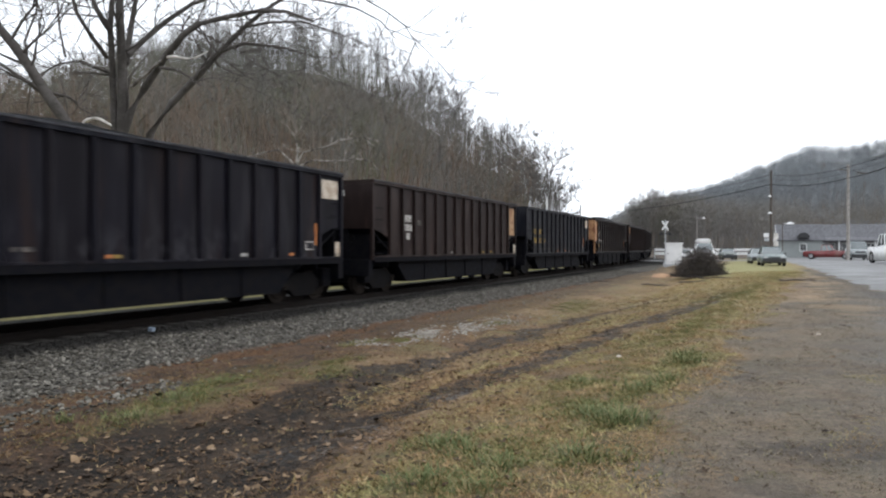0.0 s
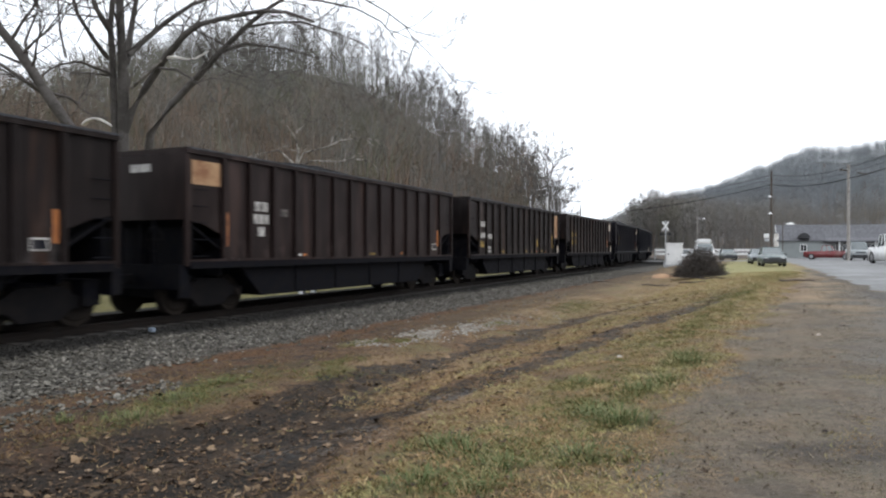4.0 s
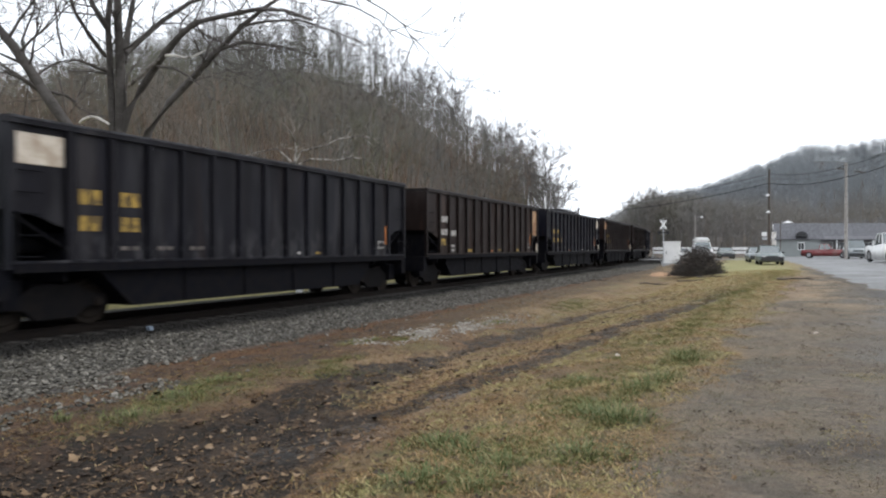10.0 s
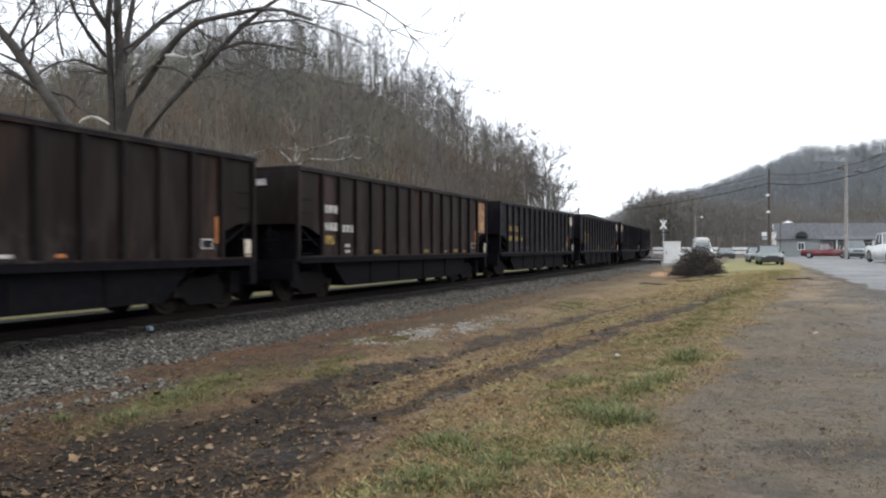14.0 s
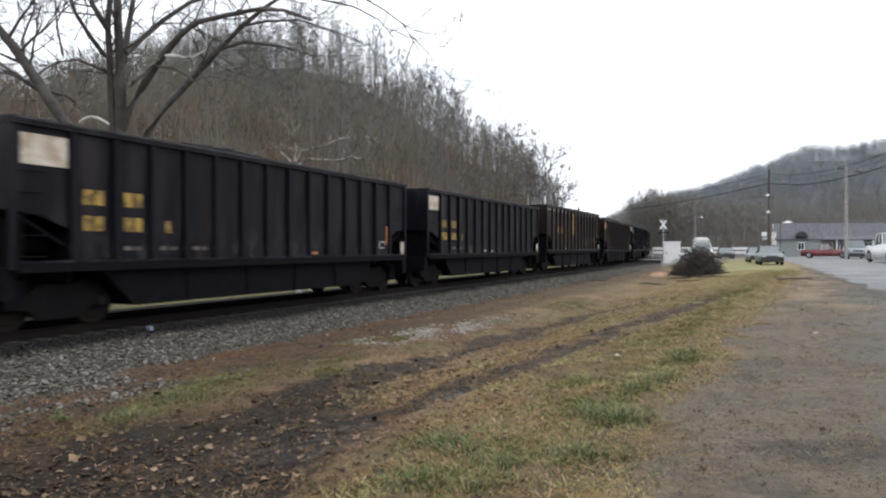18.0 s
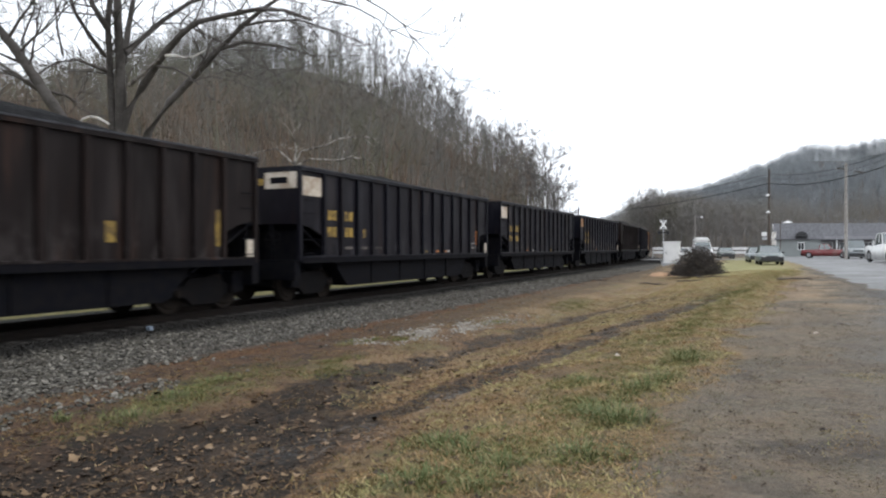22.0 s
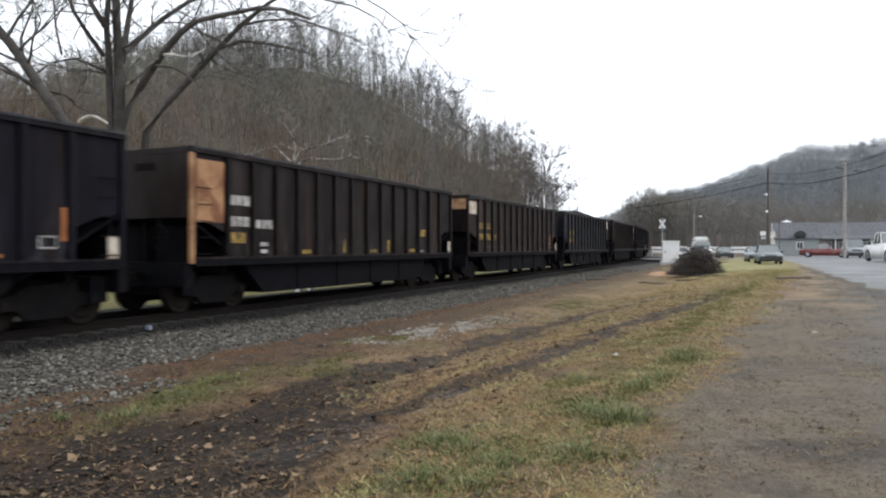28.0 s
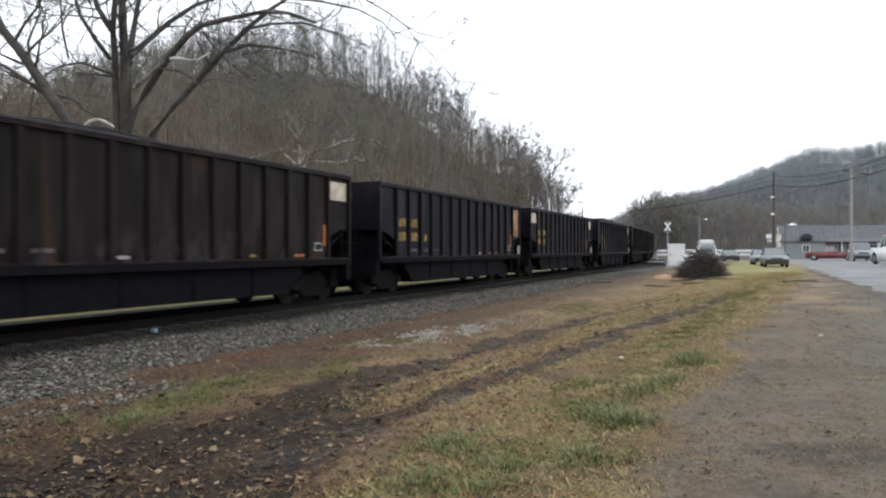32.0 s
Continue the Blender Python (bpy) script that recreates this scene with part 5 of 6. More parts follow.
sycamore("low_tree", "low bare tree with pale crooked branches behind the track", [
    (0.17, 0.05, [B, plane_point(520, 300, 40), plane_point(524, 262, 40), plane_point(518, 240, 39.5), plane_point(512, 230, 39)], M_DULL, 6),
    (0.11, 0.04, [plane_point(520, 292, 40), plane_point(534, 268, 40), plane_point(575, 258, 39), plane_point(600, 246, 39), plane_point(640, 241, 38.5), plane_point(672, 248, 38)], M_DULL, 6),
    (0.11, 0.04, [plane_point(521, 296, 40), plane_point(548, 282, 40), plane_point(596, 284, 39), plane_point(625, 279, 39), plane_point(656, 284, 38.5)], M_DULL, 5),
    (0.12, 0.04, [plane_point(519, 290, 40), plane_point(490, 263, 40), plane_point(455, 270, 39.5), plane_point(425, 278, 39)], M_DULL, 6),
], 15, M_SYC, 1, 0.9)
for i, (px, dep, ty) in enumerate([(960, 100, 236), (984, 112, 292), (905, 124, 222), (876, 132, 228), (932, 118, 256), (826, 150, 188), (806, 152, 150), (774, 156, 112), (742, 160, 104), (712, 165, 96)]):
    bare_tree(px, dep, ty, 100 + i)


# ---- lane, yard, crossing road ----
def asphalt_material():
    n = Nodes("worn_asphalt")
    fine, mid, big = n.noise(60, 4, n.pos), n.noise(3, 5, n.pos), n.noise(0.3, 4, n.pos)
    col = n.mix(n.span(mid, 0.35, 0.65), (0.150, 0.152, 0.152), (0.105, 0.105, 0.104))
    col = n.mix(n.span(fine, 0.5, 0.75, 0.0, 0.6), col, (0.18, 0.175, 0.17))
    col = n.mix(n.span(big, 0.5, 0.7, 0.0, 0.5), col, (0.15, 0.135, 0.12))
    n.bump(fine, 0.4, 0.01)
    return n.done(col, n.span(big, 0.35, 0.65, 0.5, 0.75), 0.0, 0.5)


M_ASPHALT = asphalt_material()


def lane_edge(y):
    return float(np.interp(y, [0, 12, 26, 38, 52, 77, 90], [5.2, 4.4, 3.5, 3.15, 3.0, 2.3, 0.5])) + 0.18 * math.sin(y * 1.3) + 0.10 * math.sin(y * 3.1 + 1)


V, F = [], []
ys = list(np.arange(-60, 0, 6.0)) + list(np.arange(0, 60, 0.5)) + list(np.arange(60, 135, 3.0))
for y in ys:
    e = lane_edge(max(y, 0))
    for x in (e, e + 0.3, e + 3, e + 8, 42):
        V.append((x, y, max(gz(x, y), -0.02) + (0.004 if x == e else 0.025)))
for i in range(len(ys) - 1):
    for j in range(4):
        a = i * 5 + j
        F.append((a, a + 1, a + 6, a + 5))
tagged(sheet("road", V, F, M_ASPHALT), "worn grey asphalt lane and yard with a crumbled edge", "road", kind="structure")
V, F = [], []
for i in range(30):
    x = -37 + i * 3.0
    y = 90 + 0.03 * x
    off = abs(x + 16)
    z = max(gz(x, y - 3.5), gz(x, y + 3.5), -0.16 if off > 5 else RAIL_Z - 0.01) + 0.03
    V += [(x, y - 3.2, z), (x, y + 3.2, z)]
    if i:
        F.append((2 * i - 2, 2 * i, 2 * i + 1, 2 * i - 1))
tagged(sheet("crossing_road", V, F, M_ASPHALT), "asphalt road over the level crossing", "road", kind="structure")


# ---- grass and leaves ----
def blades(name, count, where, colors, label, hmin, hmax, thick=1.0, flop=0.75, patchy=()):
    r = np.random.RandomState(count)
    V, F = [], []
    n = 0
    while n < count:
        x, y, tall = where(r)
        z = gz(x, y)
        k = r.randint(3, 8)
        for _ in range(k):
            bx, by = x + r.normal(0, 0.035), y + r.normal(0, 0.035)
            a, h = r.rand() * 6.28, tall * r.uniform(hmin, hmax)
            w = r.uniform(0.003, 0.008) * thick
            lx, ly = r.normal(0, flop) * h, r.normal(0, flop) * h
            c, s = math.cos(a) * w, math.sin(a) * w
            b = len(V)
            V += [(bx - c, by - s, z - 0.01), (bx + c, by + s, z - 0.01), (bx + lx + c * 0.4, by + ly + s * 0.4, z + h * 0.75),
                  (bx + lx - c * 0.4, by + ly - s * 0.4, z + h * 0.75)]
            F.append((b, b + 1, b + 2, b + 3))
            n += 1
    return tagged(sheet(name, V, F, by_island(name + "_blades", colors, 0.85, patchy=patchy)), label, "grass", kind="stuff")


def clumps(r):
    """A place in one of the green patches."""
    weights = np.array([q[2] * q[3] * q[5] for q in GREEN])
    k = r.choice(len(GREEN), p=weights ** 0.6 / (weights ** 0.6).sum())
    cx, cy, rx, ry, turn, power = GREEN[k]
    while True:
        u, v = r.normal(0, 0.5), r.normal(0, 0.5)
        c, q = math.cos(radians(turn)), math.sin(radians(turn))
        x, y = cx + u * rx * c - v * ry * q, cy + u * rx * q + v * ry * c
        if noise.noise((x * 2.6, y * 2.0, 4.0)) > -0.12:
            return x, y, 0.55 + 0.6 * power * abs(noise.noise((x * 1.9, y * 1.9, 7.0))) * 2


def straws(r):
    while True:
        y = 3.4 + 45 * r.rand() ** 1.8 if r.rand() < 0.88 else r.uniform(-8, 3.4)
        x = r.uniform(-8.2, 2.6)
        p = max(y - 10, 0)
        u1, u2 = abs(x + 5.5 - 0.05 * p - 0.006 * p * p), abs(x + 3.62 - 0.16 * max(y - 8.5, 0))
        if min(u1, u2) < 0.45 and y < 26 and r.rand() < 0.97:
            continue
        if ((x + 4.7) / 1.9) ** 2 + ((y - 4.7) / 2.5) ** 2 < 1 and r.rand() < 0.985:
            continue
        if x < -5.5 and y < 5.6 and r.rand() < 0.8:
            continue
        if x < -4.2 and r.rand() < (0.95 if x < -5.8 else 0.6) or x < -7.6 and r.rand() < 0.7:
            continue
        thin = float(smooth(np.array(x - 0.07 * max(y - 8.5, 0)), -1.1, 0.2))
        if noise.noise((x * 0.7, y * 0.5, 9.0)) + 0.5 * noise.noise((x * 3.1, y * 2.3, 2.0)) > -0.45 + 1.1 * thin:
            return x, y, (1.0 - 0.65 * thin) * r.uniform(0.6, 1.3) * (0.6 if y < 7.5 else 1.0)


def trampled(r):
    while True:
        y = 3.2 + 36 * r.rand() ** 1.9 if r.rand() < 0.9 else r.uniform(-8, 3.2)
        x = r.uniform(-1.5, 3.2)
        if noise.noise((x * 1.3, y * 0.8, 6.0)) + 0.6 * noise.noise((x * 4.1, y * 3.3, 3.0)) > -0.15:
            return x, y, 1.0


blades("trampled_grass", 60000, trampled, [(0.19, 0.15, 0.105), (0.12, 0.094, 0.066), (0.27, 0.215, 0.145), (0.075, 0.060, 0.045), (0.15, 0.14, 0.07), (0.33, 0.27, 0.19)],
       "short trampled dead grass on the dirt", 0.006, 0.022, 0.9, 2.2)
blades("green_grass", 70000, clumps, [(0.092, 0.125, 0.044), (0.125, 0.155, 0.058), (0.27, 0.205, 0.098), (0.10, 0.128, 0.046), (0.26, 0.17, 0.08), (0.16, 0.155, 0.062)], "patchy green grass tufts on the verge", 0.015, 0.060, 1.0, 1.0)
blades("dry_grass", 190000, straws, [(0.43, 0.29, 0.145), (0.34, 0.21, 0.10), (0.52, 0.39, 0.22), (0.27, 0.16, 0.075), (0.19, 0.125, 0.068), (0.37, 0.27, 0.135), (0.28, 0.26, 0.115)], "dry straw-coloured winter grass", 0.012, 0.040, 1.05, 1.9,
       patchy=((0.44, 1.3, (0.31, 0.30, 0.125), 0.65), (0.54, 2.1, (0.25, 0.125, 0.05), 0.6), (0.56, 5.0, (0.13, 0.09, 0.055), 0.5)))


def weeds(r):
    while True:
        y = 3.4 + 24 * r.rand() ** 1.6
        x = r.uniform(-8.9, -2.6 + 0.1 * max(y - 8, 0))
        bog = ((x + 4.7) / 1.4) ** 2 + ((y - 4.9) / 2.2) ** 2
        if bog < 1 and r.rand() < 0.8:
            continue
        if noise.noise((x * 1.6, y * 1.1, 12.0)) + 0.6 * noise.noise((x * 4.5, y * 3.5, 1.0)) > -0.1:
            return x, y, r.uniform(0.5, 1.2)


blades("brown_weeds", 42000, weeds, [(0.17, 0.095, 0.045), (0.23, 0.14, 0.07), (0.10, 0.06, 0.033), (0.30, 0.205, 0.11), (0.15, 0.12, 0.05), (0.13, 0.07, 0.034)], "matted rust-brown dead weeds beside the ruts", 0.010, 0.038, 1.2, 1.9)


def tall_tuft(x, y, radius, count, tall, seed):
    """Long arching blades out of one tussock."""
    q = np.random.RandomState(seed)
    V, F = [], []
    for _ in range(count):
        a, d = q.rand() * 6.28, radius * 1.9 * q.rand()
        bx, by = d * math.cos(a), d * math.sin(a)
        out = a + q.normal(0, 0.9)
        h, w, reach = tall * q.uniform(0.25, 1.1), q.uniform(0.0025, 0.005), tall * q.uniform(0.4, 1.5)
        sx, sy = -math.sin(out) * w, math.cos(out) * w
        z0 = gz(x + bx, y + by) - gz(x, y)
        b = len(V)
        for k, (f, up, wide) in enumerate(((0, -0.1, 1.0), (0.3, 0.62, 0.9), (0.65, 0.92, 0.65), (1.0, q.uniform(0.6, 1.0), 0.15))):
            px, py, pz = bx + math.cos(out) * reach * f, by + math.sin(out) * reach * f, z0 + h * up
            V += [(px - sx * wide, py - sy * wide, pz), (px + sx * wide, py + sy * wide, pz)]
            if k:
                F.append((b + 2 * k - 2, b + 2 * k - 1, b + 2 * k + 1, b + 2 * k))
    ob = sheet("grass_tussock", V, F, M_TUSSOCK)
    ob.location = (x, y, gz(x, y))
    tagged(ob, "tussock of long arching green grass on the verge", "grass", "grass tussocks", "stuff")


M_TUSSOCK = by_island("tussock_blades", [(0.085, 0.120, 0.044), (0.115, 0.150, 0.058), (0.20, 0.195, 0.085), (0.09, 0.125, 0.046), (0.33, 0.27, 0.14)], 0.7)
for i, (x, y, rad, num, tall) in enumerate([(-1.16, 6.25, 0.17, 420, 0.17), (-1.45, 6.55, 0.16, 300, 0.13), (-1.18, 7.7, 0.14, 260, 0.15), (-1.05, 8.3, 0.13, 220, 0.14), (-0.98, 9.7, 0.15, 260, 0.17),
                                            (-1.02, 10.3, 0.13, 200, 0.15), (-2.5, 5.4, 0.12, 240, 0.13), (-2.15, 5.15, 0.10, 160, 0.12), (-1.25, 5.1, 0.13, 260, 0.12), (-1.75, 4.75, 0.12, 220, 0.11),
                                            (-2.2, 4.35, 0.14, 260, 0.12), (-1.7, 4.3, 0.12, 200, 0.11), (-6.45, 5.6, 0.16, 240, 0.13), (-6.75, 6.6, 0.18, 260, 0.12), (-6.95, 7.6, 0.16, 220, 0.11),
                                            (-7.0, 5.2, 0.12, 150, 0.12), (-2.0, 8.3, 0.13, 180, 0.11)]):
    tall_tuft(x, y, rad, int(num * 0.5), tall * 0.8, 300 + i)


def leaf_shape(seed):
    rr = random.Random(seed)
    k, V = 9, [(0, 0, 0.15)]
    for i in range(k):
        a = i * 2 * math.pi / k
        q = (1.0 if i % 2 else 0.62) * rr.uniform(0.8, 1.1)
        V.append((q * math.cos(a), 0.8 * q * math.sin(a), rr.uniform(-0.05, 0.35)))
    return np.array(V), [(0, 1 + i, 1 + (i + 1) % k) for i in range(k)]


r = np.random.RandomState(21)
places = []
while len(places) < 13000:
    y = 3.2 + 26 * r.rand() ** 1.9 if r.rand() < 0.88 else r.uniform(-8, 3.2)
    u = r.normal(-0.1, 1.15)
    x = -4.6 + 0.11 * max(y - 7, 0) + u
    if r.rand() < 0.12:
        x = r.uniform(-7.5, 1.5)
    places.append((r.randint(6), x, y, gz(x, y) + 0.012, r.rand() * 6.3, r.normal(0, 0.25), float(r.choice([r.uniform(0.014, 0.03), r.uniform(0.03, 0.055), r.uniform(0.055, 0.08)], p=[0.84, 0.14, 0.02]))))
LEAF_TINTS = [(0.036, 0.024, 0.015), (0.062, 0.039, 0.023), (0.024, 0.017, 0.012), (0.25, 0.17, 0.10), (0.044, 0.029, 0.018), (0.10, 0.060, 0.034), (0.018, 0.014, 0.011), (0.13, 0.085, 0.052)]
M_LEAF = by_island("fallen_leaf", LEAF_TINTS, 0.8)
M_LEAF_ONE = by_island("single_fallen_leaf", [(0.15, 0.092, 0.054), (0.31, 0.215, 0.135), (0.21, 0.14, 0.085), (0.37, 0.275, 0.185), (0.11, 0.068, 0.040), (0.25, 0.16, 0.095)], 0.8, single=True)
litter = thing("fallen_leaves", "brown fallen sycamore leaves on the mud", "leaves", kind="stuff")
LEAVES = [leaf_shape(i) for i in range(6)]
near = [i for i, q in enumerate(places) if 4.0 < q[2] < 15.0 and -6.5 < q[1] < -2.2 and q[6] > 0.0265][:290]
places = pick_apart("leaf", LEAVES, places, near, M_LEAF_ONE, litter)
rest = tagged(scatter("leaf_layer", LEAVES, places, M_LEAF), kind="stuff")
rest.parent = litter


# ---- scraps and fallen branches ----
def fallen_branch(px, depth, turn, length, seed):
    rr = random.Random(seed)
    x, y = along(px, depth)
    ob = thing("fallen_branch", "dark crooked branch lying on the grass", "branch", pose(x, y, gz(x, y) + 0.02, 0, 0, turn), "fallen branches")
    L = Limbs()
    pts = [np.array((length * (k / 5 - 0.5), rr.gauss(0, 0.08), abs(rr.gauss(0.03, 0.03)))) for k in range(6)]
    L.limb(pts, 0.045, 0.015, 6)
    for k in (2, 3, 4):
        e = pts[k] + np.array((rr.uniform(0.2, 0.5), rr.choice((-1, 1)) * rr.uniform(0.2, 0.4), rr.uniform(0, 0.12)))
        L.limb([pts[k], (pts[k] + e) / 2, e], 0.018, 0.006, 4)
    me = bpy.data.meshes.new("stick")
    me.from_pydata([tuple(v) for v in L.V], [], L.F)
    me.materials.append(M_POLE_D)
    part("stick", me, M_POLE_D, ob)


for i, (px, dep, turn, ln) in enumerate([(1165, 37, 25, 2.0), (1268, 38, 20, 2.2), (1225, 36, 30, 1.6), (1408, 30, 15, 1.5), (1060, 40, 40, 1.2)]):
    fallen_branch(px, dep, turn, ln, 60 + i)
for px, py, z, w in ((1093, 630, -0.2, 0.045), (1445, 590, 0.0, 0.04)):
    dep = FOCAL * (EYE.z - z) / (py - 438)
    x, y = along(px, dep)
    V = [(-w, -w * 0.7, 0.01), (w, -w * 0.6, 0.02), (w * 0.9, w * 0.7, 0.012), (-w * 0.8, w * 0.8, 0.03), (0, 0, 0.045)]
    ob = sheet("paper_scrap", V, [(0, 1, 4), (1, 2, 4), (2, 3, 4), (3, 0, 4)], M_WHITE_PATCH)
    ob.location = (x, y, gz(x, y) + 0.01)
    tagged(ob, "crumpled pale scrap of paper on the ground", "litter", "scraps of litter")


# ---- vehicles ----
def glass_house(parent, base, top, z0, z1, wb, wt, material):
    """The panes of a tapered cabin: base and top are (front, rear) along y, wb and wt half widths."""
    lo = [Vector(p) for p in ((-wb, base[0], z0), (wb, base[0], z0), (wb, base[1], z0), (-wb, base[1], z0))]
    hi = [Vector(p) for p in ((-wt, top[0], z1), (wt, top[0], z1), (wt, top[1], z1), (-wt, top[1], z1))]
    for i, name in enumerate(("windshield", "side_window", "rear_window", "side_window")):
        k = (i + 1) % 4
        ring = [lo[i], lo[k], hi[k], hi[i]]
        inward = -(ring[1] - ring[0]).cross(ring[3] - ring[0]).normalized() * 0.03
        bm = bmesh.new()
        a = [bm.verts.new(v) for v in ring]
        b = [bm.verts.new(v + inward) for v in ring]
        bm.faces.new(a)
        bm.faces.new(b[::-1])
        for q in range(4):
            w = (q + 1) % 4
            bm.faces.new((a[w], a[q], b[q], b[w]))
        part(name, bm, material, parent)


def wheel_part(parent, x, y, rad):
    bm = bmesh.new()
    tube(bm, (-0.11, 0, 0), (0.11, 0, 0), rad, n=20)
    soften(bm, 0.025)
    w = part("wheel", bm, M_TYRE, parent, at=(x, y, rad))
    bm = bmesh.new()
    sx = 1 if x > 0 else -1
    tube(bm, (sx * 0.09, 0, 0), (sx * 0.118, 0, 0), rad * 0.62, rad * 0.58, 16)
    tube(bm, (sx * 0.115, 0, 0), (sx * 0.13, 0, 0), rad * 0.18, n=10)
    part("rim", bm, M_RIM, w)


def vehicle(name, label, category, at, paint, L, W, hood, deck, H, base, top, bed=None, rad=0.33, dark_bumper=True):
    """A parked vehicle, its front towards -y. hood, deck: heights; base, top: the cabin's ends along y."""
    car = thing(name, label, category, at)
    h = L / 2
    bm = bmesh.new()
    tail = bed if bed else deck
    prism(bm, [(-h, 0.34), (-h + 0.2, 0.24), (h - 0.2, 0.24), (h, 0.36), (h, tail - 0.08), (h - 0.12, tail), (base[1] + 0.02, deck), (base[0] - 0.02, hood + 0.04),
               (-h + 0.35, hood - 0.06), (-h + 0.05, hood - 0.22)], -W / 2, W / 2)
    soften(bm, 0.07, 2)
    body = part("body", bm, paint, car)
    body.data.polygons.foreach_set("use_smooth", [True] * len(body.data.polygons))
    glass_house(car, base, top, min(hood, deck) - 0.03, H - 0.05, W / 2 - 0.09, W / 2 - 0.26, M_GLASS)
    bm = bmesh.new()
    box(bm, -W / 2 + 0.25, W / 2 - 0.25, top[0] - 0.03, top[1] + 0.03, H - 0.07, H)
    soften(bm, 0.03, 2)
    part("roof", bm, paint, car)
    for sx in (1, -1):
        for b, t in ((base[0], top[0]), (base[1], top[1]), ((base[0] + base[1]) / 2, (top[0] + top[1]) / 2)):
            bm = bmesh.new()
            tube(bm, (sx * (W / 2 - 0.085), b, max(hood, deck) - 0.06), (sx * (W / 2 - 0.25), t, H - 0.04), 0.035, n=6)
            part("pillar", bm, paint, car)
        for y in (-h + 0.82, h - 0.9):
            wheel_part(car, sx * (W / 2 - 0.1), y, rad)
        bm = boxed(sx * (W / 2 - 0.42), sx * (W / 2 - 0.12), -h + 0.02, -h + 0.12, hood - 0.33, hood - 0.2)
        part("headlight", bm, M_LAMP_W, car)
        bm = boxed(sx * (W / 2 - 0.34), sx * (W / 2 - 0.1), h - 0.06, h + 0.012, tail - 0.32, tail - 0.14)
        part("tail_light", bm, M_LAMP_R, car)
        bm = boxed(sx * (W / 2), sx * (W / 2 + 0.17), base[0] + 0.25, base[0] + 0.36, hood, hood + 0.14)
        soften(bm, 0.03)
        part("mirror", bm, M_DARK, car)
        bm = boxed(sx * (W / 2 - 0.004), sx * (W / 2 + 0.012), base[0] + 0.55, base[0] + 0.70, hood - 0.16, hood - 0.13)
        part("door_handle", bm, M_DARK, car)
    for sy, nm in ((-1, "front_bumper"), (1, "rear_bumper")):
        bm = boxed(-W / 2 + 0.06, W / 2 - 0.06, min(sy * (h - 0.15), sy * (h + 0.06)), max(sy * (h - 0.15), sy * (h + 0.06)), 0.30, 0.66)
        soften(bm, 0.04)
        part(nm, bm, M_DARK if dark_bumper else M_RIM, car)
    part("grille", boxed(-W / 2 + 0.48, W / 2 - 0.48, -h - 0.012, -h + 0.05, hood - 0.34, hood - 0.2), M_DARK, car)
    if bed:
        y0, y1 = base[1] + 0.12, h - 0.1
        part("bed_floor", boxed(-W / 2 + 0.12, W / 2 - 0.12, y0, y1, bed + 0.002, bed + 0.012), M_DARK, car)
    return car


def stand(px, depth, turn):
    """A pose on the ground at a bearing and depth; turn 0: its front faces the eye."""
    x, y = along(px, depth)
    face = math.degrees(math.atan2(-x, y))
    return pose(x, y, gz(x, y) + (0.02 if x > 2 else 0), 0, 0, face + turn)


def auto_paint(name, c):
    n = Nodes(name)
    dust = n.noise(1.5, 4)
    col = n.mix(n.span(dust, 0.45, 0.7, 0, 0.35), c, (0.22, 0.19, 0.16))
    return n.done(col, n.span(dust, 0.3, 0.7, 0.25, 0.5), 0.0, 0.6)


P_SILVER = auto_paint("silver_green_paint", (0.17, 0.205, 0.20))
P_RED = auto_paint("red_paint", (0.19, 0.032, 0.034))
P_WHITE = auto_paint("white_paint", (0.78, 0.78, 0.77))
P_GREYCAR = auto_paint("grey_paint", (0.27, 0.30, 0.31))
P_MOSS = auto_paint("grey_green_paint", (0.10, 0.12, 0.11))
P_DARK = auto_paint("dark_green_paint", (0.03, 0.045, 0.045))
vehicle("sedan", "pale silver-green sedan parked on the grass verge", "car", stand(1361, 57, 6), P_SILVER, 4.5, 1.76, 0.92, 1.0, 1.58, (-0.95, 1.75), (-0.2, 1.0))
vehicle("sedan", "grey sedan parked behind another car on the verge", "car", stand(1340, 66, 6), P_GREYCAR, 4.5, 1.76, 0.88, 0.95, 1.46, (-0.95, 1.75), (-0.2, 1.0))
vehicle("pickup_truck", "red pickup truck parked before the grey house", "pickup truck", stand(1462, 88, 84), P_RED, 5.5, 1.85, 1.06, 1.06, 1.80, (-0.75, 0.75), (-0.25, 0.6), 1.02, 0.38)
vehicle("minivan", "silver minivan parked on the asphalt yard", "van", stand(1513, 82, 8), P_GREYCAR, 4.8, 1.95, 1.2, 1.3, 2.2, (-1.35, 2.25), (-0.5, 2.0))
vehicle("pickup_truck", "white pickup truck parked on the asphalt yard", "pickup truck", stand(1576, 62, 22), P_WHITE, 5.7, 2.05, 1.62, 1.5, 2.62, (-0.75, 0.95), (-0.2, 0.75), 1.5, 0.55)
vehicle("estate_car", "dark green estate car parked on the asphalt yard", "car", stand(1680, 46, 40), P_DARK, 4.7, 1.85, 1.0, 1.1, 1.70, (-1.1, 2.1), (-0.4, 1.9))
van = vehicle("van", "white high-roofed van parked by the crossing", "van", stand(1242, 78, 4), P_WHITE, 5.2, 2.0, 1.25, 1.3, 2.15, (-1.7, 2.4), (-1.0, 2.3))
bm = boxed(-0.82, 0.82, -1.0, 2.3, 2.1, 2.62)
soften(bm, 0.2, 2)
part("high_roof", bm, M_WHITE, van)
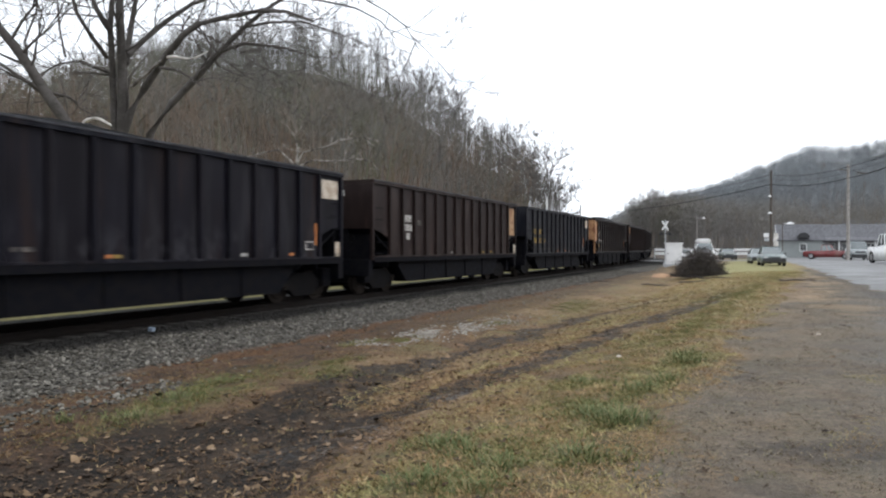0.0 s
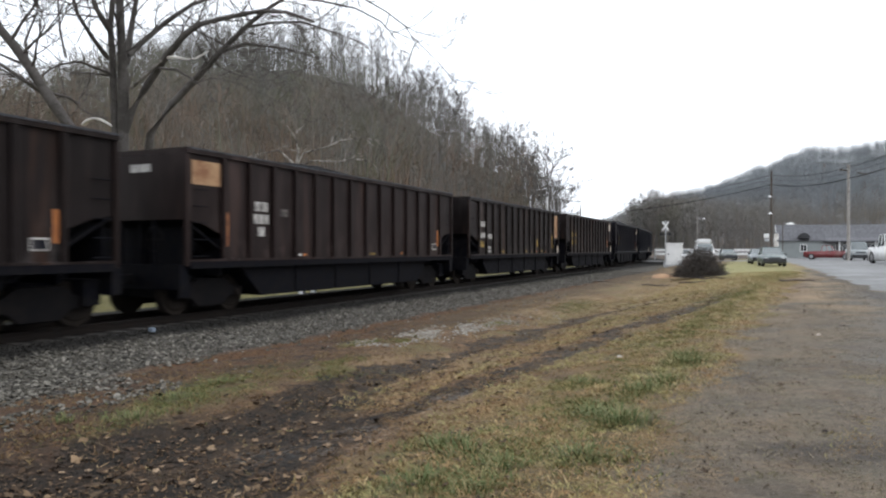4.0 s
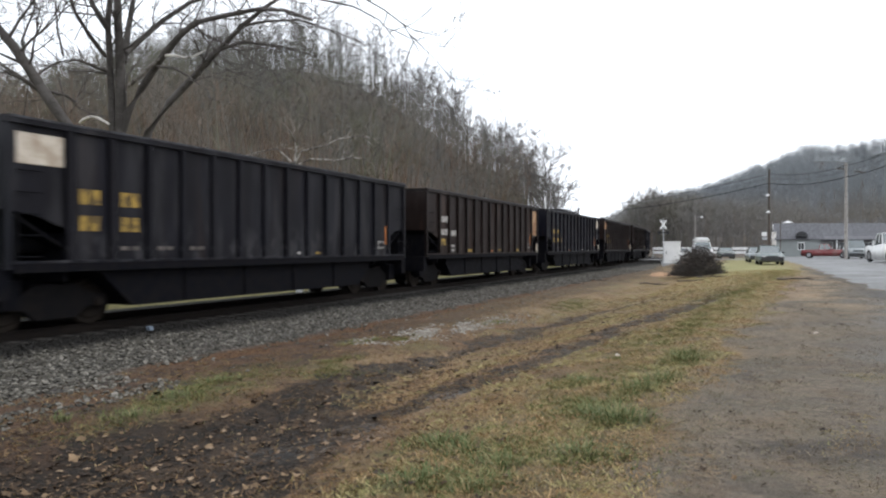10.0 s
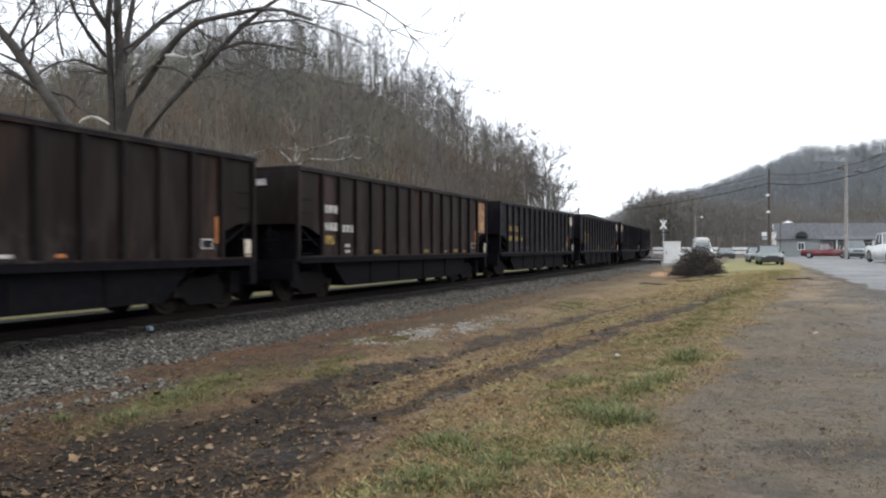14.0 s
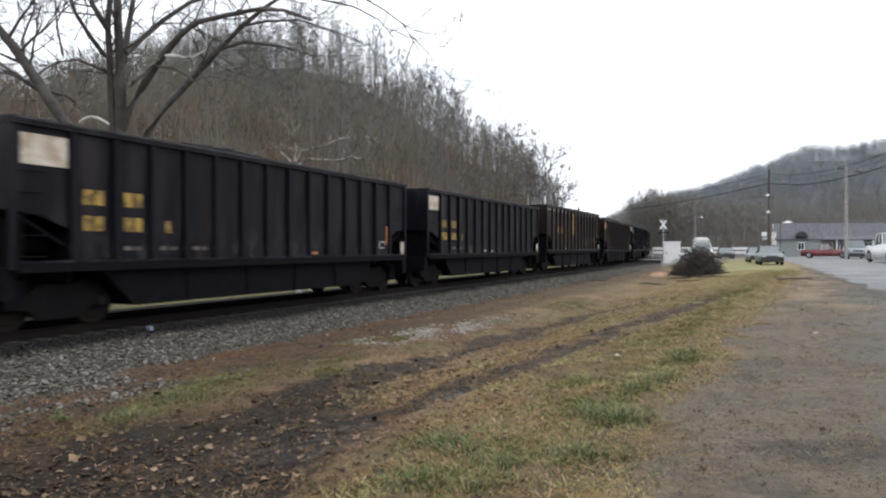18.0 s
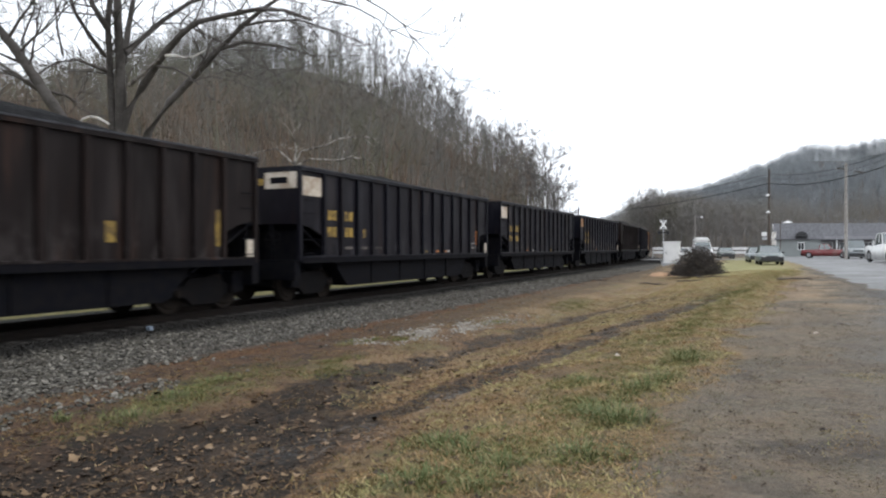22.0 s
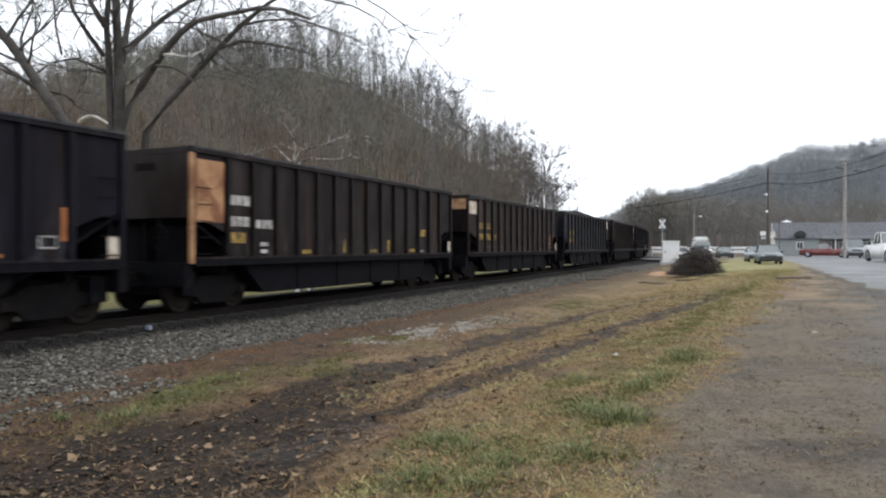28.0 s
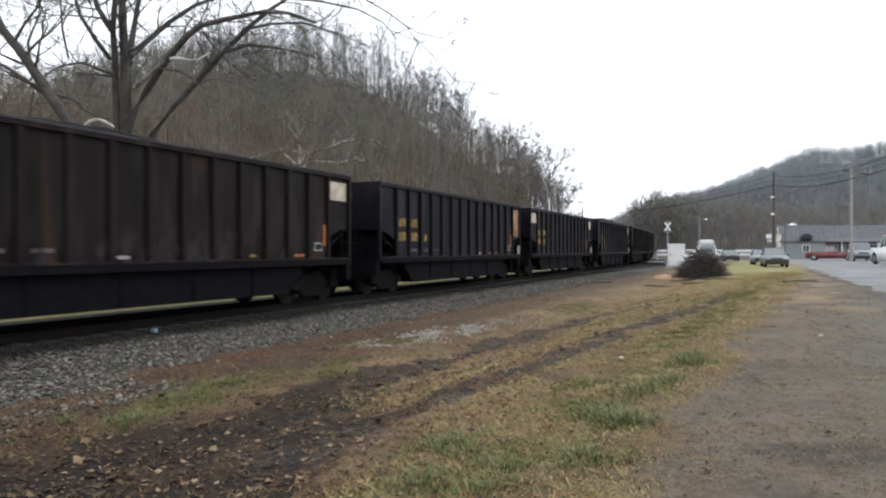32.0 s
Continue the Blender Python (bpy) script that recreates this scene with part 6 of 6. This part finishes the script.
vehicle("hatchback", "grey-green hatchback parked by the crossing", "car", stand(1284, 88, 8), P_MOSS, 4.1, 1.7, 0.9, 1.0, 1.45, (-1.0, 1.9), (-0.3, 1.5))
vehicle("sedan", "white car parked beyond the signal cabinet", "car", stand(1212, 84, 80), P_WHITE, 4.6, 1.76, 0.88, 0.95, 1.45, (-0.95, 1.75), (-0.2, 1.0))


# ---- signal cabinet, crossing sign, brush pile ----
def signal_cabinet(at):
    ob = thing("signal_cabinet", "white steel railway signal cabinet on a concrete base", "cabinet", at)
    bm = boxed(-0.72, 0.72, -0.5, 0.5, 0.1, 1.95)
    soften(bm, 0.02)
    part("body", bm, M_WHITE, ob)
    bm = boxed(-0.80, 0.80, -0.58, 0.58, 1.95, 2.05)
    soften(bm, 0.02)
    part("roof", bm, M_WHITE, ob)
    part("base", boxed(-0.78, 0.78, -0.56, 0.56, -0.3, 0.1), M_GALV, ob)
    door = part("door", boxed(-0.62, 0.62, -0.53, -0.5, 0.2, 1.85), M_WHITE, ob)
    part("handle", boxed(-0.54, -0.48, -0.56, -0.53, 0.95, 1.15), M_DARK, door)
    return ob


signal_cabinet(stand(1189, 63, 2))


def crossing_sign(at):
    ob = thing("crossing_signal", "white crossbuck sign with dark flasher lamps on a mast", "railway sign", at)
    bm = bmesh.new()
    tube(bm, (0, 0, -0.2), (0, 0, 5.0), 0.06, n=10)
    part("mast", bm, M_GALV, ob)
    for a in (57, -57):
        bm = boxed(-0.56, 0.56, -0.015, 0.015, -0.085, 0.085)
        part("crossbuck_blade", bm, M_WHITE, ob, at=pose(0, -0.09 - 0.032 * (a > 0), 4.36, 0, a, 0))
    part("lamp_bar", boxed(-0.5, 0.5, -0.09, -0.05, 3.46, 3.54), M_DARK, ob)
    for sx in (-0.42, 0.42):
        bm = bmesh.new()
        tube(bm, (sx, -0.1, 3.5), (sx, -0.13, 3.5), 0.17, n=20)
        tube(bm, (sx, -0.13, 3.5), (sx, -0.3, 3.5), 0.15, 0.17, 16)
        part("flasher", bm, M_DARK, ob)
    bm = boxed(-0.2, 0.2, -0.2, 0.2, -0.25, 0.5)
    part("footing_box", bm, M_GALV, ob)
    return ob


crossing_sign(stand(1174, 74, 0))


M_BRUSH = plain("dead_brush", (0.040, 0.034, 0.031), (0.075, 0.062, 0.054), 6, 0.95)


def brush_pile(at):
    rr = random.Random(17)
    ob = thing("brush_pile", "dark heap of cut brush and branches on the grass", "brush pile", at)
    for k in range(4):
        L = Limbs()
        for _ in range(620):
            a, q = rr.uniform(0, 6.28), rr.random() ** 0.6
            x, y = 1.5 * q * math.cos(a), 1.1 * q * math.sin(a)
            top = 1.75 * (1 - q ** 2.6) + 0.1
            z = rr.uniform(0, top)
            d = np.array((rr.gauss(0, 1), rr.gauss(0, 1), rr.gauss(0, 0.45)))
            d /= np.linalg.norm(d)
            ln = rr.uniform(0.25, 0.75)
            p = np.array((x, y, z))
            e = p + d * ln
            e[2] = max(0.0, min(e[2], 1.95))
            L.limb([p, (p + e) / 2 + np.array((rr.gauss(0, 0.04), rr.gauss(0, 0.04), 0.02)), e], rr.uniform(0.010, 0.024), 0.005, 3)
        me = bpy.data.meshes.new("brush_layer")
        me.from_pydata([tuple(v) for v in L.V], [], L.F)
        me.materials.append(M_BRUSH)
        part("brush_layer", me, M_BRUSH, ob)
    return ob


brush_pile(stand(1236, 43, 0))
x, y = along(1172, 46)
V, F = [(x, y, gz(x, y) + 0.10)], []
for ring, (q, hh) in enumerate(((0.55, 0.08), (1.0, 0.006))):
    for i in range(20):
        a = i * math.pi / 10
        w = q * (1 + 0.2 * math.sin(3 * a + 1))
        V.append((x + 0.85 * w * math.cos(a), y + 2.0 * w * math.sin(a), gz(x + 0.85 * w * math.cos(a), y + 2.0 * w * math.sin(a)) + hh))
for i in range(20):
    j = (i + 1) % 20
    F += [(0, 1 + i, 1 + j), (1 + i, 21 + i, 21 + j, 1 + j)]
tagged(sheet("sawdust_heap", V, F, plain("sawdust", (0.38, 0.22, 0.11), (0.24, 0.13, 0.065), 4, 0.95), True), "low spread of pale sawdust beside the brush", "sawdust", kind="stuff")

# ---- small things beside the rail ----
bm = boxed(-0.06, 0.06, -0.05, 0.05, 0.0, 0.10)
soften(bm, 0.01)
box_ob = tagged(new("marker_stake", mesh_of("marker_stake", bm, plain("blue_grey_paint", (0.16, 0.20, 0.25)))), "small blue-grey marker stake in the ballast", "marker")
box_ob.location = (-11.55, 10.55, float(bed_z(-11.55 - TRACK_X)))
for px, w in ((530, 0.13), (551, 0.10)):
    x = -16.2
    a = math.radians(PAN) - math.atan((px - 784) / FOCAL)
    y = -x / math.tan(a)
    bm = boxed(-w, w, -0.08, 0.08, 0, 0.34)
    soften(bm, 0.02)
    ob = tagged(new("marker_block", mesh_of("marker_block", bm, M_WHITE)), "small white marker block beyond the rails", "marker")
    ob.location = (x, y, float(bed_z(x - TRACK_X)) if abs(x - TRACK_X) < 4.6 else gz(x, y))


# ---- poles, lamps and wires ----
def utility_pole(px, depth, top_y, r, material, label, arms=(), lamps=(), boxes=()):
    x, y = along(px, depth)
    z0 = gz(x, y)
    ob = thing("utility_pole", label, "utility pole", pose(x, y, z0, 0, 0, PAN))
    H = EYE.z + (438 - top_y) / FOCAL * depth - z0
    bm = bmesh.new()
    tube(bm, (0, 0, -0.3), (0, 0, H), r, r * 0.72, 12)
    part("pole", bm, material, ob)
    for z, a, b, tilt in arms:
        bm = boxed(min(a, b), max(a, b), -0.06, 0.06, -0.06, 0.06)
        part("cross_arm", bm, M_POLE_D, ob, at=pose(0, -r, H + z, 0, tilt, 0))
        for q in np.linspace(a, b, 3):
            bm = bmesh.new()
            tube(bm, (q, -r, H + z + 0.05), (q, -r, H + z + 0.2), 0.04, 0.05, 8)
            part("insulator", bm, M_GALV, ob)
    for z, dx, *big in lamps:
        rad = big[0] if big else 0.26
        bm = bmesh.new()
        tube(bm, (0, 0, z), (dx * 0.8, -0.1, z + 0.12), 0.03, n=6)
        part("lamp_arm", bm, M_GALV, ob)
        bm = bmesh.new()
        tube(bm, (dx, -0.1, z - 0.05), (dx, -0.1, z + 0.18), rad, 0.08, 14)
        part("lamp_head", bm, M_WHITE, ob)
    for z, dx, w, h, m in boxes:
        part("sign_board", boxed(dx - w / 2, dx + w / 2, -r - 0.05, -r, z - h / 2, z + h / 2), m, ob)
    return ob, Vector((x, y, z0 + H))


_, top_a = utility_pole(1497, 80, 289, 0.19, M_POLE, "tall grey weathered utility pole with two arms", arms=[(-0.75, -1.25, -0.25, 6), (-0.85, 0.9, 2.1, 8)])
_, top_b = utility_pole(1361, 95, 300, 0.16, M_POLE_D, "dark utility pole with lamps and small signs", lamps=[(8.5, -0.25), (6.2, -0.2)],
                         boxes=[(3.2, -0.75, 0.7, 0.55, M_WHITE), (2.6, -0.7, 0.6, 0.35, M_GALV)])
utility_pole(1230, 118, 381, 0.12, M_POLE, "slim pale lamp pole by the crossing", lamps=[(6.6, 1.1)])
utility_pole(1024, 150, 366, 0.14, M_POLE_D, "utility pole with a street lamp behind the train", lamps=[(10.6, 1.6)])
utility_pole(965, 62, 347, 0.07, M_WHITE, "slim white marker pole behind the train")
utility_pole(1381, 88, 392, 0.06, M_POLE_D, "slim lamp post with a white shade before the house", lamps=[(4.55, 0.9, 0.62)])
_, top_g = utility_pole(1700, 60, 200, 0.17, M_POLE, "grey utility pole beside the yard")


def wire(a, b, sag, r=0.018):
    a, b = Vector(a), Vector(b)
    cu = bpy.data.curves.new("overhead_wire", "CURVE")
    cu.dimensions, cu.bevel_depth, cu.bevel_resolution = "3D", r, 1
    sp = cu.splines.new("POLY")
    sp.points.add(16)
    for i in range(17):
        k = i / 16
        p = a.lerp(b, k)
        sp.points[i].co = (p.x, p.y, p.z - 4 * sag * k * (1 - k), 1)
    cu.materials.append(M_WIRE)
    return tagged(new("overhead_wire", cu), "black overhead wire strung between poles", "wire", "overhead wires")


far_end = Vector((*along(940, 190), EYE.z + (438 - 362) / FOCAL * 190))
for dz, r in ((-0.3, 0.03), (-0.9, 0.014), (-1.6, 0.055)):
    wire(top_a + Vector((0, 0, dz)), top_b + Vector((0, 0, dz - 0.3)), 0.5, r)
    wire(top_b + Vector((0, 0, dz - 0.3)), far_end + Vector((0, 0, dz * 1.2 + 0.8)), 2.2, r)
    wire(top_a + Vector((0, 0, dz)), top_g + Vector((0, 0, dz)), 0.5, r)


# ---- houses ----
def siding(name, c):
    n = Nodes(name)
    wave = n.n.new("ShaderNodeTexWave")
    wave.bands_direction = "Z"
    wave.inputs["Scale"].default_value = 2.6
    n.l.new(n.obj, wave.inputs["Vector"])
    dirt = n.noise(0.8, 4)
    col = n.mix(n.span(dirt, 0.4, 0.7, 0, 0.5), c, tuple(v * 0.75 for v in c))
    n.bump(wave.outputs["Fac"], 0.4, 0.02)
    return n.done(col, 0.7)


M_SIDING = siding("grey_siding", (0.26, 0.28, 0.275))
M_SIDING2 = siding("dark_siding", (0.16, 0.15, 0.15))
M_SHINGLE = plain("grey_shingle", (0.125, 0.125, 0.135), (0.085, 0.085, 0.092), 3, 0.9, 0, 0.5)
M_PANE = plain("window_pane", (0.04, 0.045, 0.05), None, 2, 0.1, 0, 0, 0.8)


def house_window(parent, x, z, w, h, y):
    win = part("window", boxed(x - w / 2, x + w / 2, y - 0.02, y + 0.02, z - h / 2, z + h / 2), M_PANE, parent)
    for a, b, c, d in ((x - w / 2 - 0.1, x + w / 2 + 0.1, z + h / 2, z + h / 2 + 0.1), (x - w / 2 - 0.1, x + w / 2 + 0.1, z - h / 2 - 0.1, z - h / 2),
                       (x - w / 2 - 0.1, x - w / 2, z - h / 2, z + h / 2), (x + w / 2, x + w / 2 + 0.1, z - h / 2, z + h / 2), (x - 0.03, x + 0.03, z - h / 2, z + h / 2)):
        part("window_frame", boxed(a, b, y - 0.06, y - 0.02, c, d), M_WHITE, win)


def house(at, label, W, D, eave, ridge, wall_m, windows, over=0.35):
    """Eaves face the viewer; the ridge runs across."""
    ob = thing("house", label, "house", at)
    t = 0.2
    bm = bmesh.new()
    box(bm, -W / 2, W / 2, 0, t, -0.3, eave)
    part("wall", bm, wall_m, ob)
    part("wall", boxed(-W / 2, W / 2, D - t, D, -0.3, eave), wall_m, ob)
    for sx in (-1, 1):
        bm = bmesh.new()
        prism(bm, [(t, -0.3), (D - t, -0.3), (D - t, eave), (D / 2, ridge - 0.12), (t, eave)], min(sx * W / 2, sx * (W / 2 - t)), max(sx * W / 2, sx * (W / 2 - t)))
        part("gable_wall", bm, wall_m, ob)
        for s in (0, 1):
            y0, y1 = (-over, D / 2) if s == 0 else (D + over, D / 2)
            bm = bmesh.new()
            e = sx * (W / 2 + over)
            drop = (ridge - eave) * over / (D / 2)
            prism(bm, [(y0, eave - drop - 0.12), (y1, ridge - 0.12), (y1, ridge + 0.06), (y0, eave - drop + 0.06)], min(e, e - 0.06 * sx), max(e, e - 0.06 * sx))
            part("barge_board", bm, M_WHITE if sx < 0 and W < 6.5 else M_SHINGLE, ob)
    for y0 in (-over, D + over):
        drop = (ridge - eave) * over / (D / 2)
        bm = bmesh.new()
        z0 = eave - drop
        prism(bm, [(y0, z0), (D / 2, ridge), (D / 2, ridge + 0.1), (y0, z0 + 0.1)], -W / 2 - over + 0.07, W / 2 + over - 0.07)
        part("roof_slope", bm, M_SHINGLE, ob)
    for x, z, w, h in windows:
        house_window(ob, x, z, w, h, -0.03)
    return ob


def house_pose(px, depth, turn=0):
    x, y = along(px, depth)
    return pose(x, y, gz(x, y), 0, 0, PAN + turn)


h1 = house(house_pose(1413, 104, -22), "small grey house with a shingle roof and white trim", 5.9, 7.0, 2.75, 5.0, M_SIDING, [(0.35, 1.55, 0.75, 0.95)])
bm = bmesh.new()
for k in range(12):
    a0, a1 = math.pi * k / 12, math.pi * (k + 1) / 12
    vs = [bm.verts.new(p) for p in ((0.35, -0.9, 3.0), (0.35 + 0.8 * math.cos(a0), -0.9, 3.0 + 0.75 * math.sin(a0)), (0.35 + 0.8 * math.cos(a1), -0.9, 3.0 + 0.75 * math.sin(a1)))]
    us = [bm.verts.new(v.co + Vector((0, 1.8, 0))) for v in vs]
    bm.faces.new(vs)
    bm.faces.new((vs[1], us[1], us[2], vs[2]))
part("arched_dormer", bm, M_DARK, h1, "dark arched dormer")
part("gable_sign", boxed(-3.62, -3.0, -0.12, -0.04, 0.7, 3.7), M_PALE, h1, "tall white board on the gable")
h2 = house(house_pose(1516, 110, -22), "long low dark building with a porch on white posts", 11.4, 8.0, 2.9, 5.2, M_SIDING2, [(-4.2, 1.5, 1.6, 1.2), (-1.4, 1.5, 1.8, 1.2), (1.6, 1.5, 1.8, 1.2), (4.2, 1.5, 1.4, 1.2)])
for x in (-5.4, -3.0, 0.0, 1.9, 4.0, 5.5):
    part("porch_post", boxed(x - 0.1, x + 0.1, -2.1, -1.9, -0.2, 2.55), M_WHITE, h2)
bm = bmesh.new()
prism(bm, [(-2.4, 2.5), (-0.36, 3.0), (-0.36, 3.12), (-2.4, 2.62)], -6.0, 6.0)
part("porch_roof", bm, M_SHINGLE, h2)
part("porch_floor", boxed(-5.9, 5.9, -2.2, -0.02, -0.3, 0.12), M_GALV, h2)
house(house_pose(1310, 372, 20), "small white house far up the wooded slope", 5.0, 5.0, 2.6, 4.4, M_WHITE, [(-1, 1.4, 0.8, 1.0), (1.4, 1.4, 0.8, 1.0)])


def parapet(px0, px1, depth, label):
    """A white rail barrier with posts."""
    a, b = Vector((*along(px0, depth), 0)), Vector((*along(px1, depth), 0))
    ln = (b - a).length
    z = 0.0
    ob = thing("road_barrier", label, "barrier", pose(a.x, a.y, z, 0, 0, math.degrees(math.atan2(b.y - a.y, b.x - a.x))))
    for z0, z1 in ((1.02, 1.38), (0.42, 0.80)):
        bm = boxed(0, ln, -0.06, 0.06, z0, z1)
        soften(bm, 0.02)
        part("barrier_rail", bm, M_WHITE, ob)
    for i in range(int(ln / 2.5) + 1):
        part("barrier_post", boxed(i * 2.5, i * 2.5 + 0.14, 0.065, 0.2, -0.2, 1.35), M_GALV, ob)


parapet(1155, 1345, 108, "white two-rail road barrier beyond the crossing")


motions()
